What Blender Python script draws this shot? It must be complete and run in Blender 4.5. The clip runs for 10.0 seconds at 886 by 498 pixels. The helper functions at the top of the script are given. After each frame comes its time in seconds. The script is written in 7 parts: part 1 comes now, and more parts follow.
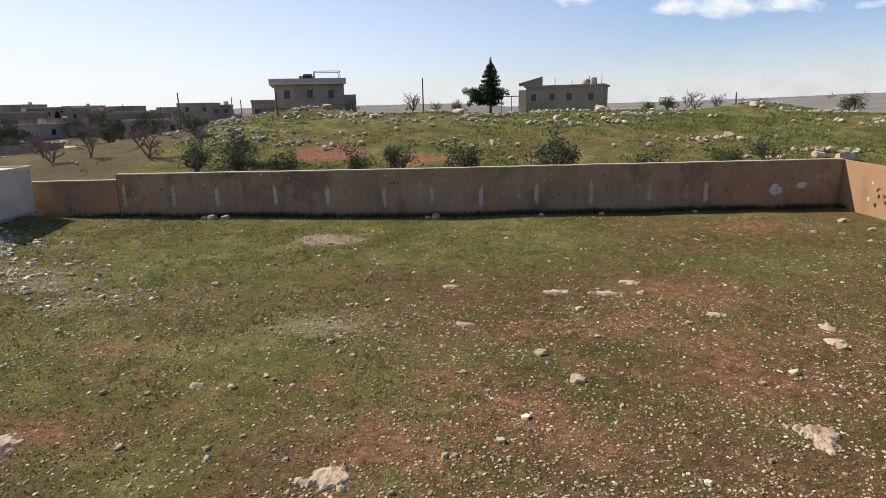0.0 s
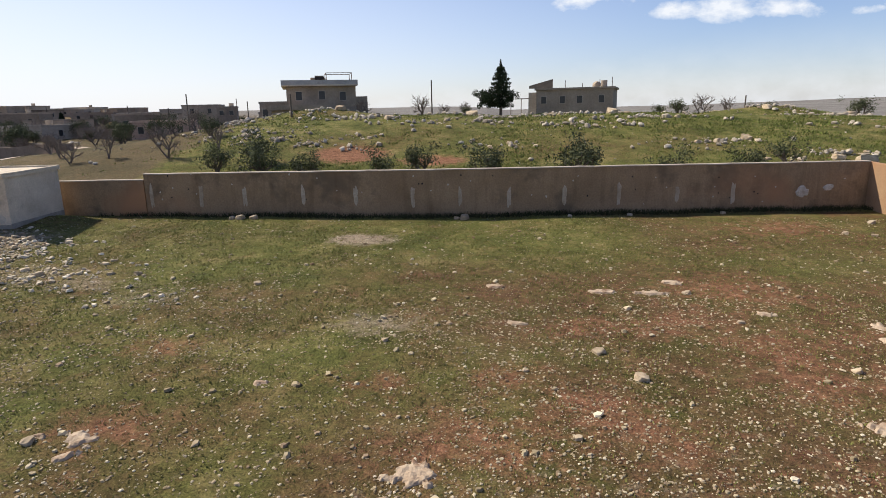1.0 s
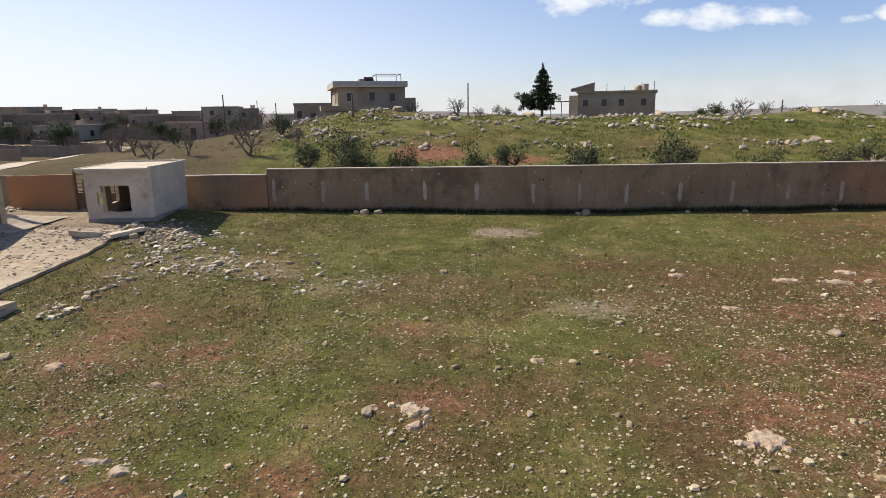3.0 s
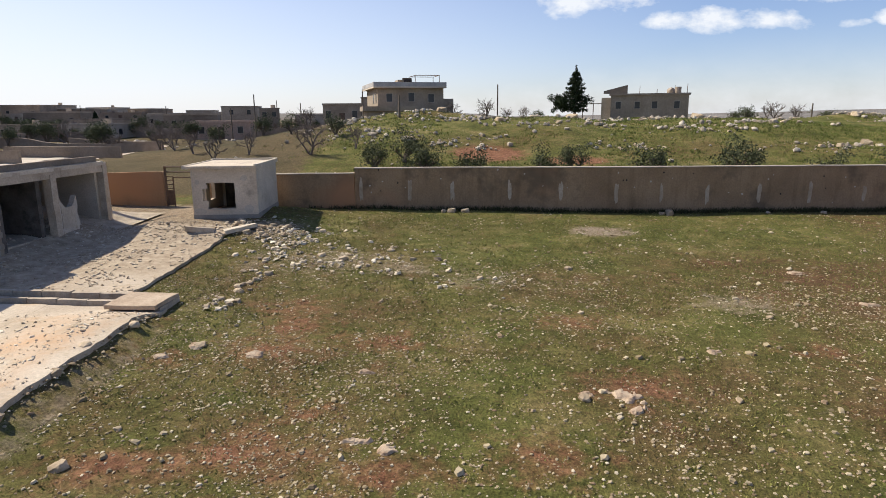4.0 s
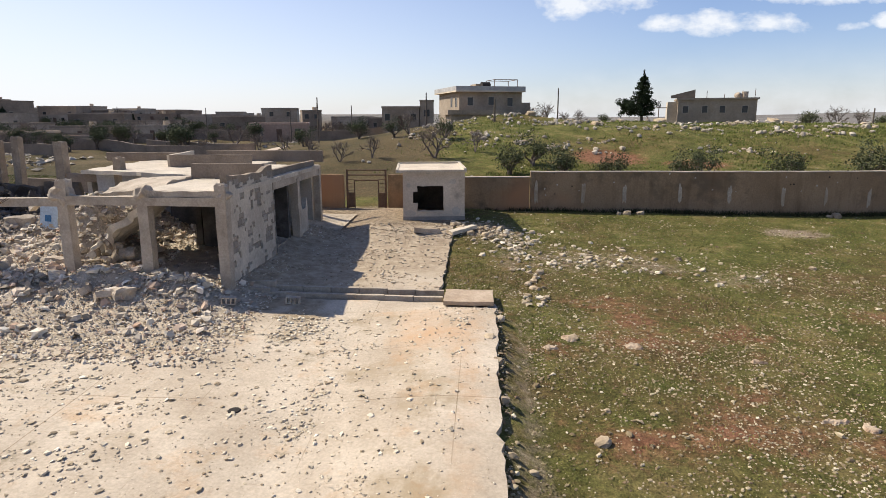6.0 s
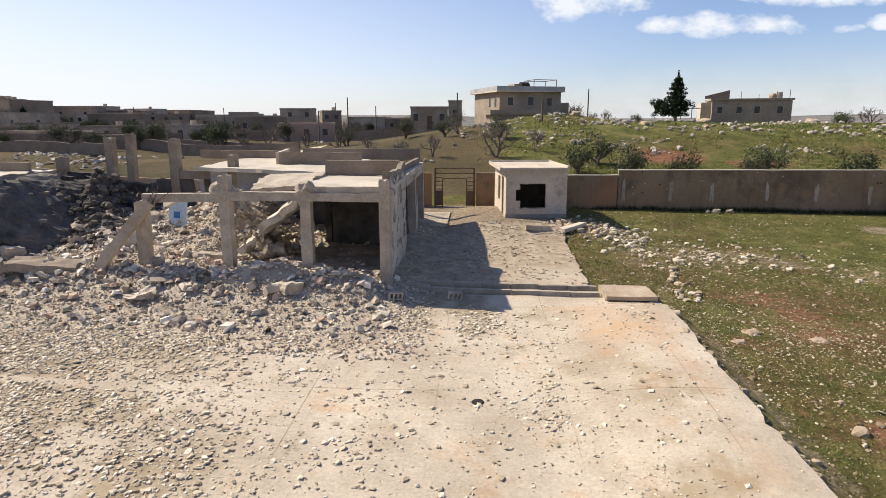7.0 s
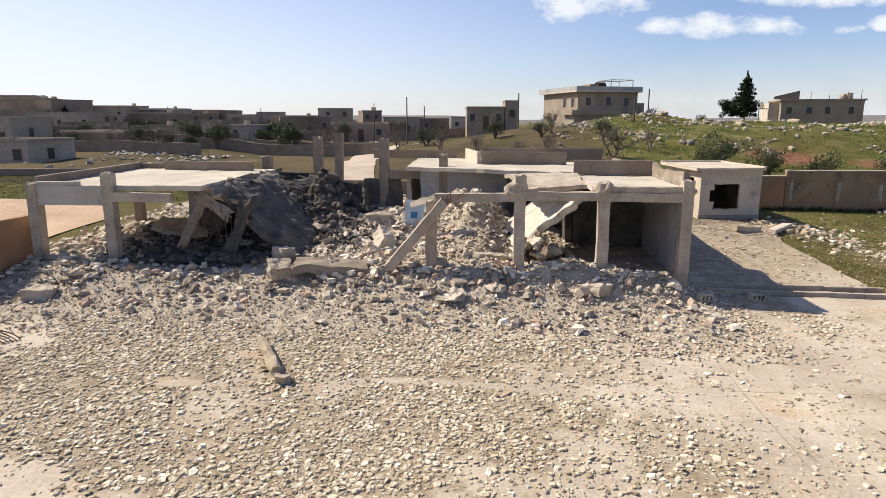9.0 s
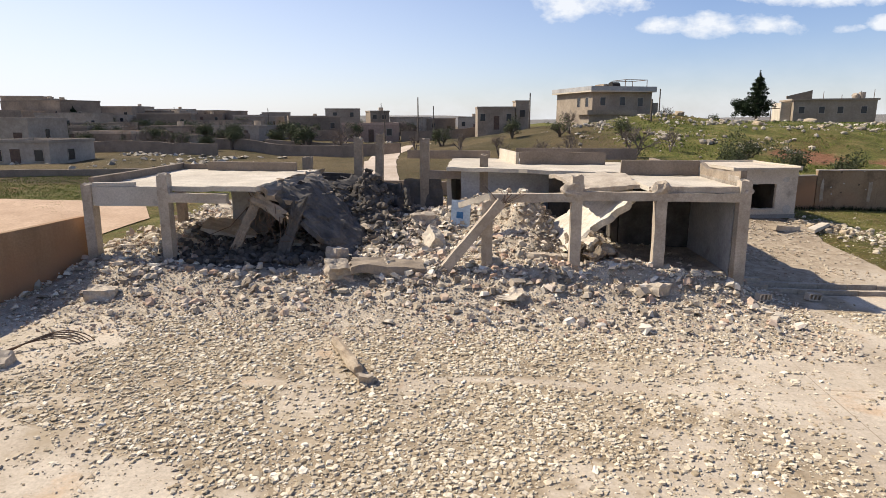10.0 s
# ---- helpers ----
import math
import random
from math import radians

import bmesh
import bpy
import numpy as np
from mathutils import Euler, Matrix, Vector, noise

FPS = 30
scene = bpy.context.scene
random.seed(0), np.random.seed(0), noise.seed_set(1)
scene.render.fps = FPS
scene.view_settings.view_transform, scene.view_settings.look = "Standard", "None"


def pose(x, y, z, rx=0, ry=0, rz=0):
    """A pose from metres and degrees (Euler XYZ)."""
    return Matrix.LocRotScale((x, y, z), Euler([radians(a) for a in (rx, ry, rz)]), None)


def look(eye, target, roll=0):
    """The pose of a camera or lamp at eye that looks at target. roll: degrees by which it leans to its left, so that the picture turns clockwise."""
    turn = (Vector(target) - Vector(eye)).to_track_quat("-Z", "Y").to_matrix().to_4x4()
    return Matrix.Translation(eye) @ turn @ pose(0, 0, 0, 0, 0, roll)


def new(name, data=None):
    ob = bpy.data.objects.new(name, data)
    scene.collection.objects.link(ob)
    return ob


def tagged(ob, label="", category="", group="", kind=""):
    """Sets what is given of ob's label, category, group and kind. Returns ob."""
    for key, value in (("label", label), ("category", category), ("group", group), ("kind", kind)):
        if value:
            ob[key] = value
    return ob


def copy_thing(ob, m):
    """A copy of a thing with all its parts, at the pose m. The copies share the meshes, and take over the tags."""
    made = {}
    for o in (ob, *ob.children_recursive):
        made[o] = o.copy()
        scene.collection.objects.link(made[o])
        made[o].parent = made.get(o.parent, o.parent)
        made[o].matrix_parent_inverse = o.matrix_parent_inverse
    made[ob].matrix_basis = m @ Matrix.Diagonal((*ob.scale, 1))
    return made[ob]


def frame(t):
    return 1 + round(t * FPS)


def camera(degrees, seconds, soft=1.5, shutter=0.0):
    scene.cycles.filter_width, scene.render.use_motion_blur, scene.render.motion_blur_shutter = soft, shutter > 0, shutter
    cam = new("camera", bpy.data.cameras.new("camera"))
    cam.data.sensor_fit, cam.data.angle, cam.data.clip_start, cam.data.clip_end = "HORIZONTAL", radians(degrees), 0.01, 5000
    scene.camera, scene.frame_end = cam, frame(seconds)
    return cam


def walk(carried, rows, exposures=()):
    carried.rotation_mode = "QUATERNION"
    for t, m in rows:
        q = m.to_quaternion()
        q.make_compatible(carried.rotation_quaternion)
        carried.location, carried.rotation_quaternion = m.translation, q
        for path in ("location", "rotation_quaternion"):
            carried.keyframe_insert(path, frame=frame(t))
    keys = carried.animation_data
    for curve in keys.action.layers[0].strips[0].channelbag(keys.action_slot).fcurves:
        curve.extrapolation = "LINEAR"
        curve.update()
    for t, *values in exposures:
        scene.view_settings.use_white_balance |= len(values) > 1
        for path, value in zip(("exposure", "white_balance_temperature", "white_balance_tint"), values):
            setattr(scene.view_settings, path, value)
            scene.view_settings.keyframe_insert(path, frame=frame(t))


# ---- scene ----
cam = camera(72.0, 10.0, 0.85)
PATH = [
    (0, (3.361, 5.645, 5.435), (3.183, 7.584, 4.98), -1.4),
    (0.5, (2.856, 5.609, 5.431), (2.68, 7.549, 4.98), -1.3),
    (1, (1.962, 5.51, 5.361), (1.79, 7.452, 4.915), -1.2),
    (1.5, (0.819, 5.371, 5.259), (0.664, 7.316, 4.817), -1.1),
    (2, (-0.685, 5.104, 5.168), (-0.835, 7.049, 4.73), -1.0),
    (2.5, (-2.236, 4.836, 5.108), (-2.384, 6.783, 4.674), -1.0),
    (4, (-8.225, 3.534, 5.145), (-8.366, 5.482, 4.717), -0.4),
    (4.5, (-10.22, 3.149, 5.19), (-10.362, 5.098, 4.764), -0.4),
    (5, (-12.579, 2.415, 5.364), (-12.721, 4.364, 4.938), -0.4),
    (5.5, (-14.759, 2.068, 5.424), (-14.899, 4.017, 4.999), -0.3),
    (7, (-21.661, 1.346, 5.276), (-21.788, 3.298, 4.856), -0.1),
    (7.5, (-23.828, 1.324, 5.228), (-23.958, 3.275, 4.81), -0.1),
    (8, (-26.079, 1.206, 5.216), (-26.208, 3.158, 4.8), -0.1),
    (8.5, (-28.166, 1.114, 5.223), (-28.295, 3.066, 4.807), -0.1),
    (9, (-30.131, 1.042, 5.251), (-30.258, 2.994, 4.832), 0.0),
    (9.5, (-31.237, 0.956, 5.25), (-31.363, 2.907, 4.83), -0.0),
    (10, (-31.749, 0.871, 5.268), (-31.876, 2.823, 4.849), -0.1),
]
walk(cam, [(t, look(eye, target, roll)) for t, eye, target, roll in PATH])

# ---- world, sun, exposure ----
SUN_EL, SUN_AZ = radians(44), radians(-70)          # azimuth clockwise from +y
sun_to = Vector((math.sin(SUN_AZ) * math.cos(SUN_EL), math.cos(SUN_AZ) * math.cos(SUN_EL), math.sin(SUN_EL)))
world = bpy.data.worlds.new("sky_world")
scene.world = world
world.use_nodes = True
wn, wl = world.node_tree.nodes, world.node_tree.links
wn.clear()


def wmath(op, a, b=0.0, c=0.0, clamp=False):
    n = wn.new("ShaderNodeMath")
    n.operation, n.use_clamp = op, clamp
    for s, v in zip(n.inputs, (a, b, c)):
        if hasattr(v, "is_output"):
            wl.new(v, s)
        else:
            s.default_value = v
    return n.outputs[0]


sky = wn.new("ShaderNodeTexSky")
sky.sky_type = "NISHITA"
sky.sun_disc = False
sky.sun_elevation, sky.sun_rotation = SUN_EL, SUN_AZ
sky.air_density, sky.dust_density, sky.ozone_density = 0.9, 0.6, 1.6
wbg = wn.new("ShaderNodeBackground")
wbg.inputs["Strength"].default_value = 0.098
tint = wn.new("ShaderNodeMix")
tint.data_type, tint.blend_type = "RGBA", "MULTIPLY"
tint.inputs[0].default_value = 1.0
tint.inputs[7].default_value = (0.97, 0.96, 1.12, 1)
wl.new(sky.outputs[0], tint.inputs[6])
wl.new(tint.outputs[2], wbg.inputs["Color"])
# haze along the horizon and a few fair-weather clouds
tc = wn.new("ShaderNodeTexCoord")
sep = wn.new("ShaderNodeSeparateXYZ")
wl.new(tc.outputs["Generated"], sep.inputs[0])
dx, dy, dz = sep.outputs
ahead = wmath("MAXIMUM", dy, 0.05)
cu, cv = wmath("DIVIDE", dx, ahead), wmath("DIVIDE", dz, ahead)
mp = wn.new("ShaderNodeCombineXYZ")
wl.new(cu, mp.inputs[0])
wl.new(wmath("MULTIPLY", cv, 1.7), mp.inputs[1])
cn = wn.new("ShaderNodeTexNoise")
cn.inputs["Scale"].default_value, cn.inputs["Detail"].default_value, cn.inputs["Roughness"].default_value = 14.0, 7.0, 0.6
wl.new(mp.outputs[0], cn.inputs["Vector"])
fluff = wmath("MULTIPLY_ADD", cn.outputs["Fac"], 4.4, -2.2)
cloud = None
for u0, v0, su, sv in ((0.155, 0.170, 0.085, 0.030), (0.365, 0.139, 0.140, 0.019), (0.50, 0.176, 0.13, 0.016), (0.542, 0.131, 0.028, 0.008), (0.63, 0.139, 0.06, 0.013), (-0.9, 0.3, 0.4, 0.05), (0.9, 0.32, 0.5, 0.06), (0.2, 0.5, 0.6, 0.08)):
    du = wmath("POWER", wmath("ABSOLUTE", wmath("MULTIPLY_ADD", cu, 1 / su, -u0 / su)), 2.0)
    dv = wmath("POWER", wmath("ABSOLUTE", wmath("MULTIPLY_ADD", cv, 1 / sv, -v0 / sv)), 2.0)
    m = wmath("SUBTRACT", wmath("ADD", wmath("SUBTRACT", 1.0, wmath("ADD", du, dv)), fluff), 0.0, 0, True)
    cloud = m if cloud is None else wmath("MAXIMUM", cloud, m)
low = wmath("MULTIPLY", wmath("POWER", wmath("SUBTRACT", 1.0, wmath("MULTIPLY", wmath("ABSOLUTE", dz), 8.0), 0, True), 2.0), wmath("MULTIPLY_ADD", cn.outputs["Fac"], 1.3, 0.05))
veil = wmath("MULTIPLY", wmath("MULTIPLY_ADD", dx, -0.95, 0.30, True), wmath("SUBTRACT", 1.0, wmath("MULTIPLY", dz, 2.6), 0, True))
cover = wmath("MAXIMUM", wmath("MULTIPLY", cloud, 0.95), wmath("MAXIMUM", wmath("MULTIPLY", low, 0.85), veil))
wcl = wn.new("ShaderNodeBackground")
wcl.inputs["Color"].default_value, wcl.inputs["Strength"].default_value = (0.92, 0.95, 1.0, 1), 0.78
wmx = wn.new("ShaderNodeMixShader")
wl.new(cover, wmx.inputs[0])
wl.new(wbg.outputs[0], wmx.inputs[1])
wl.new(wcl.outputs[0], wmx.inputs[2])
wout = wn.new("ShaderNodeOutputWorld")
wl.new(wmx.outputs[0], wout.inputs["Surface"])
sun = new("sun", bpy.data.lights.new("sun", "SUN"))
sun.data.energy, sun.data.angle, sun.data.color = 5.0, radians(0.6), (1.0, 0.905, 0.745)
sun.matrix_world = look(sun_to * 50, (0, 0, 0))
scene.view_settings.exposure = 0.37

# ---- materials ----
def ramp(nt, stops):
    r = nt.nodes.new("ShaderNodeValToRGB")
    while len(r.color_ramp.elements) < len(stops):
        r.color_ramp.elements.new(0.5)
    for e, (p, c) in zip(r.color_ramp.elements, stops):
        e.position, e.color = p, (*c, 1)
    return r


def noise_tex(nt, src, scale, detail=4, rough=0.55):
    n = nt.nodes.new("ShaderNodeTexNoise")
    n.inputs["Scale"].default_value, n.inputs["Detail"].default_value, n.inputs["Roughness"].default_value = scale, detail, rough
    nt.links.new(src, n.inputs["Vector"])
    return n.outputs["Fac"]


def mixed(nt, fac, a, b, mode="MIX"):
    m = nt.nodes.new("ShaderNodeMix")
    m.data_type, m.blend_type = "RGBA", mode
    for sock, v in ((m.inputs[0], fac), (m.inputs[6], a), (m.inputs[7], b)):
        if hasattr(v, "is_output"):
            nt.links.new(v, sock)
        elif isinstance(v, (int, float)):
            sock.default_value = v
        else:
            sock.default_value = (*v, 1)
    return m.outputs[2]


def surface(name, low, high, scale=1.5, fine=14.0, rough=0.9, bump=0.4, stain=None, stain_at=0.6, vary=0.0, depth=0.02, grit=0.2):
    """Two colours by broad noise, fine grain over them, an optional stain colour, and grainy relief, in world metres."""
    m = bpy.data.materials.new(name)
    m.use_nodes = True
    nt = m.node_tree
    bs = nt.nodes["Principled BSDF"]
    pos = nt.nodes.new("ShaderNodeNewGeometry").outputs["Position"]
    broad = ramp(nt, [(0.32, low), (0.68, high)])
    nt.links.new(noise_tex(nt, pos, scale, 6, 0.62), broad.inputs[0])
    grain = ramp(nt, [(0.3, (1 - grit,) * 3), (0.7, (1 + 0.7 * grit,) * 3)])
    f = noise_tex(nt, pos, fine, 5, 0.7)
    nt.links.new(f, grain.inputs[0])
    col = mixed(nt, 1.0, broad.outputs[0], grain.outputs[0], "MULTIPLY")
    if stain:
        sr = ramp(nt, [(stain_at, (0, 0, 0)), (stain_at + 0.12, (1, 1, 1))])
        nt.links.new(noise_tex(nt, pos, scale * 0.6 + 0.13, 7, 0.68), sr.inputs[0])
        col = mixed(nt, sr.outputs[0], col, stain)
    if vary:
        oi = nt.nodes.new("ShaderNodeObjectInfo")
        vr = ramp(nt, [(0, (1 - vary,) * 3), (1, (1 + vary,) * 3)])
        nt.links.new(oi.outputs["Random"], vr.inputs[0])
        col = mixed(nt, 1.0, col, vr.outputs[0], "MULTIPLY")
    nt.links.new(col, bs.inputs["Base Color"])
    bs.inputs["Roughness"].default_value = rough
    bs.inputs["Specular IOR Level"].default_value = 0.25
    if bump:
        b = nt.nodes.new("ShaderNodeBump")
        b.inputs["Strength"].default_value, b.inputs["Distance"].default_value = bump, depth
        nt.links.new(f, b.inputs["Height"])
        nt.links.new(b.outputs[0], bs.inputs["Normal"])
    return m


def island_surface(name, cols, rough=0.9):
    """For joined pebbles, leaves and blades: each island takes its own tone."""
    m = bpy.data.materials.new(name)
    m.use_nodes = True
    nt = m.node_tree
    bs = nt.nodes["Principled BSDF"]
    g = nt.nodes.new("ShaderNodeNewGeometry")
    r = ramp(nt, [(i / max(1, len(cols) - 1), c) for i, c in enumerate(cols)])
    nt.links.new(g.outputs["Random Per Island"], r.inputs[0])
    nt.links.new(r.outputs[0], bs.inputs["Base Color"])
    bs.inputs["Roughness"].default_value = rough
    bs.inputs["Specular IOR Level"].default_value = 0.2
    return m


M_CONC = surface("weathered_concrete", (0.34, 0.28, 0.215), (0.54, 0.46, 0.365), 1.4, 16, stain=(0.22, 0.175, 0.135), stain_at=0.60)
M_PLASTER = surface("cement_plaster", (0.40, 0.355, 0.295), (0.56, 0.505, 0.43), 0.9, 18, bump=0.3, stain=(0.30, 0.27, 0.235), stain_at=0.6)
M_PALE = surface("pale_concrete", (0.47, 0.405, 0.32), (0.62, 0.545, 0.44), 0.8, 12, bump=0.3, stain=(0.42, 0.36, 0.29), stain_at=0.55)
M_STONE = surface("house_stone", (0.25, 0.20, 0.15), (0.37, 0.305, 0.235), 0.6, 5, bump=0.4, stain=(0.19, 0.155, 0.12))
M_VILL = surface("village_wall", (0.24, 0.185, 0.138), (0.42, 0.335, 0.255), 0.25, 3, bump=0.2, vary=0.35)
# near-black: the shade inside holes as a colour; also the roof tank
M_DARK = surface("hole_shade_and_black", (0.02, 0.018, 0.016), (0.035, 0.03, 0.028), 2, 9, bump=0)
M_METAL = surface("rusty_steel", (0.09, 0.06, 0.045), (0.17, 0.11, 0.075), 4, 30, rough=0.7, bump=0.2)
M_ROCK = surface("limestone", (0.30, 0.225, 0.145), (0.58, 0.475, 0.34), 1.6, 14, bump=0.6, vary=0.3)
M_WOOD = surface("grey_timber", (0.30, 0.23, 0.16), (0.50, 0.41, 0.30), 4, 25, bump=0.7, stain=(0.16, 0.12, 0.085), stain_at=0.56)
M_BARK = surface("bark", (0.09, 0.07, 0.055), (0.17, 0.14, 0.11), 3, 20)
M_BLUE = surface("blue_panel", (0.42, 0.52, 0.60), (0.56, 0.65, 0.72), 2, 12, rough=0.6, bump=0.1)

# ---- terrain ----
def smooth(v, a, b):
    t = min(1.0, max(0.0, (v - a) / (b - a)))
    return t * t * (3 - 2 * t)


def nz(x, y, k, seed=0.0):
    return noise.noise(Vector((x * k, y * k, seed)))


def plane(x, y):
    return -0.962 - 0.016 * min(30, max(-60, x)) + 0.042 * min(45, max(-10, y))


def gz(x, y):
    z = plane(x, y)
    z += 0.40 * smooth(y, 16.0, 19.5) * (1 - smooth(y, 29, 31)) * smooth(-x, 23.0, 25.5) * (1 - smooth(-x, 44, 47))
    z += 0.36 * smooth(y, 24.5, 27.5) * (1 - smooth(y, 31, 33)) * smooth(x, -23.5, -21.5) * (1 - smooth(x, -17.5, -14.5))
    z += 0.30 * smooth(x, -20.5, -17.2) * (1 - smooth(x, -16.7, -16.2)) * (1 - smooth(y, 17.0, 18.4))
    if 0 < y < 36:
        z += 0.05 * nz(x, y, 0.35, 1.0)
    hill = smooth(y, 36, 62) * smooth(x, -46, -14) * (1 - 0.22 * smooth(y, 70, 100)) * (1 - 0.45 * smooth(x, 22, 70))
    z += 3.75 * hill
    if y > 36:
        z += (0.5 * nz(x, y, 0.07, 3.0) + 0.25 * nz(x, y, 0.2, 5.0)) * smooth(y, 38, 50)
    z += 0.9 * math.exp(-((x - 28.5) / 4.5) ** 2 - ((y - 68) / 2.2) ** 2) + 0.7 * math.exp(-((x + 14.5) / 5) ** 2 - ((y - 63.5) / 2.4) ** 2)
    z -= 14.0 * smooth(y, 110, 420) * smooth(x, -60, 60)
    z += 4.6 * smooth(y, 80, 190) * smooth(-x, 55, 165)
    d = math.hypot(x, y)
    if d > 500:
        z += smooth(d, 800, 2300) * (9 + 15 * smooth(x, -100, 1500) * (0.75 + 0.7 * nz(x, y, 0.0012, 7.0)))
    return z


def part(name, bm, material, parent=None, label="", smooth_on=False):
    me = bpy.data.meshes.new(name)
    bm.to_mesh(me)
    bm.free()
    for p in me.polygons:
        p.use_smooth = smooth_on
    me.materials.append(material)
    ob = new(name, me)
    if parent is not None:
        ob.parent = parent
    if label:
        ob["label"] = label
    return ob


def shared(name, me, parent=None, m=None):
    """One more object on an existing mesh."""
    ob = new(name, me)
    if m is not None:
        ob.matrix_world = m
    if parent is not None:
        ob.parent = parent
    return ob


def raw(name, verts, faces, material, smooth_on=False):
    me = bpy.data.meshes.new(name)
    me.from_pydata(verts, [], faces)
    me.materials.append(material)
    if smooth_on:
        me.polygons.foreach_set("use_smooth", [True] * len(me.polygons))
    return me


def box(bm, x0, y0, z0, x1, y1, z1):
    vs = [bm.verts.new((x, y, z)) for z in (z0, z1) for x, y in ((x0, y0), (x1, y0), (x1, y1), (x0, y1))]
    for f in ((3, 2, 1, 0), (4, 5, 6, 7), (0, 1, 5, 4), (1, 2, 6, 5), (2, 3, 7, 6), (3, 0, 4, 7)):
        bm.faces.new([vs[i] for i in f])
    return vs


def boxes(*bs):
    bm = bmesh.new()
    for b in bs:
        box(bm, *b)
    return bm


def worn(bm, cuts=3, amount=0.02, k=3.0, seed=0.0):
    """Chipped, uneven edges: cut the faces finer and push the points about a little."""
    bmesh.ops.subdivide_edges(bm, edges=bm.edges[:], cuts=cuts, use_grid_fill=True)
    for v in bm.verts:
        n = noise.noise_vector(v.co * k + Vector((seed, seed * 1.7, 0)))
        v.co += n * amount
    return bm


def thing(name, m, label, category, group="", kind=""):
    ob = new(name)
    ob.matrix_world = m
    return tagged(ob, label, category, group, kind)


def sheet(corners, nx, ny, thick, rag=0.0, seed=0.0, bow=0.0):
    """A broken slab between four corners (a, b along one edge, c, d along the other), with ragged edges and real thickness."""
    a, b, c, d = (Vector(p) for p in corners)
    up = (b - a).cross(d - a).normalized()
    bm = bmesh.new()
    rows = []
    for lay in (0, 1):
        for j in range(ny + 1):
            for i in range(nx + 1):
                u, v = i / nx, j / ny
                p = (a.lerp(b, u)).lerp(d.lerp(c, u), v)
                edge = 1 if i in (0, nx) or j in (0, ny) else 0.25
                n = noise.noise_vector(p * 2.3 + Vector((seed, 0, seed)))
                p = p + Vector((n.x, n.y, n.z * 0.3)) * rag * edge + noise.noise_vector(p * 7.0) * rag * 0.12
                p += up * (bow * math.sin(math.pi * v) + (thick if lay else 0) + 0.02 * n.z)
                rows.append(bm.verts.new(p))
    w, lay = nx + 1, (nx + 1) * (ny + 1)
    for j in range(ny):
        for i in range(nx):
            q = (j * w + i, j * w + i + 1, (j + 1) * w + i + 1, (j + 1) * w + i)
            bm.faces.new([rows[k] for k in reversed(q)])
            bm.faces.new([rows[k + lay] for k in q])
    ring = [i for i in range(nx)] + [j * w + nx for j in range(ny)] + [ny * w + i for i in range(nx, 0, -1)] + [j * w for j in range(ny, 0, -1)]
    for p, q in zip(ring, ring[1:] + ring[:1]):
        bm.faces.new((rows[p], rows[q], rows[q + lay], rows[p + lay]))
    bmesh.ops.recalc_face_normals(bm, faces=bm.faces[:])
    return bm


def stick(bm, p, q, r0, r1, n=6):
    p, q = Vector(p), Vector(q)
    d = (q - p).normalized()
    s = d.cross(Vector((0, 0, 1)) if abs(d.z) < 0.9 else Vector((1, 0, 0))).normalized()
    t = d.cross(s)
    a = [bm.verts.new(p + (s * math.cos(k * math.tau / n) + t * math.sin(k * math.tau / n)) * r0) for k in range(n)]
    b = [bm.verts.new(q + (s * math.cos(k * math.tau / n) + t * math.sin(k * math.tau / n)) * r1) for k in range(n)]
    for k in range(n):
        bm.faces.new((a[k], a[(k + 1) % n], b[(k + 1) % n], b[k]))
    bm.faces.new(a[::-1])
    bm.faces.new(b)


# low stones: one icosahedron, bent anew for every stone
_g = (1 + 5 ** 0.5) / 2
ICO = np.array([(-1, _g, 0), (1, _g, 0), (-1, -_g, 0), (1, -_g, 0), (0, -1, _g), (0, 1, _g), (0, -1, -_g), (0, 1, -_g), (_g, 0, -1), (_g, 0, 1), (-_g, 0, -1), (-_g, 0, 1)]) / 1.9
ICO_F = np.array([(0, 11, 5), (0, 5, 1), (0, 1, 7), (0, 7, 10), (0, 10, 11), (1, 5, 9), (5, 11, 4), (11, 10, 2), (10, 7, 6), (7, 1, 8), (3, 9, 4), (3, 4, 2), (3, 2, 6), (3, 6, 8), (3, 8, 9), (4, 9, 5), (2, 4, 11), (6, 2, 10), (8, 6, 7), (9, 8, 1)])
CUBE = np.array([(x, y, z) for z in (-1, 1) for x, y in ((-1, -1), (1, -1), (1, 1), (-1, 1))]) * 0.62
CUBE_F = np.array([(3, 2, 1), (3, 1, 0), (4, 5, 6), (4, 6, 7), (0, 1, 5), (0, 5, 4), (1, 2, 6), (1, 6, 5), (2, 3, 7), (2, 7, 6), (3, 0, 4), (3, 4, 7)])
OCT = np.array([(-1, -0.3, -0.3), (0.2, -1, 0.3), (1, 0.2, -0.2), (-0.2, 1, 0.2), (0.1, 0, 1), (0, 0, -1)]) * 0.95
OCT_F = np.array([(0, 1, 4), (1, 2, 4), (2, 3, 4), (3, 0, 4), (1, 0, 5), (2, 1, 5), (3, 2, 5), (0, 3, 5)])
_r = [(math.cos(a), math.sin(a)) for a in np.arange(5) * math.tau / 5]
PEB = np.array([(0.98 * c, 0.98 * d, -0.5) for c, d in _r] + [(0.72 * c, 0.72 * d, 0.62) for c, d in _r])
PEB_F = np.array([t for k in range(5) for t in ((k, (k + 1) % 5, 5 + (k + 1) % 5), (k, 5 + (k + 1) % 5, 5 + k))] + [(5, 6, 7), (5, 7, 8), (5, 8, 9)])
rng = np.random.default_rng(5)


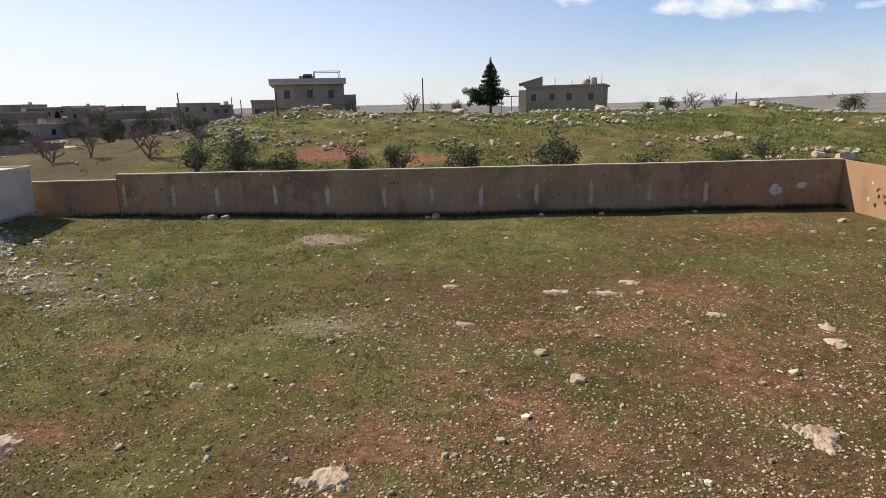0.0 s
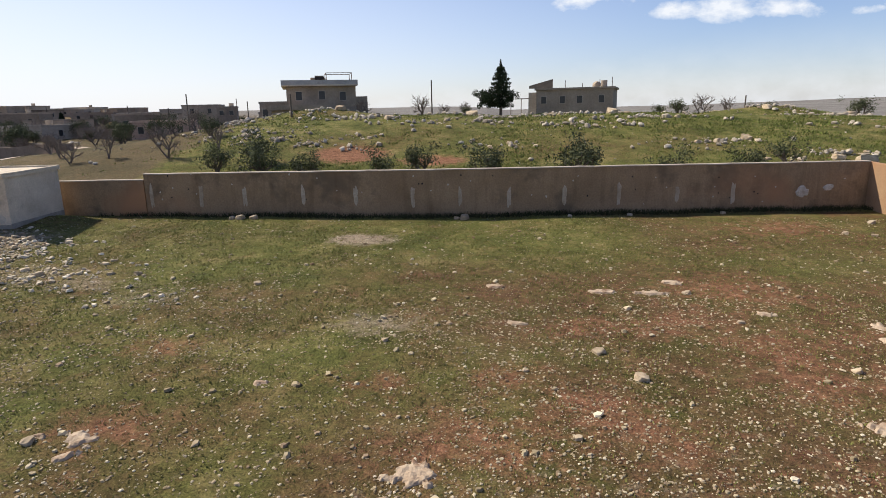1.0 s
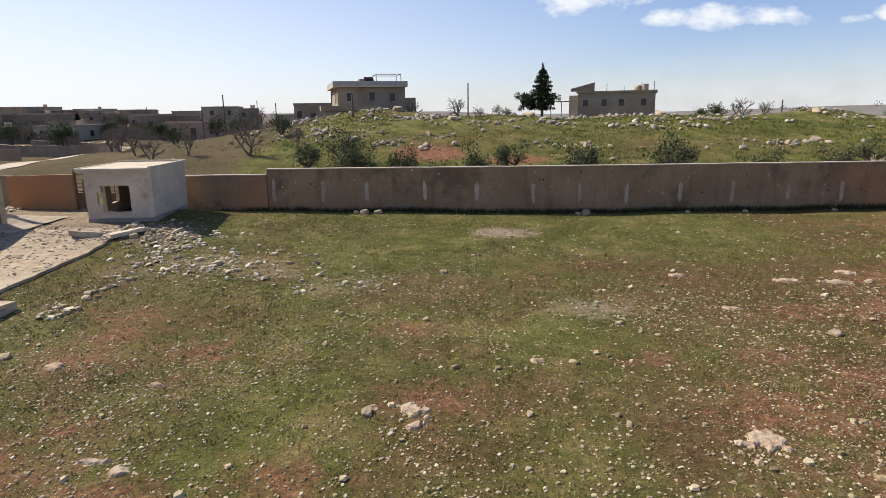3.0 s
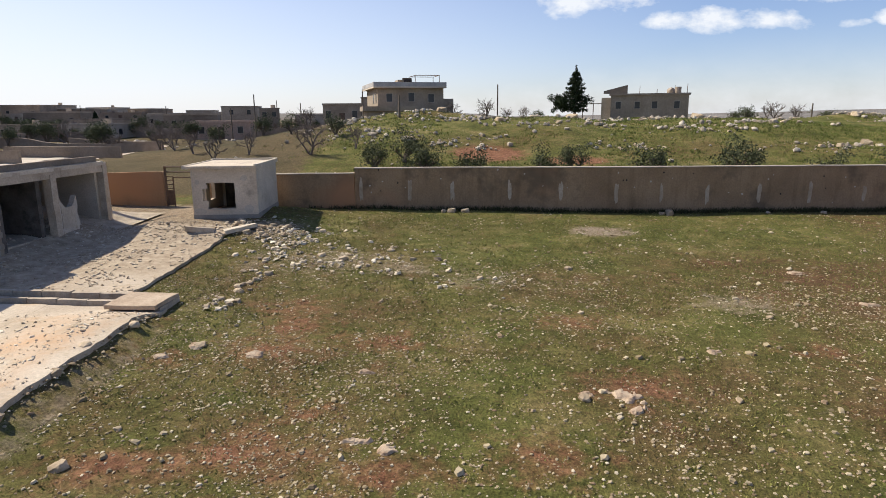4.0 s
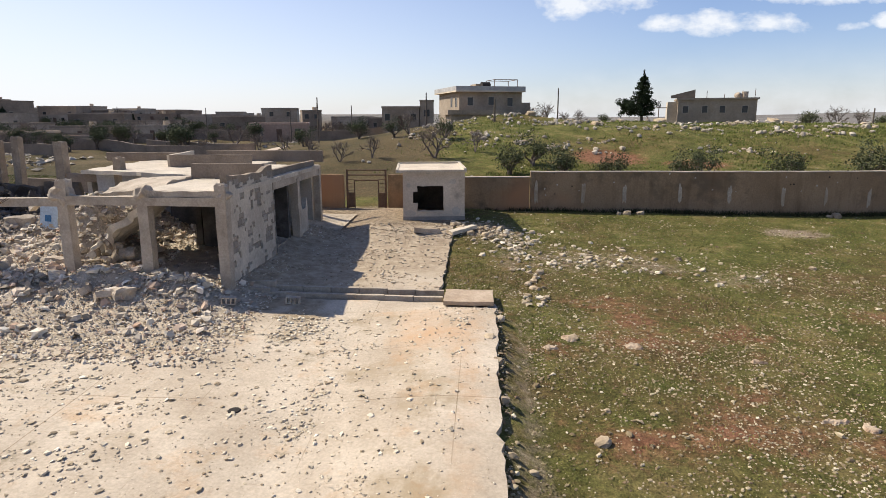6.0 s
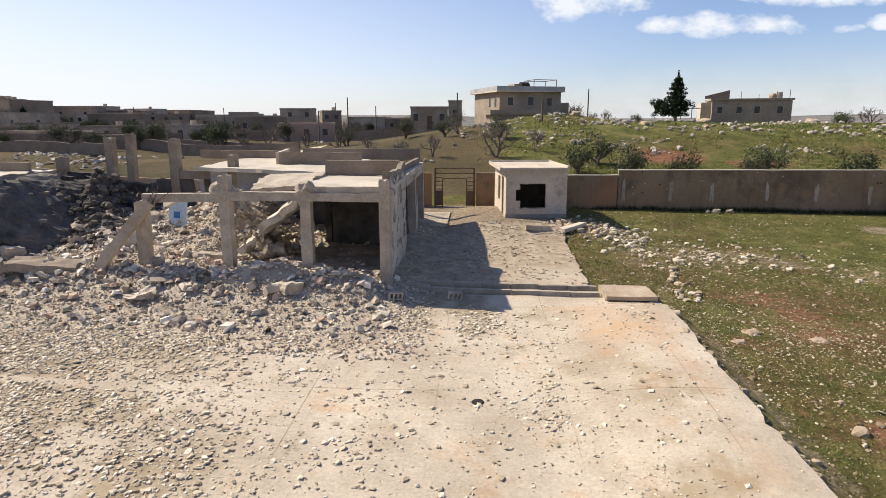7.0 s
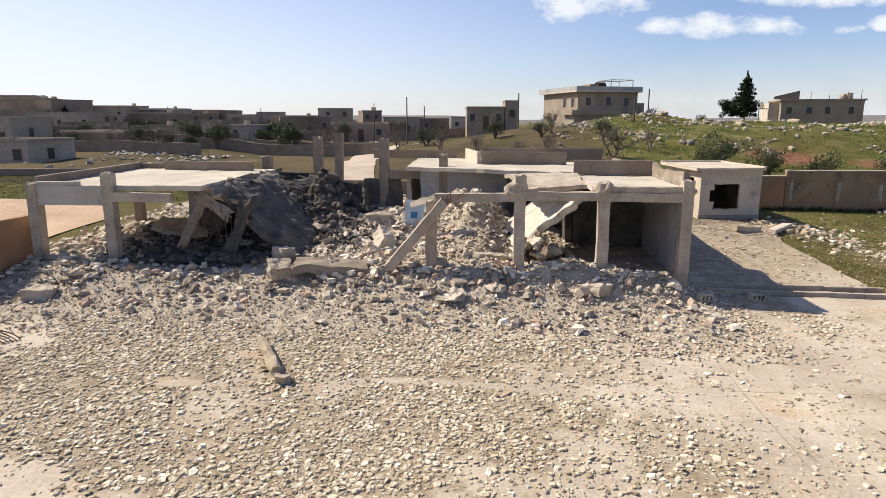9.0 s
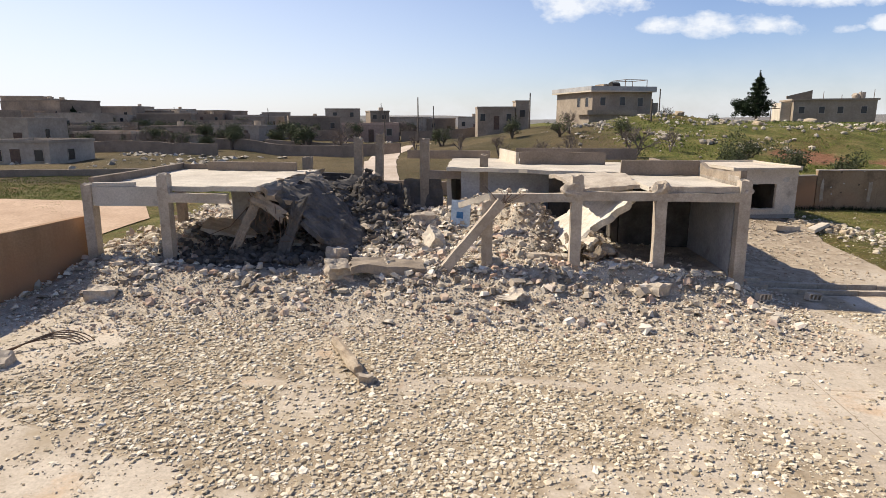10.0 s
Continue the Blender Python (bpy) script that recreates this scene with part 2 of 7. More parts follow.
def stones(name, pts, sizes, material, flat=0.55, angular=False, sink=0.25, tilt=None, lite=False, rough=0.36):
    """Many small stones in one mesh; pts (n, 3) on the ground, sizes (n,) across."""
    base, tri = (PEB, PEB_F) if lite == "flat" else (OCT, OCT_F) if lite else (CUBE, CUBE_F) if angular else (ICO, ICO_F)
    n, k = len(pts), len(base)
    v = base[None] * (1 + rng.uniform(-rough, rough, (n, k, 3)))
    v = v * (sizes[:, None] * rng.uniform(0.65, 1.25, (n, 3)))[:, None, :] * 0.5
    v[:, :, 2] *= flat
    a, b = rng.uniform(0, math.tau, n), rng.normal(0, tilt or (0.5 if angular else 0.25), n)
    ca, sa, cb, sb = np.cos(a), np.sin(a), np.cos(b), np.sin(b)
    x, y, z = v[:, :, 0].copy(), v[:, :, 1].copy(), v[:, :, 2].copy()
    y, z = y * cb[:, None] - z * sb[:, None], y * sb[:, None] + z * cb[:, None]
    x, y = x * ca[:, None] - y * sa[:, None], x * sa[:, None] + y * ca[:, None]
    v = np.stack([x, y, z], -1)
    v += np.asarray(pts)[:, None, :]
    v[:, :, 2] += (sizes * flat * (0.5 - sink))[:, None]
    f = (tri[None] + (np.arange(n) * k)[:, None, None]).reshape(-1, 3)
    me = bpy.data.meshes.new(name)
    me.vertices.add(n * k)
    me.vertices.foreach_set("co", v.reshape(-1))
    me.loops.add(len(f) * 3)
    me.loops.foreach_set("vertex_index", f.reshape(-1).astype(np.int32))
    me.polygons.add(len(f))
    me.polygons.foreach_set("loop_start", np.arange(0, len(f) * 3, 3, dtype=np.int32))
    me.update(calc_edges=True)
    me.shade_flat()
    me.materials.append(material)
    return new(name, me)


def sow(n, x0, x1, y0, y1, keep, lift=0.0, ground_z=None, cell=0.0):
    """Up to n points in a rectangle, kept where keep(x, y) beats a random number; keep is asked once a cell."""
    out, known = [], {}
    gzz = ground_z or gz
    for x, y, r in zip(rng.uniform(x0, x1, n).tolist(), rng.uniform(y0, y1, n).tolist(), rng.uniform(0, 1, n).tolist()):
        if cell:
            c = (int(x // cell), int(y // cell))
            if c not in known:
                known[c] = keep((c[0] + 0.5) * cell, (c[1] + 0.5) * cell)
            k = known[c]
        else:
            k = keep(x, y)
        if k > r:
            out.append((x, y, gzz(x, y) + lift))
    return np.array(out) if out else np.zeros((0, 3))


def sizes_for(n, small, big, power=3.0):
    return small + (big - small) * rng.uniform(0, 1, n) ** power


def wall_y(x):
    return 33.75 + (0.04 * (x + 1) if x < -1 else 0.135 * (x + 1))


PAVE_X = -17.0            # right edge of the concrete yard
SOIL = [(-13.5, 19.2, 0.9), (-13.2, 16.4, 0.9), (-10.6, 17.0, 0.8), (-15.3, 15.6, 0.45), (-11.5, 13.8, 0.5), (-12.2, 12.3, 0.8), (-14.2, 11.8, 0.8), (-9.7, 12.0, 0.8), (-6.1, 18.7, 0.7), (-7.1, 12.5, 0.7), (-5.0, 15.3, 0.8), (-12.9, 17.8, 0.7),
        (-0.7, 17.2, 0.6), (2.2, 17.8, 0.7), (1.6, 15.2, 1.3), (5.1, 15.3, 0.6), (3.5, 16.7, 0.6), (4.4, 16.2, 0.8), (8.6, 19.6, 1.1), (8.9, 17.6, 1.2), (6.6, 21.0, 0.9), (4.1, 20.6, 0.8), (8.8, 23.7, 1.9), (14.0, 32.0, 1.9), (11.5, 20.5, 1.0), (2.5, 11.5, 2.0), (9.5, 13.0, 2.0)]


def soil_at(x, y):
    s = 0.0
    for cx, cy, r in SOIL:
        d = ((x - cx) ** 2 + ((y - cy) * 1.5) ** 2) / (r * r * 2.2)
        if d < 4:
            s += math.exp(-d * 1.3)
    if y > 36:
        s += 1.2 * math.exp(-(((x + 8.0) / 2.6) ** 2 + ((y - 47.5) / 2.4) ** 2) ** 2) + 0.9 * math.exp(-(((x + 2.2) / 2.4) ** 2 + ((y - 46.0) / 1.4) ** 2) ** 2)
    return min(0.62, 0.62 * s) if y < 36 else min(1.0, s)


def grit_at(x, y):
    """Bare stony ground: by the yard's edge, by the guardhouse, on the field's stony belts."""
    g = 0.4 * math.exp(-((x + 16.2) / 0.45) ** 4) * (1 - 0.6 * smooth(y, 15, 18)) * smooth(y, -2, 4) * (1 - smooth(y, 28, 31))
    g += 0.8 * math.exp(-(((x + 17.0) / 1.5) ** 2 + ((y - 27.2) / 1.3) ** 2))
    g += 0.45 * math.exp(-(((x + 13.6) / 2.6) ** 2 + ((y - 23.8) / 1.7) ** 2))
    g += 0.4 * math.exp(-(((x + 8.4) / 1.1) ** 2 + ((y - 21.9) / 1.0) ** 2)) + 0.35 * math.exp(-(((x + 10.6) / 1.0) ** 2 + ((y - 23.0) / 0.7) ** 2))
    g += 0.5 * math.exp(-(((x + 1.2) / 1.5) ** 2 + ((y - 20.5) / 1.0) ** 2))
    g += 0.32 * (1 - smooth(y, 9, 19)) * smooth(x, -8, 6)
    g += 1.2 * math.exp(-(((x + 3.4) / 1.35) ** 2 + ((y - 29.2) / 0.9) ** 2) ** 2)
    g += 0.9 * smooth(-x, 18.3, 18.6) * (1 - smooth(y, 32, 34)) * smooth(x, -45, -43.6)
    return min(1.0, g)


def thick_at(x, y):
    """Thicker grass with few stones: under the long wall and in hollows of the field."""
    g = 0.8 * smooth(y, 22.5, 27) * smooth(x, -15, -11) * (1 - smooth(x, 1, 9)) + 0.45 * smooth(y, 24, 28) * smooth(x, 2, 6)
    g += 0.5 * math.exp(-(((x - 12.5) / 3.0) ** 2 + ((y - 25.0) / 2.0) ** 2))
    return min(1.0, max(0.0, g + 0.25 * nz(x, y, 0.25, 45.0)))


def lush_at(x, y):
    """How green the grass is: the field's west half, and the hill's slopes."""
    if y > 36:
        return smooth(x, -36, -22) * (0.85 + 0.5 * nz(x, y, 0.11, 44.0))
    return max(thick_at(x, y), 0.62 * (1 - 0.75 * smooth(x, -4, 6)) + 0.45 * nz(x, y, 0.3, 46.0) + 0.2 * nz(x, y, 1.1, 47.0))


def dry_at(x, y):
    """Straw-coloured orchard and fields beyond the wall, to the west."""
    return smooth(y, 34, 38) * (1 - smooth(x, -26, -15)) * (1 - 0.6 * smooth(y, 100, 160))


def axis(lo, hi, dlo, dhi, step, grow=1.17):
    out = list(np.arange(dlo, dhi + 1e-6, step))
    s, v = step, dhi
    while v < hi:
        s *= grow
        v = min(hi, v + s)
        out.append(v)
    s, v = step, dlo
    while v > lo:
        s *= grow
        v = max(lo, v - s)
        out.insert(0, v)
    return out


def ground_material():
    m = bpy.data.materials.new("field_ground")
    m.use_nodes = True
    nt = m.node_tree
    bs = nt.nodes["Principled BSDF"]
    pos = nt.nodes.new("ShaderNodeNewGeometry").outputs["Position"]

    def attr(n):
        a = nt.nodes.new("ShaderNodeAttribute")
        a.attribute_name = n
        return a.outputs["Fac"]

    def mask(a, scale, lo, hi, swing):
        """An attribute broken up by noise into an uneven patch."""
        add = nt.nodes.new("ShaderNodeMath")
        add.operation = "MULTIPLY_ADD"
        nt.links.new(noise_tex(nt, pos, scale, 7, 0.7), add.inputs[0])
        add.inputs[1].default_value = swing
        nt.links.new(a, add.inputs[2])
        half = nt.nodes.new("ShaderNodeMath")
        half.operation = "MULTIPLY"
        half.inputs[1].default_value = 0.5
        nt.links.new(add.outputs[0], half.inputs[0])
        r = ramp(nt, [(lo / 2, (0, 0, 0)), (hi / 2, (1, 1, 1))])
        nt.links.new(half.outputs[0], r.inputs[0])
        return r.outputs[0]

    grass = ramp(nt, [(0.3, (0.052, 0.054, 0.015)), (0.5, (0.098, 0.096, 0.028)), (0.70, (0.175, 0.138, 0.055))])
    nt.links.new(noise_tex(nt, pos, 0.45, 8, 0.68), grass.inputs[0])
    earth = ramp(nt, [(0.35, (0.102, 0.052, 0.029)), (0.7, (0.235, 0.128, 0.073))])
    nt.links.new(noise_tex(nt, pos, 2.2, 6, 0.7), earth.inputs[0])
    bare = ramp(nt, [(0.36, (0, 0, 0)), (0.60, (1, 1, 1))])
    nt.links.new(noise_tex(nt, pos, 0.5, 10, 0.80), bare.inputs[0])
    col = mixed(nt, bare.outputs[0], grass.outputs[0], earth.outputs[0])
    red = ramp(nt, [(0.3, (0.165, 0.072, 0.040)), (0.7, (0.33, 0.170, 0.098))])
    nt.links.new(noise_tex(nt, pos, 3.0, 5, 0.7), red.inputs[0])
    grit = ramp(nt, [(0.3, (0.20, 0.148, 0.098)), (0.7, (0.42, 0.34, 0.245))])
    nt.links.new(noise_tex(nt, pos, 5.0, 6, 0.75), grit.inputs[0])
    lush = ramp(nt, [(0.32, (0.070, 0.080, 0.021)), (0.5, (0.132, 0.134, 0.038)), (0.68, (0.262, 0.212, 0.088))])
    nt.links.new(noise_tex(nt, pos, 0.6, 8, 0.7), lush.inputs[0])
    col = mixed(nt, mask(attr("lush"), 0.8, 0.7, 1.3, 0.9), col, lush.outputs[0])
    dry = ramp(nt, [(0.35, (0.072, 0.062, 0.030)), (0.65, (0.150, 0.112, 0.060))])
    nt.links.new(noise_tex(nt, pos, 0.13, 7, 0.65), dry.inputs[0])
    # distance haze put into the ground colour: greyed beyond 170 m
    far_haze = ramp(nt, [(0.35, (0.155, 0.145, 0.13)), (0.65, (0.23, 0.215, 0.20))])
    nt.links.new(noise_tex(nt, pos, 0.012, 6, 0.6), far_haze.inputs[0])
    col = mixed(nt, mask(attr("dry"), 0.5, 0.85, 1.05, 0.9), col, dry.outputs[0])
    col = mixed(nt, mask(attr("grit"), 2.6, 1.0, 1.5, 1.6), col, grit.outputs[0])
    col = mixed(nt, mask(attr("soil"), 2.0, 1.12, 1.75, 1.95), col, red.outputs[0])
    col = mixed(nt, attr("far_haze"), col, far_haze.outputs[0])
    fine = noise_tex(nt, pos, 22.0, 5, 0.75)
    clod = noise_tex(nt, pos, 6.0, 6, 0.7)
    for src, lo, hi in ((fine, 0.5, 1.45), (clod, 0.7, 1.28)):
        grain = ramp(nt, [(0.32, (lo,) * 3), (0.68, (hi,) * 3)])
        nt.links.new(src, grain.inputs[0])
        col = mixed(nt, 1.0, col, grain.outputs[0], "MULTIPLY")
    nt.links.new(col, bs.inputs["Base Color"])
    bs.inputs["Roughness"].default_value = 0.95
    bs.inputs["Specular IOR Level"].default_value = 0.1
    hgt = nt.nodes.new("ShaderNodeMath")
    hgt.operation = "MULTIPLY_ADD"
    nt.links.new(clod, hgt.inputs[0])
    hgt.inputs[1].default_value = 2.2
    nt.links.new(fine, hgt.inputs[2])
    b = nt.nodes.new("ShaderNodeBump")
    b.inputs["Strength"].default_value, b.inputs["Distance"].default_value = 0.9, 0.055
    nt.links.new(hgt.outputs[0], b.inputs["Height"])
    nt.links.new(b.outputs[0], bs.inputs["Normal"])
    return m


M_GROUND = ground_material()
xs, ys = axis(-2600, 2600, -62, 34, 0.45), axis(-500, 3200, -4, 70, 0.45)
verts = [(x, y, gz(x, y)) for y in ys for x in xs]
nx = len(xs)
faces = [(j * nx + i, j * nx + i + 1, (j + 1) * nx + i + 1, (j + 1) * nx + i) for j in range(len(ys) - 1) for i in range(nx - 1)]
gme = raw("ground", verts, faces, M_GROUND, True)
for key, fn in (("soil", soil_at), ("lush", lush_at), ("grit", grit_at), ("dry", dry_at), ("far_haze", lambda x, y: smooth(math.hypot(x, y), 170, 420))):
    gme.attributes.new(key, "FLOAT", "POINT").data.foreach_set("value", [fn(v[0], v[1]) for v in verts])
ground = tagged(new("ground", gme), "short green grass over stony reddish soil", "ground", kind="structure")

# ---- concrete yard ----
def yard_material(name, d0, d1):
    m = surface(name, (0.41, 0.335, 0.25), (0.61, 0.525, 0.415), 0.55, 16, bump=0.45, stain=(0.36, 0.285, 0.19), stain_at=0.55)
    nt = m.node_tree
    bs = nt.nodes["Principled BSDF"]
    pos = nt.nodes.new("ShaderNodeNewGeometry").outputs["Position"]
    old = bs.inputs["Base Color"].links[0].from_socket
    br = nt.nodes.new("ShaderNodeTexBrick")
    br.offset = 0.0
    for k, v in (("Scale", 1.0), ("Mortar Size", 0.016), ("Mortar Smooth", 0.5), ("Brick Width", 0.62), ("Row Height", 0.62)):
        br.inputs[k].default_value = v
    br.inputs["Color1"].default_value = br.inputs["Color2"].default_value = (1, 1, 1, 1)
    br.inputs["Mortar"].default_value = (0.95, 0.935, 0.92, 1)
    nt.links.new(pos, br.inputs["Vector"])
    some = ramp(nt, [(0.45, (0, 0, 0)), (0.6, (1, 1, 1))])
    nt.links.new(noise_tex(nt, pos, 0.35, 4, 0.6), some.inputs[0])
    lines = mixed(nt, some.outputs[0], (1, 1, 1), br.outputs["Color"])
    red = ramp(nt, [(0.55, (1, 1, 1)), (0.72, (0.95, 0.80, 0.66))])
    nt.links.new(noise_tex(nt, pos, 0.8, 6, 0.7), red.inputs[0])
    col = mixed(nt, 1.0, mixed(nt, 1.0, old, lines, "MULTIPLY"), red.outputs[0], "MULTIPLY")
    at_ = nt.nodes.new("ShaderNodeAttribute")
    at_.attribute_name = "dust"
    add = nt.nodes.new("ShaderNodeMath")
    add.operation = "MULTIPLY_ADD"
    nt.links.new(noise_tex(nt, pos, 1.1, 8, 0.72), add.inputs[0])
    add.inputs[1].default_value = 1.0
    nt.links.new(at_.outputs["Fac"], add.inputs[2])
    dr = ramp(nt, [(0.72, (0, 0, 0)), (1.0, (1, 1, 1))])
    nt.links.new(add.outputs[0], dr.inputs[0])
    dirt = ramp(nt, [(0.35, d0), (0.65, d1)])
    nt.links.new(noise_tex(nt, pos, 2.5, 6, 0.7), dirt.inputs[0])
    col = mixed(nt, dr.outputs[0], col, dirt.outputs[0])
    ar = nt.nodes.new("ShaderNodeAttribute")
    ar.attribute_name = "rust"
    radd = nt.nodes.new("ShaderNodeMath")
    radd.operation = "MULTIPLY"
    nt.links.new(noise_tex(nt, pos, 1.6, 7, 0.7), radd.inputs[0])
    nt.links.new(ar.outputs["Fac"], radd.inputs[1])
    rr = ramp(nt, [(0.2, (0, 0, 0)), (0.55, (1, 1, 1))])
    nt.links.new(radd.outputs[0], rr.inputs[0])
    col = mixed(nt, rr.outputs[0], col, (0.50, 0.33, 0.20))
    moss = ramp(nt, [(0.62, (0, 0, 0)), (0.72, (1, 1, 1))])
    nt.links.new(noise_tex(nt, pos, 0.7, 9, 0.74), moss.inputs[0])
    col = mixed(nt, moss.outputs[0], col, (0.20, 0.165, 0.095))
    joint = nt.nodes.new("ShaderNodeTexBrick")
    joint.offset = 0.0
    for k, v in (("Scale", 1.0), ("Mortar Size", 0.012), ("Mortar Smooth", 0.3), ("Brick Width", 2.5), ("Row Height", 2.5)):
        joint.inputs[k].default_value = v
    joint.inputs["Color1"].default_value = joint.inputs["Color2"].default_value = (1, 1, 1, 1)
    joint.inputs["Mortar"].default_value = (0.62, 0.58, 0.52, 1)
    nt.links.new(pos, joint.inputs["Vector"])
    col = mixed(nt, some.outputs[0], col, mixed(nt, 1.0, col, joint.outputs["Color"], "MULTIPLY"))
    nt.links.new(col, bs.inputs["Base Color"])
    return m


M_YARD = yard_material("yard_concrete", (0.22, 0.165, 0.105), (0.43, 0.345, 0.24))
M_DRIVE = yard_material("driveway_concrete", (0.27, 0.205, 0.14), (0.47, 0.385, 0.28))


def gravel_keep(x, y):
    """How thickly broken stone lies on the yard."""
    k = 1.0 - smooth(x + 0.35 * (y - 9), -28.5, -24.0)
    k *= 0.22 + 0.78 * smooth(nz(x, y, 0.3, 8.0) + 0.55 * nz(x, y, 0.9, 3.0) + 0.35 * nz(x, y, 3.0, 5.0), -0.55, 0.3)
    edge = y - (9.9 - 0.36 * (x + 39.9)) + 0.5 * nz(x, y, 0.8, 6.0)
    k *= 0.06 + 0.94 * smooth(edge, -0.1, 0.5)
    k *= 1 - 0.85 * smooth(-x + 0.6 * nz(x, y, 0.7, 31.0), 39.2, 41.0) * smooth(y, 10.5, 12.0)
    k = max(k, 0.9 * smooth(y, 13.4 + 2.0 * smooth(-x, 38, 41), 15.8 + 1.2 * smooth(-x, 38, 41)) * smooth(nz(x, y, 0.9, 5.0), -0.3, 0.3) * (1 - smooth(x, -22.5, -20)))
    for cx, cy, sx in ((-29.6, 12.2, 3.4), (-36.0, 11.8, 0.55), (-40.3, 13.4, 0.7)):       # bare strips
        k *= 1 - 0.93 * math.exp(-((x - cx) / sx) ** 4 - ((y - cy + 0.12 * nz(x, y, 0.5, 9.0)) / 0.2) ** 4)
    return max(k, 0.03 + 0.22 * smooth(nz(x, y, 0.45, 55.0) + 0.5 * nz(x, y, 1.7, 56.0), 0.05, 0.6))


def paved(name, x0, x1, y0, y1, lift, wobble, step, label, east=None, material=None, dust=gravel_keep):
    """A concrete sheet laid on the ground; its edges are broken by wobble, and it has a thickness that shows at the edge."""
    us, vs = np.arange(x0, x1 + 1e-6, step), np.arange(y0, y1 + 1e-6, step)
    top, low = [], []
    for y in vs:
        for x in us:
            px, py = x, y
            if x == us[-1]:
                px += 0.7 * wobble * (nz(y, 0, 1.3, 2.0) + 0.6 * nz(y, 0, 4.5, 3.0)) + (east(y) if east else 0)
            if y == vs[-1]:
                py += wobble * 0.4 * nz(x, 0, 1.5, 4.0)
            z = gz(px, py) + lift
            top.append((px, py, z))
            low.append((px, py, z - 0.25))
    w, h, n = len(us), len(vs), len(top)
    f = [(j * w + i, j * w + i + 1, (j + 1) * w + i + 1, (j + 1) * w + i) for j in range(h - 1) for i in range(w - 1)]
    f += [(j * w + w - 1 + n, (j + 1) * w + w - 1 + n, (j + 1) * w + w - 1, j * w + w - 1) for j in range(h - 1)]
    f += [((h - 1) * w + i + 1 + n, (h - 1) * w + i + n, (h - 1) * w + i, (h - 1) * w + i + 1) for i in range(w - 1)]
    me = raw(name, top + low, f, material or M_YARD)
    me.attributes.new("dust", "FLOAT", "POINT").data.foreach_set("value", [0.9 * dust(p[0], p[1]) for p in top + low])
    me.attributes.new("rust", "FLOAT", "POINT").data.foreach_set("value", [min(1.0, 0.95 * math.exp(-((p[0] + 18.6) / 0.9) ** 2 - ((p[1] - 16.0) / 2.2) ** 2) + 0.55 * math.exp(-((p[0] + 17.3) / 0.6) ** 2)) for p in top + low])
    return tagged(new(name, me), label, "pavement", kind="structure")


paved("pavement", -45.45, PAVE_X + 0.3, -14, 18.6, 0.09, 0.26, 0.25, "pale cracked concrete yard, dusty and stony", lambda y: 0.2 * smooth(12 - y, 0, 6))
paved("driveway", -24.6, -18.3, 19.45, 27.0, 0.10, 0.16, 0.25, "pale concrete driveway strewn with small rubble", None, M_DRIVE, lambda x, y: 0.35 + 0.65 * smooth(y, 20.5, 24) + 0.4 * smooth(-x, 20, 22.5))

# ---- yard walls ----
def wall_run(name, pts, tops, thick, material, label, step=0.8):
    """A wall along pts, whose top runs at the given heights and whose foot stands in the ground."""
    bm = bmesh.new()
    prev = None
    for (p, q, tp, tq) in zip(pts, pts[1:], tops, tops[1:]):
        p, q = Vector(p), Vector(q)
        d = q - p
        n = max(1, int(d.length / step))
        side = Vector((-d.y, d.x)).normalized() * thick
        for i in range(n + 1):
            if prev and i == 0:
                continue
            c = p + d * i / n
            g, t = gz(c.x, c.y), tp + (tq - tp) * i / n + 0.025 * nz(c.x, c.y, 1.1, 9.0)
            o = side * 0.06 * nz(c.x, c.y, 0.5, 4.0)
            hs = (g - 0.5, g + 0.35, g + 1.0, t - 0.12, t)
            row = [bm.verts.new((*(c + o), z)) for z in hs] + [bm.verts.new((*(c + o + side), z)) for z in reversed(hs)]
            if prev:
                for k in range(len(row)):
                    bm.faces.new((prev[k], row[k], row[(k + 1) % len(row)], prev[(k + 1) % len(row)]))
            else:
                bm.faces.new(row)
            prev = row
    bm.faces.new(prev[::-1])
    bmesh.ops.recalc_face_normals(bm, faces=bm.faces[:])
    return tagged(part(name, bm, material), label, "wall", kind="structure")


def cap_run(name, p, q, tp, tq, parent):
    """The thin projecting mortar cap on a wall."""
    p, q = Vector(p), Vector(q)
    d = q - p
    side = Vector((-d.y, d.x)).normalized()
    bm = bmesh.new()
    n = max(2, int(d.length / 0.7))
    prev = None
    for i in range(n + 1):
        c = p + d * i / n
        t = tp + (tq - tp) * i / n + 0.02 * nz(c.x, c.y, 1.1, 9.0)
        row = [bm.verts.new((*(c + side * s), t + z)) for s, z in ((-0.035, 0.004), (-0.035, 0.05), (0.255, 0.06), (0.255, 0.004))]
        if prev:
            for k in range(4):
                bm.faces.new((prev[k], row[k], row[(k + 1) % 4], prev[(k + 1) % 4]))
        else:
            bm.faces.new(row)
        prev = row
    bm.faces.new(prev[::-1])
    bmesh.ops.recalc_face_normals(bm, faces=bm.faces[:])
    return part(name, bm, M_CAP, parent, "thin weathered mortar cap")


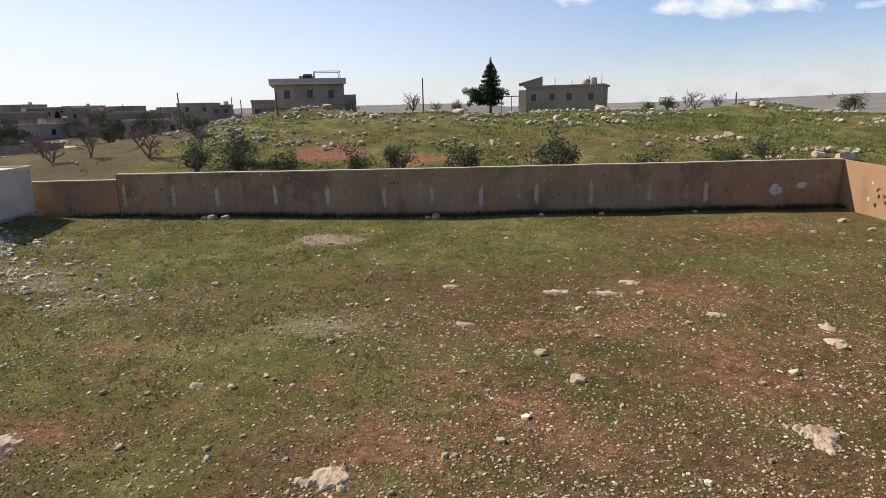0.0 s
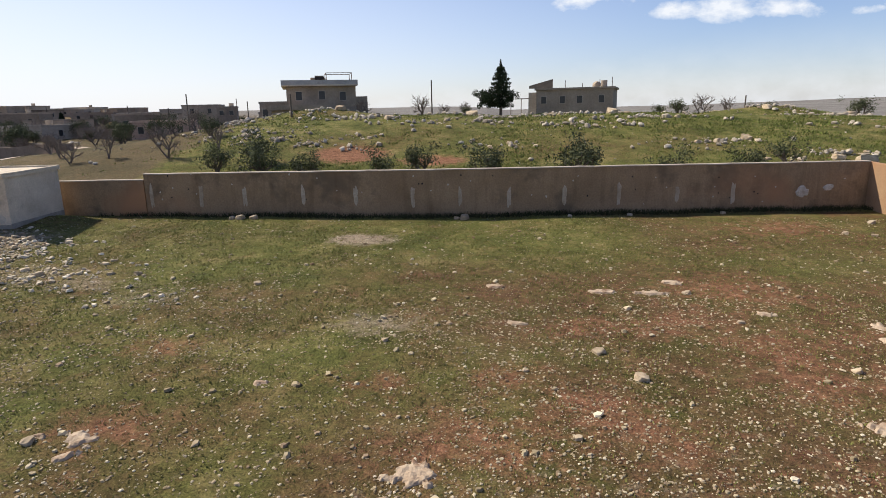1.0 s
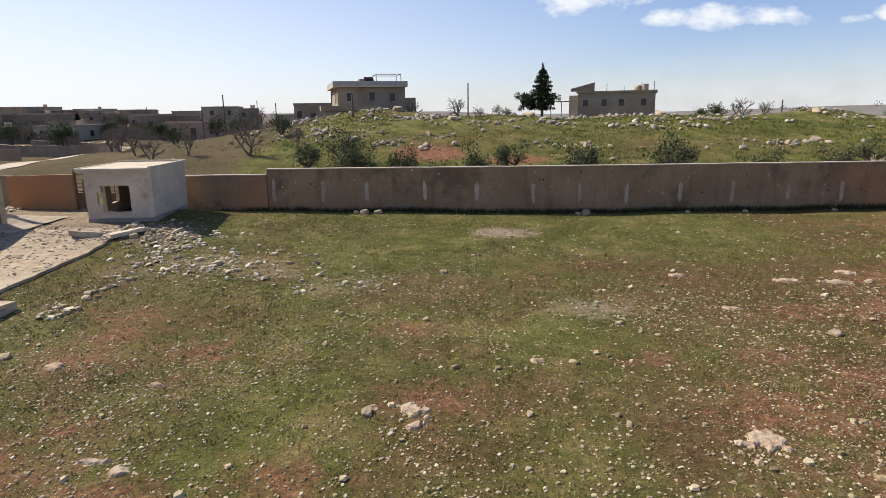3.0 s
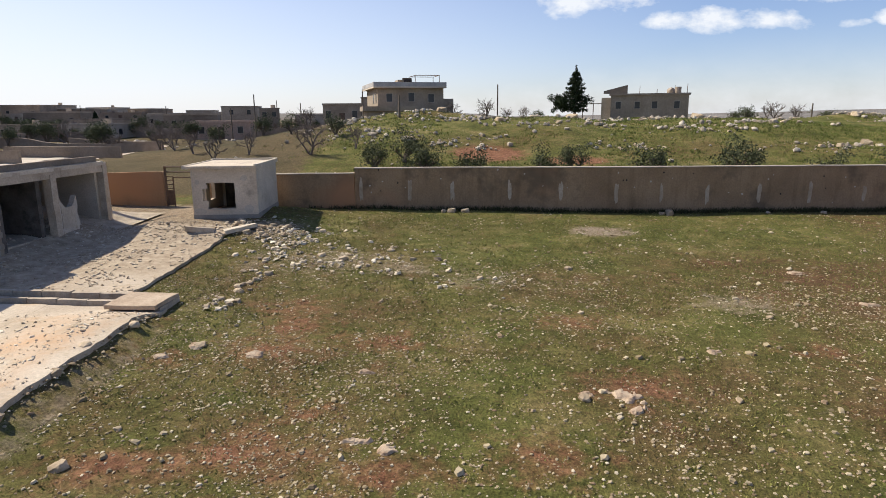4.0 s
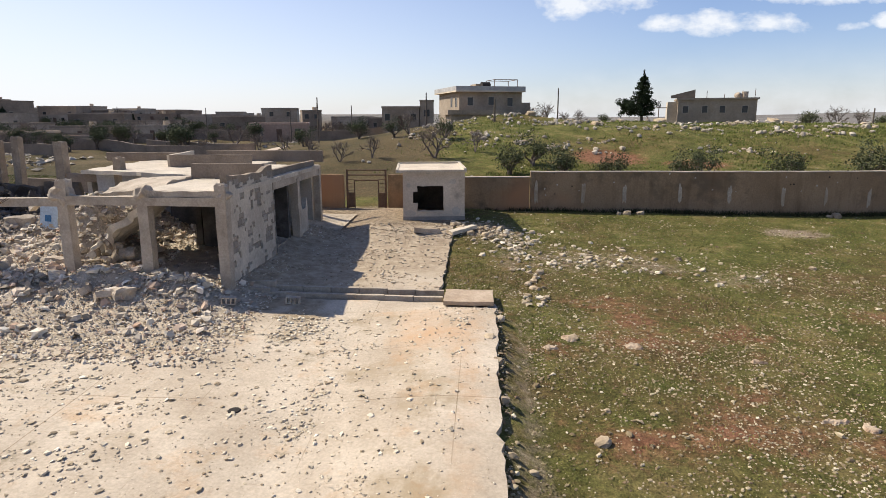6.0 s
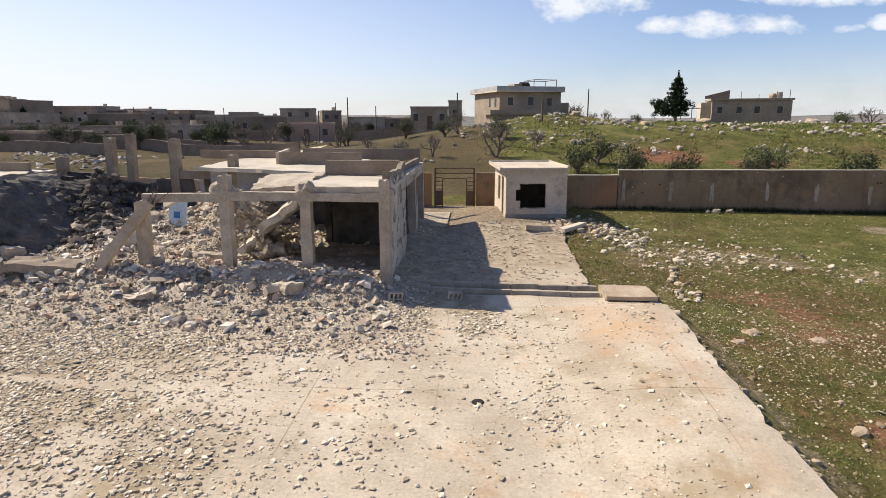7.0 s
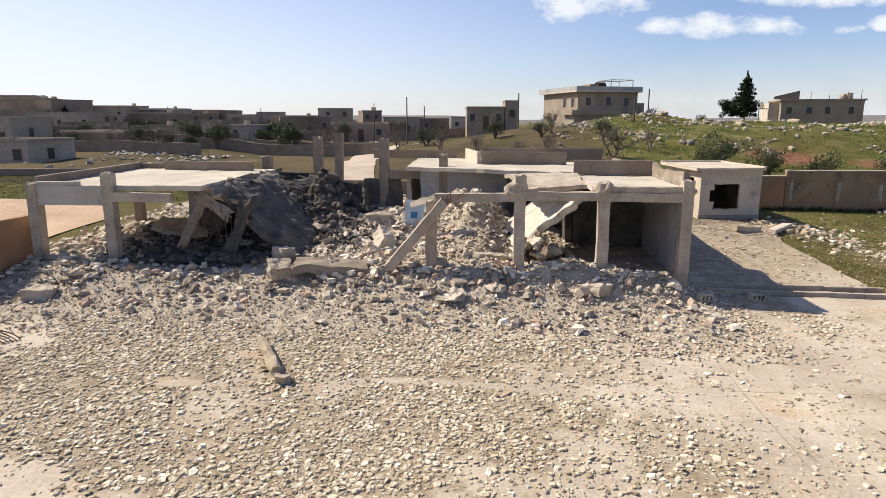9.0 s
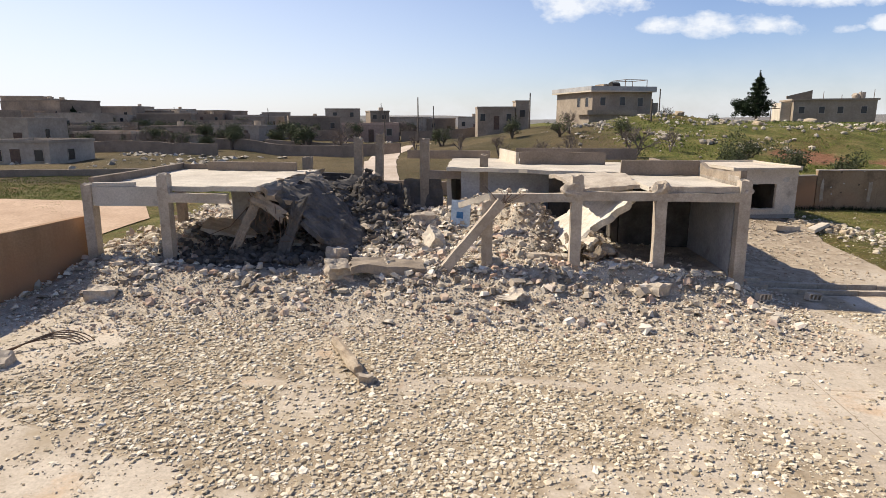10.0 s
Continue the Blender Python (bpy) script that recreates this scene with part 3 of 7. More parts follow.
def wall_material(name, orange=0.0):
    m = surface(name, (0.255, 0.170, 0.100), (0.37, 0.255, 0.155), 0.5, 15, bump=0.5, stain=(0.175, 0.125, 0.080), stain_at=0.53)
    nt = m.node_tree
    bs = nt.nodes["Principled BSDF"]
    pos = nt.nodes.new("ShaderNodeNewGeometry").outputs["Position"]
    old = bs.inputs["Base Color"].links[0].from_socket
    sep = nt.nodes.new("ShaderNodeSeparateXYZ")
    nt.links.new(pos, sep.inputs[0])
    # rain streaks: stretched noise, and orange-red blooms in the render
    mp = nt.nodes.new("ShaderNodeMapping")
    mp.inputs["Scale"].default_value = (1.0, 1.0, 0.12)
    nt.links.new(pos, mp.inputs["Vector"])
    st = ramp(nt, [(0.5, (1, 1, 1)), (0.7, (0.68, 0.66, 0.64))])
    nt.links.new(noise_tex(nt, mp.outputs[0], 2.3, 5, 0.6), st.inputs[0])
    col = mixed(nt, 0.7, old, st.outputs[0], "MULTIPLY")
    bl = ramp(nt, [(0.56 - orange, (0, 0, 0)), (0.74 - orange, (1, 1, 1))])
    nt.links.new(noise_tex(nt, pos, 0.22, 3, 0.5), bl.inputs[0])
    col = mixed(nt, bl.outputs[0], col, (0.38, 0.205, 0.11))
    nt.links.new(col, bs.inputs["Base Color"])
    return m


M_CAP = surface("mortar_cap", (0.32, 0.27, 0.22), (0.45, 0.39, 0.32), 1.5, 14)
M_WALL = wall_material("tan_render")
M_WALLO = wall_material("tan_render_warm", 0.14)
M_STREAK = surface("pale_mortar", (0.34, 0.26, 0.18), (0.52, 0.43, 0.33), 1.3, 18, bump=0.3)
M_HOLE = surface("broken_block", (0.42, 0.36, 0.29), (0.66, 0.60, 0.52), 6, 20, bump=0.8)
wn_ = wall_run("wall_north", [(-14.7, wall_y(-14.7)), (-1, wall_y(-1)), (19.9, wall_y(19.9))], [2.62, 2.61, 2.50], 0.22, M_WALL, "long tan rendered yard wall with pale mortar streaks and bullet marks")
wl_ = wall_run("wall_north_low", [(-20.6, wall_y(-20.6)), (-14.74, wall_y(-14.74))], [2.33, 2.35], 0.20, M_WALLO, "lower orange-stained stretch of rendered yard wall")
we_ = wall_run("wall_east", [(19.9, wall_y(19.9) + 0.22), (21.7, 20.0), (23.5, 4.0)], [2.50, 2.0, 1.7], 0.22, M_WALLO, "sunlit tan yard wall pitted by shell damage")
cap_run("cap", (-14.7, wall_y(-14.7)), (-1, wall_y(-1)), 2.62, 2.61, wn_)
cap_run("cap", (-1, wall_y(-1)), (19.9, wall_y(19.9)), 2.61, 2.50, wn_)
cap_run("cap", (-20.6, wall_y(-20.6)), (-14.74, wall_y(-14.74)), 2.33, 2.35, wl_)
ww_ = wall_run("wall_west", [(-44.1, 18.7), (-44.6, 15.9), (-45.0, 12.5), (-45.2, 2.0), (-45.3, -8)], [2.36, 2.32, 2.27, 2.1, 2.0], 0.2, M_WALLO, "brown rendered yard wall running up to the ruin")
wg_ = wall_run("wall_gate", [(-27.6, 32.75), (-24.3, 32.85)], [2.45, 2.5], 0.2, M_WALLO, "orange-brown rendered wall beside the yard gate")


def blotch(name, x, z, w, h, parent, material, proud=0.012, seed=0.0, n=14, square=False):
    """A ragged patch of mortar or broken render on the face of the long wall."""
    bm = bmesh.new()
    y = wall_y(x)
    sl = 0.04 if x < -1 else 0.135
    ring, back = [], []
    for k in range(n):
        a = k * math.tau / n
        r = 1 + 0.45 * nz(math.cos(a) + seed, math.sin(a), 1.7, seed)
        if square:
            r *= (abs(math.cos(a)) ** 5 + abs(math.sin(a)) ** 5) ** -0.2
        dx, dz = math.cos(a) * w / 2 * r, math.sin(a) * h / 2 * r
        ring.append(bm.verts.new((x + dx * 0.8, y + sl * dx * 0.8 - proud - 0.012, z + dz * 0.8)))
        back.append(bm.verts.new((x + dx, y + sl * dx + 0.01, z + dz)))
    bm.faces.new(ring)
    for k in range(n):
        bm.faces.new((back[k], back[(k + 1) % n], ring[(k + 1) % n], ring[k]))
    bmesh.ops.recalc_face_normals(bm, faces=bm.faces[:])
    part(name, bm, material, parent)


for i, x in enumerate((-14.4, -12.0, -9.9, -7.1, -4.6, -1.9, 0.3, 2.6, 5.2, 7.8, 10.6, 13.3)):
    blotch("mortar_streak", x, gz(x, 33) + 0.95 + 0.12 * nz(x, 0, 1, 2), 0.2 + 0.06 * nz(x, 8, 1, 2), 0.95 + 0.4 * nz(x, 3, 1, 2), wn_, M_STREAK, 0.008, i * 1.3, 22, True)
blotch("shell_hole", 16.7, 1.15, 0.62, 0.62, wn_, M_HOLE, 0.03, 3.1, 18)
blotch("shell_hole", 18.0, 1.32, 0.5, 0.34, wn_, M_HOLE, 0.03, 8.4, 18)
for i in range(46):
    x = rng.uniform(-14, 19)
    blotch("bullet_mark", x, gz(x, 33) + rng.uniform(0.5, 2.0), rng.uniform(0.05, 0.11), rng.uniform(0.05, 0.11), wn_, M_HOLE if i % 3 else M_DARK, 0.008, i, 7)
for i in range(16):
    y = rng.uniform(24, 35)
    x = 19.9 + (wall_y(19.9) - y) * 1.8 / 16.4
    bm = bmesh.new()
    r = rng.uniform(0.05, 0.16) if i else 0.34
    bmesh.ops.create_icosphere(bm, subdivisions=1, radius=r, matrix=pose(x - 0.235, y, gz(x, y) + rng.uniform(0.6, 1.7)) @ Matrix.Diagonal((0.12, 1, 1.2, 1)))
    part("shell_scar", bm, M_DARK if i % 2 else M_HOLE, we_)

# ---- helpers for things built in place ----
def wpart(name, bm, material, parent, label="", smooth_on=False):
    """A part whose points are given in world metres."""
    ob = part(name, bm, material, parent, label, smooth_on)
    ob.matrix_parent_inverse = parent.matrix_basis.inverted()
    return ob


def at(x, y, dz=0.0, rot=0.0):
    return pose(x, y, gz(x, y) + dz, 0, 0, rot)


# both darks: soot on the west wreckage, painted shade inside rooms
M_SOOT_SHADE = surface("soot_shade_concrete", (0.058, 0.051, 0.045), (0.155, 0.137, 0.118), 1.1, 14, bump=0.6, stain=(0.04, 0.037, 0.035), stain_at=0.55)
M_SMOKE_SHADE = surface("smoke_shade_concrete", (0.07, 0.062, 0.055), (0.17, 0.15, 0.13), 1.6, 14, bump=0.5, stain=(0.06, 0.055, 0.05), stain_at=0.56)
M_BLOCKW = surface("bare_blockwork", (0.22, 0.175, 0.13), (0.35, 0.285, 0.215), 2.2, 16, bump=0.7, stain=(0.42, 0.37, 0.31), stain_at=0.6)
M_ROOF = surface("dusty_roof", (0.46, 0.40, 0.32), (0.62, 0.55, 0.45), 0.8, 14, bump=0.4, stain=(0.38, 0.33, 0.27), stain_at=0.57)
M_BROWN = surface("brown_parapet", (0.20, 0.155, 0.115), (0.30, 0.24, 0.185), 0.9, 14, bump=0.4)
M_RUBBLE = surface("rubble_dust", (0.33, 0.275, 0.21), (0.60, 0.51, 0.395), 1.6, 20, bump=0.9, stain=(0.36, 0.235, 0.16), stain_at=0.62, depth=0.05)
M_GREYP = surface("grey_plaster", (0.33, 0.325, 0.32), (0.47, 0.455, 0.44), 0.9, 12, bump=0.25, stain=(0.24, 0.225, 0.205), stain_at=0.6)

def pierced(w, h, th, holes, seed, rag=0.0):
    """A wall panel of width w (x), height h (z), thickness th (y), with real holes (x0, z0, x1, z1)."""
    gx = sorted({0.0, w, *[v for q in holes for v in (q[0], q[2])], *np.arange(0.22, w, 0.22)})
    gzv = sorted({0.0, h, *[v for q in holes for v in (q[1], q[3])], *np.arange(0.22, h, 0.22)})
    bm = bmesh.new()
    g = {}

    def vert(i, k, s):
        if (i, k, s) not in g:
            x, z = gx[i], gzv[k]
            onh = any(q[0] - 1e-6 <= x <= q[2] + 1e-6 and q[1] - 1e-6 <= z <= q[3] + 1e-6 for q in holes)
            r = rag if onh else 0.004
            g[i, k, s] = bm.verts.new((x + r * nz(x * 5, z * 5, 1, seed), s * th + 0.004 * nz(x * 6, z * 6, 1, seed + 3), z + r * nz(x * 5, z * 5, 1, seed + 9)))
        return g[i, k, s]

    def solid(i, k):
        if not (0 <= i < len(gx) - 1 and 0 <= k < len(gzv) - 1):
            return False
        x, z = (gx[i] + gx[i + 1]) / 2, (gzv[k] + gzv[k + 1]) / 2
        return not any(q[0] < x < q[2] and q[1] < z < q[3] for q in holes)

    for i in range(len(gx) - 1):
        for k in range(len(gzv) - 1):
            if not solid(i, k):
                continue
            bm.faces.new((vert(i, k, 0), vert(i + 1, k, 0), vert(i + 1, k + 1, 0), vert(i, k + 1, 0)))
            bm.faces.new((vert(i, k + 1, 1), vert(i + 1, k + 1, 1), vert(i + 1, k, 1), vert(i, k, 1)))
            for di, dk, e in ((-1, 0, ((i, k), (i, k + 1))), (1, 0, ((i + 1, k + 1), (i + 1, k))), (0, -1, ((i + 1, k), (i, k))), (0, 1, ((i, k + 1), (i + 1, k + 1)))):
                if not solid(i + di, k + dk):
                    (a, b), (c, d) = e
                    bm.faces.new((vert(a, b, 0), vert(c, d, 0), vert(c, d, 1), vert(a, b, 1)))
    bmesh.ops.recalc_face_normals(bm, faces=bm.faces[:])
    return bm


# ---- ruined building ----
RUIN = thing("ruined_building", pose(-34, 22, 0.66), "bombed concrete building with bare columns and collapsed roof slabs", "ruin")


def rubble_h(x, y):
    h = 0.0
    for cx, cy, a, sx, sy in ((-30.2, 21.6, 1.35, 1.0, 1.9), (-31.0, 24.0, 1.0, 2.0, 1.6), (-33.6, 22.3, 0.42, 2.6, 2.6), (-36.4, 23.4, 1.1, 1.4, 1.6), (-41.8, 21.3, 0.25, 1.2, 2.0),
                              (-42.6, 19.2, 0.25, 1.2, 2.0), (-27.8, 18.0, 0.36, 2.4, 0.7), (-33.0, 18.0, 0.26, 5.0, 1.0), (-40.5, 17.4, 0.22, 2.6, 0.9), (-35.5, 26.5, 0.7, 3.0, 1.8), (-25.4, 17.6, 0.30, 0.8, 0.5)):
        h += a * math.exp(-((x - cx) / sx) ** 2 - ((y - cy) / sy) ** 2)
    fade = (1 - 0.95 * smooth(x, -27.2, -26.6) * smooth(y, 18.7, 19.4)) * smooth(y, 14.2, 16.2) * (1 - smooth(y, 29, 31)) * smooth(x, -46, -43.5) * (1 - smooth(x, -24.6, -23.2))
    return fade * (0.05 + h * (1 + 0.5 * nz(x, y, 1.3, 2.0)) + 0.10 * max(0, nz(x, y, 2.6, 6.0)))


def roof_shade_at(x, y):
    """The floor below the west roof, laid dark to stand for the roof's shade."""
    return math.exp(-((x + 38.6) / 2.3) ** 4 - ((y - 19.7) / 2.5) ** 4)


def rz(x, y):
    return gz(x, y) + 0.10 + rubble_h(x, y)


def column(x, y, z0, z1, w=0.31, lean=(0, 0), seed=0.0, material=None, stub=True):
    bm = boxes((-w / 2, -w / 2, 0, w / 2, w / 2, z1 - z0))
    worn(bm, 4, 0.022, 3.1, seed)
    for v in bm.verts:
        t = v.co.z / (z1 - z0)
        if t > 0.9:
            v.co.z += 0.10 * nz(v.co.x * 9 + seed, v.co.y * 9, 1.0, seed)
        v.co += Vector((x + lean[0] * t, y + lean[1] * t, z0))
    wpart("column", bm, material or M_CONC, RUIN)


def beam(p, q, w, h, seed=0.0, material=None, name="beam", rag=0.025, parent=None):
    p, q = Vector(p), Vector(q)
    d = (q - p)
    bm = boxes((0, -w / 2, -h / 2, d.length, w / 2, h / 2))
    worn(bm, 5, rag, 2.7, seed)
    m = Matrix.Translation(p) @ d.to_track_quat("X", "Z").to_matrix().to_4x4()
    bmesh.ops.transform(bm, matrix=m, verts=bm.verts[:])
    return wpart(name, bm, material or M_CONC, parent or RUIN)


for i, (x, z0, z1) in enumerate(((-24.42, 0.45, 3.56), (-26.7, 0.5, 3.46), (-29.06, 0.5, 3.66), (-31.6, 0.5, 2.92), (-41.2, 0.45, 3.66), (-43.55, 0.4, 3.36))):
    column(x, 18.4, z0, z1, 0.31, (0.03 * nz(i, 0, 1, 1), 0.04), i * 2.1)
beam((-24.5, 18.4, 3.08), (-26.7, 18.4, 3.08), 0.27, 0.24, 1.0)
beam((-24.5, 18.46, 3.29), (-26.6, 18.46, 3.29), 0.22, 0.17, 4.0)
beam((-26.6, 18.4, 3.1), (-29.1, 18.4, 3.1), 0.26, 0.25, 2.0)
beam((-29.0, 18.42, 3.06), (-31.5, 18.42, 3.02), 0.26, 0.24, 3.0)
for i, (x, r) in enumerate(((-29.06, 0.42), (-26.7, 0.40), (-24.42, 0.30))):        # broken joint lumps over the columns
    bm = bmesh.new()
    bmesh.ops.create_icosphere(bm, subdivisions=3, radius=r, matrix=Matrix.Diagonal((0.85, 0.6, 0.75, 1)))
    for v in bm.verts:
        v.co += noise.noise_vector(v.co * 4 + Vector((i * 3, 0, 0))) * 0.12
        v.co += Vector((x - 0.12 * (i == 0), 18.47, 3.22))
    wpart("joint", bm, M_CONC, RUIN)
# right-hand roof, the bay that still stands
wpart("roof_slab", sheet([(-27.0, 18.5, 3.2), (-24.28, 18.5, 3.2), (-24.28, 28.2, 3.22), (-27.0, 28.2, 3.22)], 12, 24, 0.15, 0.06, 1.0), M_ROOF, RUIN, "dusty pale flat roof slab")
wpart("roof_slab", sheet([(-33.2, 25.3, 3.22), (-26.9, 23.2, 3.22), (-26.9, 30.4, 3.25), (-33.2, 30.4, 3.25)], 16, 14, 0.15, 0.10, 5.0), M_ROOF, RUIN, "dusty pale flat roof slab")
def plate(p, w, d, h, turn, material, seed, label="", rag=0.06):
    """A broken plate of slab, turned by (rx, ry, rz), with a torn outline and crumbled faces."""
    n = 18 if max(w, d) > 1.2 else 9
    bm = bmesh.new()
    g = {}
    for s in (0, 1):
        for j in range(n + 1):
            for i in range(n + 1):
                u, v = 2 * i / n - 1, 2 * j / n - 1
                a = math.atan2(v, u)
                q = 1 + rag * 1.5 * nz(math.cos(a) * 1.6 + seed, math.sin(a) * 1.6, 1.0, seed) + rag * 0.9 * nz(math.cos(a) * 5, math.sin(a) * 5, 1.0, seed + 4)
                e = max(abs(u), abs(v))
                c = Vector((u * w / 2 * q, v * d / 2 * q, (s - 0.5) * h * (1 - 0.35 * e ** 6)))
                c.z += rag * 0.55 * nz(c.x * 1.1, c.y * 1.1, 1.0, seed + 8) + 0.05 * nz(c.x * 5, c.y * 5, 1.0, seed + s * 3) + 0.03 * nz(c.x * 13, c.y * 13, 1.0, seed + s * 3)
                g[s, i, j] = bm.verts.new(c)
    for j in range(n):
        for i in range(n):
            bm.faces.new((g[1, i, j], g[1, i + 1, j], g[1, i + 1, j + 1], g[1, i, j + 1]))
            bm.faces.new((g[0, i, j + 1], g[0, i + 1, j + 1], g[0, i + 1, j], g[0, i, j]))
    for i in range(n):
        for a, b in (((i, 0), (i + 1, 0)), ((i + 1, n), (i, n)), ((0, i + 1), (0, i)), ((n, i), (n, i + 1))):
            bm.faces.new((g[0, *a], g[0, *b], g[1, *b], g[1, *a]))
    bmesh.ops.recalc_face_normals(bm, faces=bm.faces[:])
    bmesh.ops.transform(bm, matrix=pose(*p, *turn), verts=bm.verts[:])
    wpart("slab_piece", bm, material, RUIN, label)


M_WHITE = surface("white_dusty_plaster", (0.46, 0.405, 0.33), (0.72, 0.655, 0.555), 2.4, 12, bump=0.9, stain=(0.42, 0.37, 0.31), stain_at=0.6)
wpart("roof_slab", sheet([(-29.05, 19.25, 1.2), (-27.0, 19.4, 2.95), (-27.0, 22.3, 3.05), (-29.3, 22.0, 1.55)], 24, 26, 0.22, 0.2, 31.0, -0.10), M_WHITE, RUIN, "fallen white roof slab propped under the beam")
for i in range(12):
    plate((-28.3 + rng.normal(0, 0.4), 19.5 + rng.normal(0, 0.4), 1.3 + rng.uniform(-0.2, 0.5)), rng.uniform(0.25, 0.6), rng.uniform(0.2, 0.5), 0.13, (rng.uniform(0, 90), rng.uniform(-50, 50), rng.uniform(0, 180)), (M_PALE, M_CONC, M_BLOCKW)[i % 3], 3.0 + i, "", 0.25)
wpart("roof_slab", sheet([(-28.9, 19.9, 3.0), (-27.0, 19.7, 3.16), (-27.0, 23.0, 3.25), (-29.3, 23.3, 3.15)], 12, 12, 0.13, 0.16, 12.0, 0.12), M_CONC, RUIN, "buckled broken roof slab")
for j, (p, q, h) in enumerate((((-27.05, 22.15), (-24.5, 22.0), 0.5), ((-30.2, 26.75), (-26.7, 26.7), 0.52), ((-30.3, 26.8), (-30.9, 30.2), 0.5), ((-30.2, 30.2), (-24.6, 30.1), 0.52), ((-35.4, 30.6), (-31.4, 30.4), 0.4), ((-24.62, 22.3), (-24.5, 28.0), 0.22))):
    p, q = Vector((*p, 3.37)), Vector((*q, 3.37))
    beam(p + Vector((0, 0, h / 2)), q + Vector((0, 0, h / 2)), 0.14, h, 20.0 + j, M_BROWN if j != 2 else M_PALE, "parapet", 0.015)
# east side wall with its opening
def side_wall(y0, y1, z0, z1, notch, seed, material, x=-24.42, th=0.2, name="side_wall", proud=0.0):
    n, m = max(3, int((y1 - y0) / 0.18)), 14
    bm = bmesh.new()
    g = {}
    for s in (0, 1):
        for i in range(n + 1):
            for k in range(m + 1):
                u, w = i / n, k / m
                zt = z1 + notch * (-math.sin(math.pi * u) + 0.5 * nz(u * 5, seed, 1, 2.0))
                z = z0 + (zt - z0) * w
                g[s, i, k] = bm.verts.new((x + (th / 2 if s else -th / 2) + proud + 0.012 * nz(u * 20, z * 4, 1, seed), y0 + (y1 - y0) * u + (0.06 * nz(z * 3, u, 1, seed + 5) if i in (0, n) else 0), z))
    for i in range(n):
        for k in range(m):
            bm.faces.new((g[1, i, k], g[1, i + 1, k], g[1, i + 1, k + 1], g[1, i, k + 1]))
            bm.faces.new((g[0, i, k + 1], g[0, i + 1, k + 1], g[0, i + 1, k], g[0, i, k]))
        bm.faces.new((g[1, i, m], g[1, i + 1, m], g[0, i + 1, m], g[0, i, m]))
    for k in range(m):
        bm.faces.new((g[0, 0, k], g[1, 0, k], g[1, 0, k + 1], g[0, 0, k + 1]))
        bm.faces.new((g[1, n, k], g[0, n, k], g[0, n, k + 1], g[1, n, k + 1]))
    bmesh.ops.recalc_face_normals(bm, faces=bm.faces[:])
    return wpart(name, bm, material, RUIN)


side_wall(18.56, 22.38, 0.4, 3.82, 0.14, 1.0, M_BLOCKW, -24.42, 0.17)
bm = boxes((-0.095, -0.192, -0.092, 0.095, 0.192, 0.092))
bmesh.ops.bevel(bm, geom=bm.edges[:], offset=0.012, segments=1, affect="EDGES")
BLOCK = bpy.data.meshes.new("block")
bm.to_mesh(BLOCK)
bm.free()
BLOCK.materials.append(surface("wall_block", (0.25, 0.215, 0.175), (0.38, 0.335, 0.28), 2.2, 18, bump=0.7, vary=0.18, stain=(0.45, 0.40, 0.33), stain_at=0.6))
for k in range(16):
    for i in range(10):
        y = 18.75 + 0.4 * i + (0.2 if k % 2 else 0) - 0.1
        z = 0.55 + 0.2 * k
        if y > 22.25 or z > 3.70 - 0.3 * math.sin(math.pi * (y - 18.5) / 3.9) + 0.12 * nz(y, z, 1.5, 2.0):
            continue
        ob = shared("block", BLOCK, RUIN, pose(-24.42 + rng.normal(0, 0.004), y, z, 0, 0, rng.normal(0, 0.6)))
        ob.matrix_parent_inverse = RUIN.matrix_basis.inverted()
side_wall(18.72, 22.36, 0.5, 3.14, 0.0, 6.0, M_GREYP, -24.54, 0.03, "lining")
# added wall, dark in colour to stand for the shade deep in the bay
wpart("inner_wall", worn(boxes((-26.95, 22.40, 0.4, -24.38, 22.6, 3.16)), 4, 0.015, 2, 13.0), M_SMOKE_SHADE, RUIN, "added room wall, coloured dark for the bay's shade")
side_wall(25.3, 26.3, 0.5, 2.2, 0.5, 4.0, M_PLASTER)
beam((-24.42, 22.3, 3.14), (-24.42, 28.3, 3.12), 0.24, 0.36, 7.0)
column(-24.42, 25.1, 0.5, 3.1, 0.3, (0, 0), 14.0)
column(-24.42, 28.25, 0.5, 3.3, 0.3, (0, 0), 15.0)


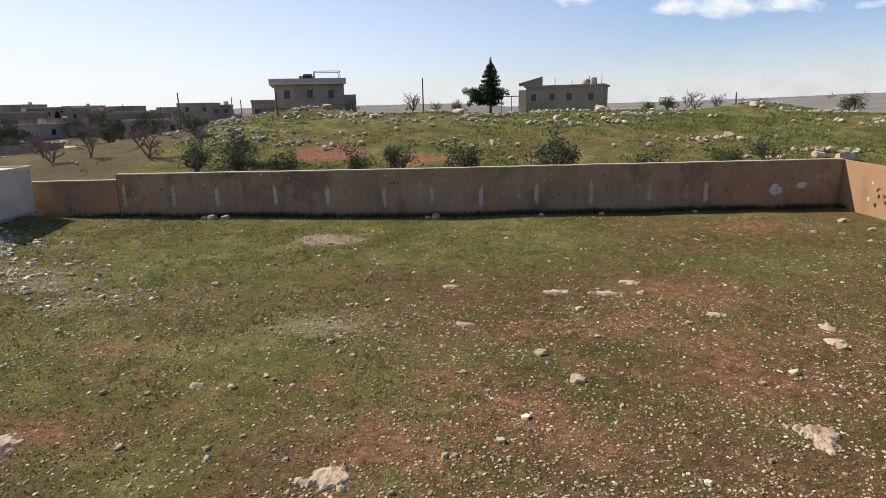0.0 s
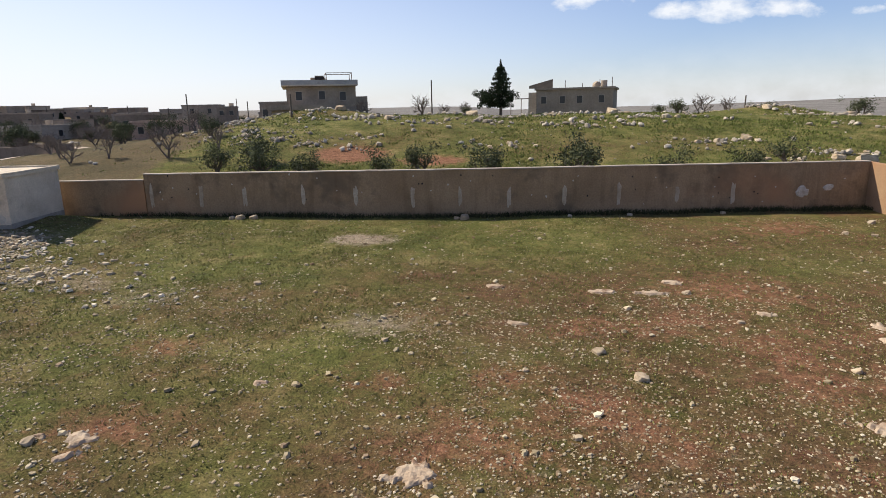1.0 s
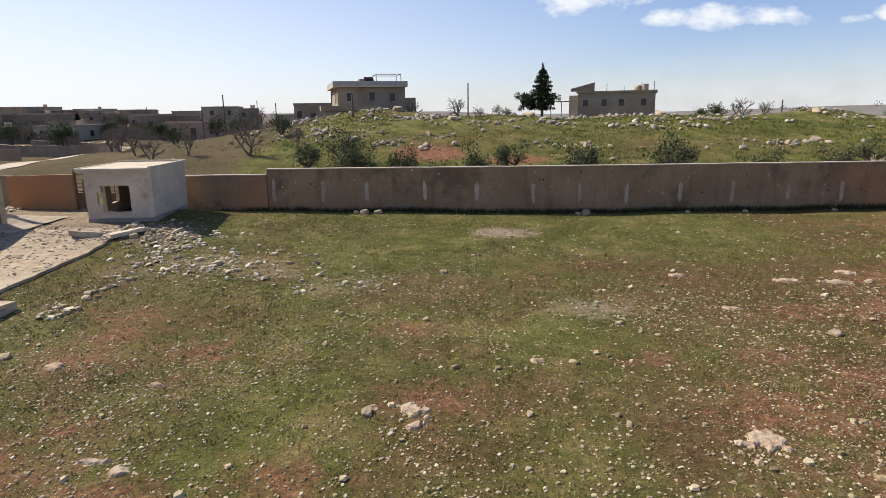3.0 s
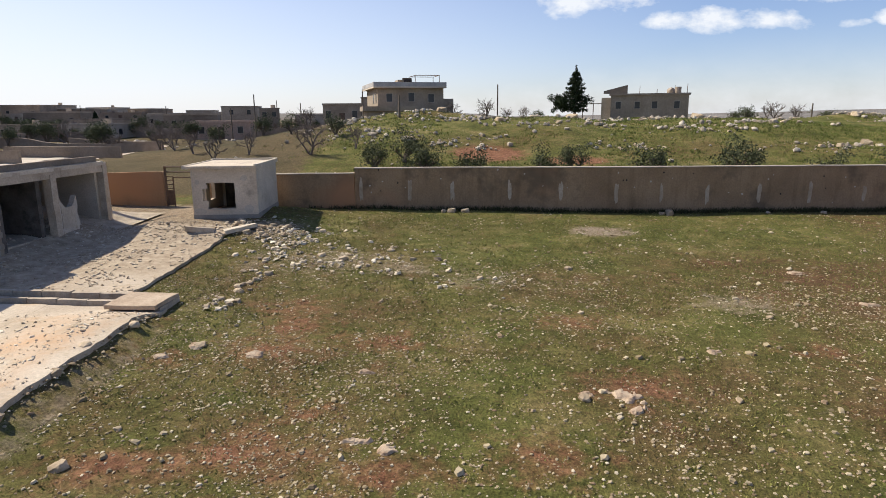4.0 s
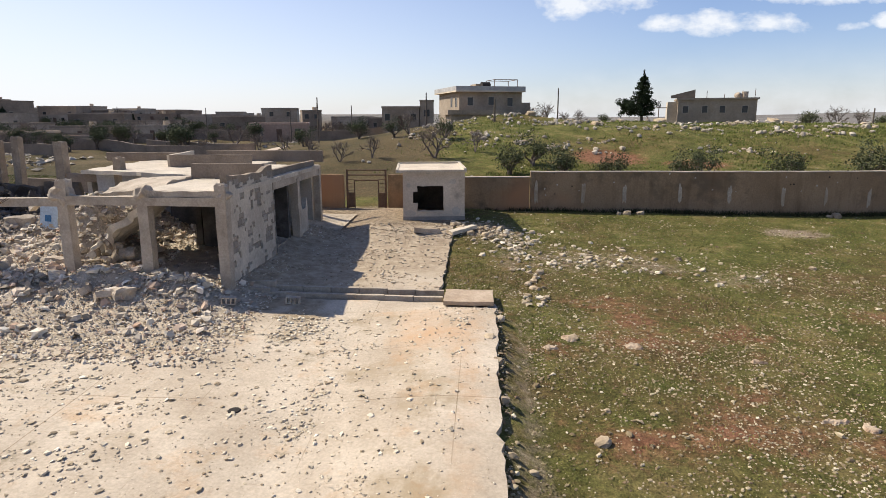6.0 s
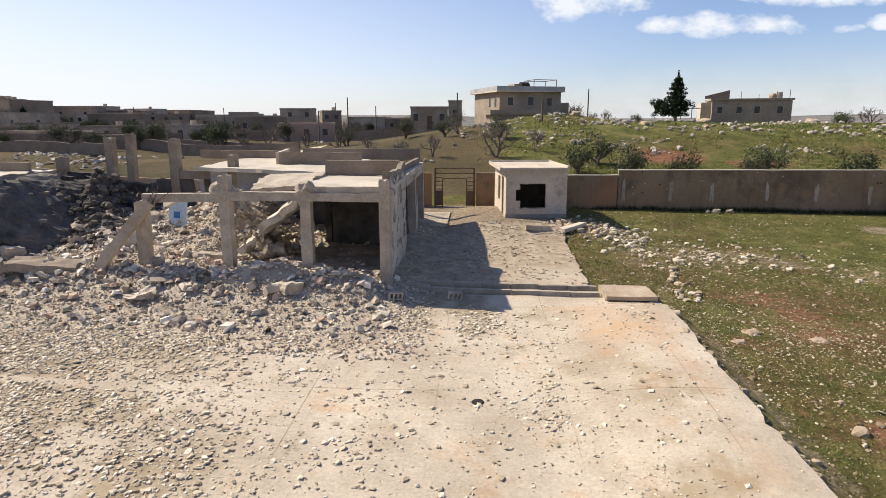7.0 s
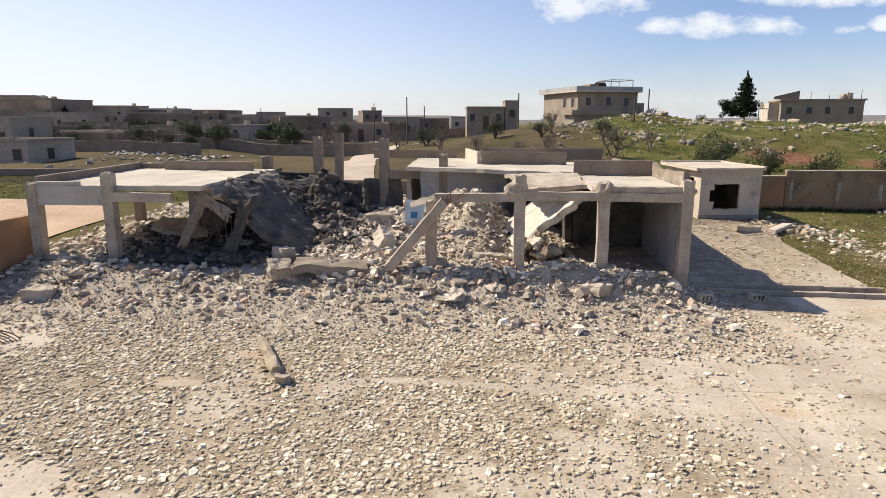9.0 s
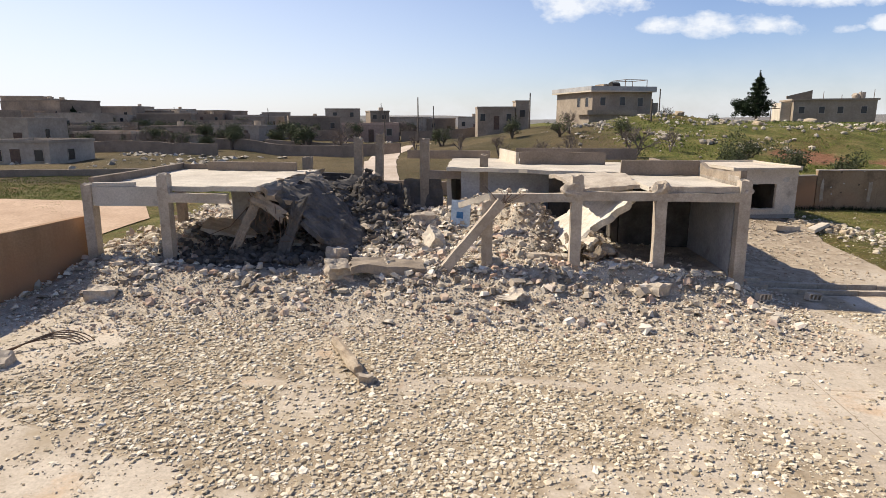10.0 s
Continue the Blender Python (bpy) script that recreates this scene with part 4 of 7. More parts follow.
def plaster_coat(y0, y1, z0, z1, x, seed, cover, cell=0.1):
    """What is left of a coat of plaster: block-sized pieces missing, 15 mm proud of the blocks."""
    ny, nzc = int((y1 - y0) / cell), int((z1 - z0) / cell)

    def kept(i, k):
        if not (0 <= i < ny and 0 <= k < nzc):
            return False
        y, z = y0 + i * cell, z0 + k * cell
        by, bz = int((y + 0.2 * (int(z / 0.2) % 2)) / 0.4), int(z / 0.2)
        edge = z > z1 - 0.25 + 0.2 * nz(y, 0, 2.0, seed)
        return not edge and nz(by * 0.55, bz * 0.42, 1.0, seed) + 0.35 * nz(y, z, 3.0, seed + 2) > cover

    bm = bmesh.new()
    g = {}

    def vert(i, k, s):
        if (i, k, s) not in g:
            y, z = y0 + i * cell, z0 + k * cell
            g[i, k, s] = bm.verts.new((x + 0.022 * s, y + 0.04 * nz(y * 6, z * 6, 1, seed), z + 0.04 * nz(y * 6, z * 6, 1, seed + 5)))
        return g[i, k, s]

    for i in range(ny):
        for k in range(nzc):
            if not kept(i, k):
                continue
            bm.faces.new((vert(i, k, 1), vert(i + 1, k, 1), vert(i + 1, k + 1, 1), vert(i, k + 1, 1)))
            for di, dk, (a, b), (c, d) in ((-1, 0, (i, k), (i, k + 1)), (1, 0, (i + 1, k + 1), (i + 1, k)), (0, -1, (i + 1, k), (i, k)), (0, 1, (i, k + 1), (i + 1, k + 1))):
                if not kept(i + di, k + dk):
                    bm.faces.new((vert(a, b, 1), vert(c, d, 1), vert(c, d, 0), vert(a, b, 0)))
    bmesh.ops.recalc_face_normals(bm, faces=bm.faces[:])
    wpart("plaster_coat", bm, M_PALE, RUIN, "surviving patches of pale plaster")


plaster_coat(18.6, 22.3, 0.7, 3.7, -24.322, 4.0, -0.15)
plaster_coat(25.35, 26.2, 0.7, 2.0, -24.322, 9.0, -0.3)
# near-black ceiling sheet: the bay's shade put into its colour
wpart("ceiling_face", sheet([(-26.9, 18.6, 3.17), (-24.55, 18.6, 3.17), (-24.55, 24.45, 3.19), (-26.9, 24.45, 3.19)], 6, 8, 0.012, 0.0, 1.0), M_SOOT_SHADE, RUIN, "ceiling sheet coloured near-black for the bay's shade")
wpart("room_floor", boxes((-26.9, 18.9, 0.4, -24.55, 24.45, 0.82)), M_RUBBLE, RUIN, "dusty grey room floor")
# inner walls that keep the standing bay dark; two are near-black for its shade
wpart("inner_wall", worn(boxes((-29.2, 24.5, 0.4, -24.55, 24.7, 3.2)), 4, 0.02, 2, 3.0), M_SOOT_SHADE, RUIN, "added room wall, coloured dark for the bay's shade")
wpart("inner_wall", worn(boxes((-27.2, 22.4, 0.4, -27.0, 24.45, 3.2)), 4, 0.03, 2, 6.0), M_SOOT_SHADE, RUIN, "added room wall, coloured dark for the bay's shade")
wpart("inner_wall", worn(boxes((-32.6, 25.35, 1.2, -26.9, 25.55, 3.2)), 5, 0.03, 2, 8.0), M_GREYP, RUIN, "grey plastered wall of the rear rooms")
wpart("inner_wall", worn(boxes((-33.1, 30.2, 0.4, -26.9, 30.4, 3.2)), 4, 0.03, 2, 9.0), M_PLASTER, RUIN)
wpart("inner_wall", worn(boxes((-33.2, 25.6, 0.6, -33.0, 30.2, 3.1)), 4, 0.06, 2, 10.0), M_PLASTER, RUIN)
wpart("inner_wall", worn(boxes((-26.9, 28.0, 0.4, -24.6, 28.2, 3.15)), 4, 0.02, 2, 11.0), M_PLASTER, RUIN)
# free columns behind
for i, (x, z0, z1, w, ln) in enumerate(((-36.8, 0.8, 4.52, 0.33, (0.05, 0)), (-36.0, 0.8, 4.66, 0.30, (0.12, 0)), (-34.08, 0.8, 4.46, 0.36, (0.0, 0)), (-31.7, 1.2, 3.85, 0.33, (0, 0)), (-38.9, 0.9, 3.75, 0.34, (0.03, 0)))):
    column(x, 25.5, z0, z1, w, ln, 30.0 + i, M_BLOCKW)
beam((-34.2, 25.5, 3.05), (-31.6, 25.5, 3.05), 0.26, 0.34, 41.0, M_BROWN)
beam((-38.9, 25.6, 3.0), (-36.7, 25.6, 2.9), 0.26, 0.3, 42.0, M_SOOT_SHADE)
for i, b in enumerate(((-36.6, 25.3, 0.7, -35.0, 25.5, 2.75), (-34.9, 25.35, 0.7, -33.4, 25.55, 2.9), (-38.7, 24.6, 0.6, -37.1, 24.8, 3.0))):
    wpart("wall_stub", worn(boxes(b), 5, 0.16, 1.6, 50.0 + i), M_SOOT_SHADE, RUIN, "burnt broken stub of wall")
# west part: roof, panel, hanging slabs
wpart("roof_slab", sheet([(-43.7, 18.45, 3.14), (-38.5, 18.6, 3.14), (-38.0, 24.0, 3.2), (-43.6, 24.3, 3.2)], 16, 16, 0.15, 0.10, 15.0), M_ROOF, RUIN, "dusty pale flat roof slab")
wpart("roof_slab", sheet([(-38.6, 19.0, 3.1), (-37.7, 19.5, 2.6), (-37.1, 23.4, 2.5), (-38.1, 24.1, 3.2)], 20, 30, 0.15, 0.45, 18.0, 0.08), M_BLOCKW, RUIN, "broken slab edge slumping off the roof")
HUNG = "burnt slab hanging down from the roof edge"
wpart("hanging_slab", sheet([(-38.2, 19.15, 2.9), (-36.1, 19.2, 0.8), (-35.6, 21.9, 1.0), (-37.6, 23.4, 2.95)], 26, 30, 0.16, 0.55, 21.0, 0.22), M_SMOKE_SHADE, RUIN, "smoked roof slab folded down to the ground")
wpart("hanging_slab", sheet([(-37.4, 22.6, 2.9), (-35.5, 22.9, 1.5), (-35.0, 24.6, 1.7), (-37.0, 24.9, 3.0)], 18, 18, 0.15, 0.35, 24.0, -0.12), M_SOOT_SHADE, RUIN, "blackened roof slab folded down behind")
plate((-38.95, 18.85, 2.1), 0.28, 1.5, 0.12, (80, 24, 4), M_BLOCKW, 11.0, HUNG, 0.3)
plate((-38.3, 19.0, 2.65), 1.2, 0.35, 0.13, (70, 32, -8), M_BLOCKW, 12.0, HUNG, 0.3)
plate((-37.7, 19.2, 1.75), 0.4, 1.9, 0.14, (78, 14, -12), M_SMOKE_SHADE, 21.0, HUNG, 0.35)
plate((-36.3, 24.2, 2.2), 1.3, 1.2, 0.2, (35, 30, 10), M_SOOT_SHADE, 15.0, "", 0.4)
plate((-35.2, 24.4, 1.7), 1.0, 1.4, 0.2, (70, 10, 60), M_SOOT_SHADE, 16.0, "", 0.4)
plate((-39.6, 21.4, 1.8), 1.3, 1.5, 0.16, (70, -12, -20), M_SOOT_SHADE, 17.0, "", 0.4)
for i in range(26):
    plate((rng.uniform(-37.0, -34.4), rng.uniform(22.8, 25.2), rng.uniform(1.0, 2.4)), rng.uniform(0.25, 0.8), rng.uniform(0.2, 0.6), rng.uniform(0.1, 0.22), (rng.uniform(10, 90), rng.uniform(-60, 60), rng.uniform(0, 180)), M_SOOT_SHADE if i % 4 else M_SMOKE_SHADE, 40.0 + i, "", 0.35)
for i in range(16):
    p = Vector((rng.uniform(-39.0, -37.6), rng.uniform(18.8, 19.4), rng.uniform(2.2, 3.1)))
    bm = bmesh.new()
    q = p + Vector((rng.normal(0, 0.25), rng.normal(0, 0.15), -rng.uniform(0.3, 0.8)))
    stick(bm, p, q, 0.011, 0.011, 4)
    stick(bm, q, q + Vector((rng.normal(0, 0.3), rng.normal(0, 0.15), -rng.uniform(0.0, 0.3))), 0.011, 0.009, 4)
    wpart("reinforcing_bar", bm, M_METAL, RUIN, "bent rusty reinforcing bar")
wpart("lintel_panel", worn(boxes((-43.4, 18.33, 2.72, -41.36, 18.47, 3.3)), 4, 0.012, 2, 60.0), M_PLASTER, RUIN, "cream plaster panel above the opening")
wpart("lintel_panel", worn(boxes((-43.4, 18.36, 3.304, -42.1, 18.5, 3.42)), 3, 0.015, 2, 62.0), M_PLASTER, RUIN)
beam((-41.1, 18.4, 2.98), (-39.3, 18.45, 2.95), 0.25, 0.28, 63.0)
beam((-43.55, 18.6, 3.42), (-43.5, 24.2, 3.46), 0.18, 0.24, 64.0, M_BROWN, "parapet", 0.015)
beam((-43.4, 24.2, 3.44), (-41.6, 24.2, 3.44), 0.16, 0.2, 65.0, M_BROWN, "parapet", 0.015)
beam((-42.2, 23.7, 3.5), (-38.7, 23.4, 3.5), 0.16, 0.34, 66.0, M_BROWN, "parapet", 0.015)
for i, b in enumerate(((-41.2, 23.2, 0.5, -39.4, 23.4, 2.9), (-39.4, 22.2, 0.5, -39.2, 23.4, 2.8))):
    wpart("inner_wall", worn(boxes(b), 5, 0.09, 1.8, 70.0 + i), M_GREYP if i < 1 else M_SOOT_SHADE, RUIN, "scorched plaster wall inside the ruin")
column(-41.2, 23.9, 0.6, 3.15, 0.3, (0, 0), 80.0, M_BROWN)
column(-43.5, 23.9, 0.6, 3.15, 0.3, (0, 0), 81.0, M_BROWN)

# loose pieces about the ruin
fb = thing("fallen_beam", pose(-33.1, 17.95, 0.62), "fallen concrete beam leaning against a column", "beam")
beam((-33.05, 17.95, 0.75), (-31.2, 18.18, 2.95), 0.27, 0.27, 90.0, M_CONC, "body", 0.03, fb)
bm = bmesh.new()
for i in range(9):
    stick(bm, (-31.2 + rng.normal(0, 0.06), 18.2 + rng.normal(0, 0.05), 2.85), (-31.15 + rng.normal(0, 0.35), 18.2 + rng.normal(0, 0.2), 3.1 + rng.uniform(0, 0.3)), 0.012, 0.01, 4)
wpart("reinforcing_bars", bm, M_METAL, fb, "bent rusty reinforcing bars")
bp = thing("blue_panel", pose(-32.55, 22.2, 1.35, -6, 3, -4), "pale blue sheet panel standing in the rubble", "panel")
part("board", worn(boxes((-0.34, -0.02, 0, 0.34, 0.02, 1.1)), 4, 0.012, 3, 2.0), M_BLUE, bp)
part("patch", boxes((-0.14, -0.03, 0.45, 0.10, -0.021, 0.68)), surface("blue_paint", (0.05, 0.16, 0.33), (0.08, 0.22, 0.42), 5, 20, rough=0.5, bump=0.1), bp, "darker blue painted square")
sb = thing("broken_beam", pose(-32.2, 21.2, 2.3), "short white broken beam propped over rubble", "beam")
beam((-32.5, 21.5, 2.38), (-31.45, 20.6, 2.8), 0.2, 0.2, 91.0, M_PALE, "body", 0.03, sb)


def fallen_slab(x, y, w, d, h, rot, tilt, label, seed, material=None, dz=0.0):
    o = thing("fallen_slab", pose(x, y, rz(x, y) + dz, tilt[0], tilt[1], rot), label, "slab", "fallen slabs in the rubble")
    bm = worn(worn(boxes((-w / 2, -d / 2, 0, w / 2, d / 2, h)), 3, 0.10, 2.0, seed), 1, 0.06, 6.0, seed)
    part("body", bm, material or M_CONC, o)


fallen_slab(-34.5, 18.0, 2.1, 0.95, 0.2, 10, (3, 3), "tilted grey floor slab half buried in rubble", 1.5, M_BLOCKW, -0.13)
fallen_slab(-37.4, 20.0, 1.7, 0.45, 0.26, 4, (0, 5), "grey concrete beam piece lying on rubble", 2.0)
fallen_slab(-36.9, 20.9, 1.3, 0.5, 0.24, 8, (4, -4), "grey concrete beam piece lying on rubble", 3.0, None, 0.1)
fallen_slab(-40.4, 21.2, 1.9, 1.2, 0.14, 10, (10, 12), "pale tilted slab inside the ruined room", 4.0, M_PALE, 0.25)
fallen_slab(-35.9, 17.6, 0.6, 0.5, 0.4, 30, (20, 10), "upturned block of broken concrete", 5.0)
fallen_slab(-33.5, 20.4, 0.45, 0.8, 0.5, 35, (30, 30), "upturned pale block of broken concrete", 6.0, M_PALE)
fallen_slab(-29.9, 18.9, 1.1, 0.3, 0.16, -8, (0, 3), "thin broken concrete strip on rubble", 7.0)
fallen_slab(-28.0, 19.0, 1.2, 0.3, 0.22, 5, (0, -3), "thin broken concrete strip on rubble", 8.0)
for i, (x, y, w, d, h, r) in enumerate(((-42.0, 16.1, 0.7, 0.6, 0.3, 20), (-36.2, 18.9, 0.55, 0.5, 0.4, 60), (-33.9, 22.6, 0.9, 0.5, 0.35, 10), (-26.9, 17.3, 0.55, 0.4, 0.3, 40), (-30.8, 16.9, 0.4, 0.35, 0.2, 15))):
    fallen_slab(x, y, w, d, h, r, (rng.normal(0, 8), rng.normal(0, 8)), "lump of broken concrete in the rubble", 20.0 + i, None, -0.06)


def hollow_block(x, y, rot, tilt):
    o = thing("hollow_block", pose(x, y, rz(x, y) + 0.02, tilt, 6, rot), "grey hollow concrete building block with cells", "block", "hollow blocks before the ruin")
    part("body", pierced(0.4, 0.2, 0.2, [(0.04, 0.03, 0.12, 0.17), (0.16, 0.03, 0.24, 0.17), (0.28, 0.03, 0.36, 0.17)], 1.0), M_CONC, o)


for x, y, r, t in ((-24.2, 17.3, 20, 0), (-27.5, 16.9, 50, 40), (-28.0, 17.1, 100, 60), (-22.6, 17.9, 8, 0), (-30.9, 17.2, 30, 20)):
    hollow_block(x, y, r, t)

lg = thing("fallen_post", pose(-34.55, 12.95, rz(-34.5, 12.9), 0, 0, 0), "weathered split timber post lying on gravel", "post")
bm = bmesh.new()
a, b = Vector((-35.0, 13.65, gz(-35, 13.65) + 0.22)), Vector((-34.2, 12.2, gz(-34.2, 12.2) + 0.21))
bmesh.ops.create_cone(bm, cap_ends=True, segments=10, radius1=0.12, radius2=0.11, depth=(b - a).length)
bmesh.ops.subdivide_edges(bm, edges=[e for e in bm.edges if abs(e.verts[0].co.z - e.verts[1].co.z) > 0.5], cuts=9)
for v in bm.verts:
    v.co += noise.noise_vector(Vector((v.co.x * 9, v.co.y * 9, v.co.z * 2.5))) * 0.05
bmesh.ops.transform(bm, matrix=Matrix.Translation((a + b) / 2) @ (b - a).to_track_quat("Z", "Y").to_matrix().to_4x4(), verts=bm.verts[:])
wpart("body", bm, M_WOOD, lg)
fallen_slab(-34.0, 12.0, 0.30, 0.28, 0.2, 25, (0, 0), "lump of broken concrete at the end of a post", 31.0, None, -0.08)

wr = thing("bent_wire", pose(-41.2, 13.0, gz(-41.2, 13.0) + 0.1), "bent bundle of rusty wire lying on gravel", "wire")
for j in range(5):
    bm = bmesh.new()
    prev = None
    for i in range(13):
        u = i / 12
        p = Vector((-42.1 + 1.4 * u + 0.05 * j, 12.4 + 0.85 * math.sin(1.9 * u) + 0.06 * j, gz(-41.4, 13.0) + 0.12 + 0.22 * math.sin(math.pi * u) * (0.6 + 0.12 * j) + 0.02 * nz(u * 5, j, 1, 2.0)))
        ring = [bm.verts.new(p + Vector((0, math.cos(k * math.tau / 5), math.sin(k * math.tau / 5))) * 0.014) for k in range(5)]
        if prev:
            for k in range(5):
                bm.faces.new((prev[k], prev[(k + 1) % 5], ring[(k + 1) % 5], ring[k]))
        else:
            bm.faces.new(ring[::-1])
        prev = ring
    bm.faces.new(prev)
    wpart("strand", bm, M_METAL, wr)
fallen_slab(-41.7, 12.05, 0.5, 0.4, 0.25, 15, (6, 4), "lump of broken concrete beside bent wire", 33.0, None, -0.05)

# rubble: the heap itself, then its pieces
us, vs = np.arange(-46, -23.1, 0.2), np.arange(14.4, 31, 0.2)
hv = [(x, y, rz(x, y) - 0.02 - 0.5 * (1 - smooth(x, -45.0, -43.8))) for y in vs for x in us]
w = len(us)
heap = new("rubble_heap", raw("rubble_heap", hv, [(j * w + i, j * w + i + 1, (j + 1) * w + i + 1, (j + 1) * w + i) for j in range(len(vs) - 1) for i in range(w - 1)], M_RUBBLE))
tagged(heap, "heap of grey dust and broken concrete in the ruin", "rubble", kind="stuff")
M_CHUNK = island_surface("rubble_pieces", [(0.24, 0.195, 0.145), (0.50, 0.43, 0.335), (0.68, 0.605, 0.49), (0.32, 0.26, 0.19), (0.80, 0.73, 0.615), (0.44, 0.30, 0.215), (0.60, 0.525, 0.415)])
M_PEBBLE = island_surface("field_pebbles", [(0.16, 0.115, 0.07), (0.27, 0.215, 0.13), (0.42, 0.345, 0.22), (0.22, 0.145, 0.09), (0.54, 0.455, 0.31), (0.32, 0.26, 0.165), (0.68, 0.595, 0.445)])
M_GRAVEL = island_surface("yard_stone", [(0.30, 0.235, 0.155), (0.45, 0.37, 0.26), (0.60, 0.515, 0.385), (0.36, 0.285, 0.19), (0.72, 0.635, 0.495), (0.50, 0.415, 0.295), (0.84, 0.76, 0.615)])
M_TAN = island_surface("driveway_stone", [(0.32, 0.25, 0.175), (0.44, 0.36, 0.265), (0.56, 0.48, 0.37), (0.38, 0.30, 0.215)])
LUMPS = []
for i in range(8):
    bm = worn(worn(boxes((-0.42, -0.34, -0.24, 0.42, 0.34, 0.24)), 1, 0.34, 1.7, i * 3.7), 1, 0.13, 5.0, i * 2.3)
    me = bpy.data.meshes.new("concrete_lump")
    bm.to_mesh(me)
    bm.free()
    me.shade_flat()
    me.materials.append((M_CONC, M_PALE, M_BLOCKW, M_CONC)[i % 4])
    LUMPS.append(me)
for x, y, z in sow(900, -43.6, -24.0, 15.6, 25.0, lambda x, y: (0.18 + 0.5 * smooth(rubble_h(x, y), 0.1, 0.4)) * (1 - 0.9 * roof_shade_at(x, y)) * (1 if x < -27.1 or y < 19 else 0), 0.0, rz)[:260]:
    k = float(min(0.6, 0.12 + rng.exponential(0.10)))
    ob = shared("concrete_lump", LUMPS[int(rng.integers(0, 8))], None, Matrix.Translation((x, y, z + 0.1 * k)) @ pose(0, 0, 0, rng.normal(0, 18), rng.normal(0, 18), rng.uniform(0, 360)) @ Matrix.Diagonal((k, k * rng.uniform(0.7, 1.1), k * rng.uniform(0.45, 0.9), 1)))
    tagged(ob, "lump of broken concrete lying in the rubble", "concrete lump", "lumps of concrete about the ruin")
p1 = sow(15000, -44.5, -23.8, 15.0, 28.0, lambda x, y: (0.25 + 0.8 * smooth(rubble_h(x, y), 0.05, 0.35)) * (1 - 0.92 * roof_shade_at(x, y)) * (1 if x < -27.1 or y < 19 else 0.06), 0.0, rz)
tagged(stones("rubble_chunks", p1, sizes_for(len(p1), 0.05, 0.34, 3.6), M_CHUNK, 0.62, False, 0.2, 0.5, "flat", 0.5), "loose angular lumps of broken concrete and block", "rubble", kind="stuff")
p2 = sow(34000, -43.5, -23, 13.8, 27, lambda x, y: (0.9 if y > 15.5 else 0.6) * (1 - 0.9 * roof_shade_at(x, y)) * (1 if x < -27.1 or y < 19 else 0.12), 0.0, rz)
tagged(stones("rubble_grit", p2, sizes_for(len(p2), 0.03, 0.14, 2.2), M_CHUNK, 0.6, False, 0.25, 0.4, True), "small broken stone covering the rubble", "rubble", kind="stuff")


# burnt mound; its low dark skirt paints the roof's shade onto the floor
us, vs = np.arange(-41.8, -34.2, 0.13), np.arange(17.9, 25.6, 0.13)
def char_shade_z(x, y):
    k = 0.6 * math.exp(-((x + 37.3) / 1.0) ** 2 - ((y - 22.3) / 1.5) ** 2) + 0.7 * math.exp(-((x + 35.9) / 0.9) ** 2 - ((y - 23.6) / 1.2) ** 2)
    m = min(1, 2 * k)
    return rz(x, y) - 0.30 + 0.36 * roof_shade_at(x, y) + 1.15 * k + 0.3 * nz(x, y, 1.3, 15.0) * m + 0.2 * nz(x, y, 3.1, 16.0) * m + 0.10 * nz(x, y, 7.0, 17.0)


w = len(us)
ch = new("burnt_shade_heap", raw("burnt_shade_heap", [(x, y, char_shade_z(x, y)) for y in vs for x in us], [(j * w + i, j * w + i + 1, (j + 1) * w + i + 1, (j + 1) * w + i) for j in range(len(vs) - 1) for i in range(w - 1)], M_SOOT_SHADE))
tagged(ch, "blackened mound of collapsed roof and wall, with floor darkened for shade", "rubble", kind="stuff")
# burnt debris, spread further to darken the floor in the roof's shade
M_BURNT_SHADE = island_surface("burnt_shade_pieces", [(0.05, 0.045, 0.04), (0.10, 0.085, 0.07), (0.17, 0.145, 0.12), (0.07, 0.06, 0.05)])
pb = sow(16000, -41.6, -33.8, 18.2, 26.5, lambda x, y: max(0.75 * math.exp(-((x + 36.4) / 1.8) ** 2 - ((y - 23.0) / 2.2) ** 2), 0.6 * roof_shade_at(x, y)), 0.03, lambda x, y: max(rz(x, y), char_shade_z(x, y)))
tagged(stones("burnt_shade_rubble", pb, sizes_for(len(pb), 0.05, 0.36, 3.0), M_BURNT_SHADE, 0.7, False, 0.25, 0.5), "charred debris, also spread to darken the shaded floor below the roof", "rubble", kind="stuff")


p3 = sow(225000, -44.6, -17.4, 4.5, 17.0, gravel_keep, 0.09, None, 0.12)
tagged(stones("yard_gravel", p3, sizes_for(len(p3), 0.022, 0.14, 3.6), M_GRAVEL, 0.38, False, 0.2, 0.24, "flat", 0.46), "pale broken stone strewn over the concrete yard", "gravel", kind="stuff")
pc = sow(70000, -43.0, -16.8, 4.0, 18.0, lambda x, y: 0.12 + 0.8 * smooth(nz(x, y, 0.6, 51.0) + 0.6 * nz(x, y, 2.1, 52.0), 0.0, 0.5), 0.09, None, 0.16)
tagged(stones("yard_chips", pc, sizes_for(len(pc), 0.014, 0.085, 5.0), M_GRAVEL, 0.5, False, 0.2, 0.3, True), "fine stone chips lying on the concrete yard", "gravel", kind="stuff")
p4 = sow(6000, -24.4, -18.3, 19.5, 27.3, lambda x, y: 0.15 + 0.75 * smooth(nz(x, y, 0.55, 4.0), -0.15, 0.35) + 0.5 * smooth(y, 24, 27), 0.10)
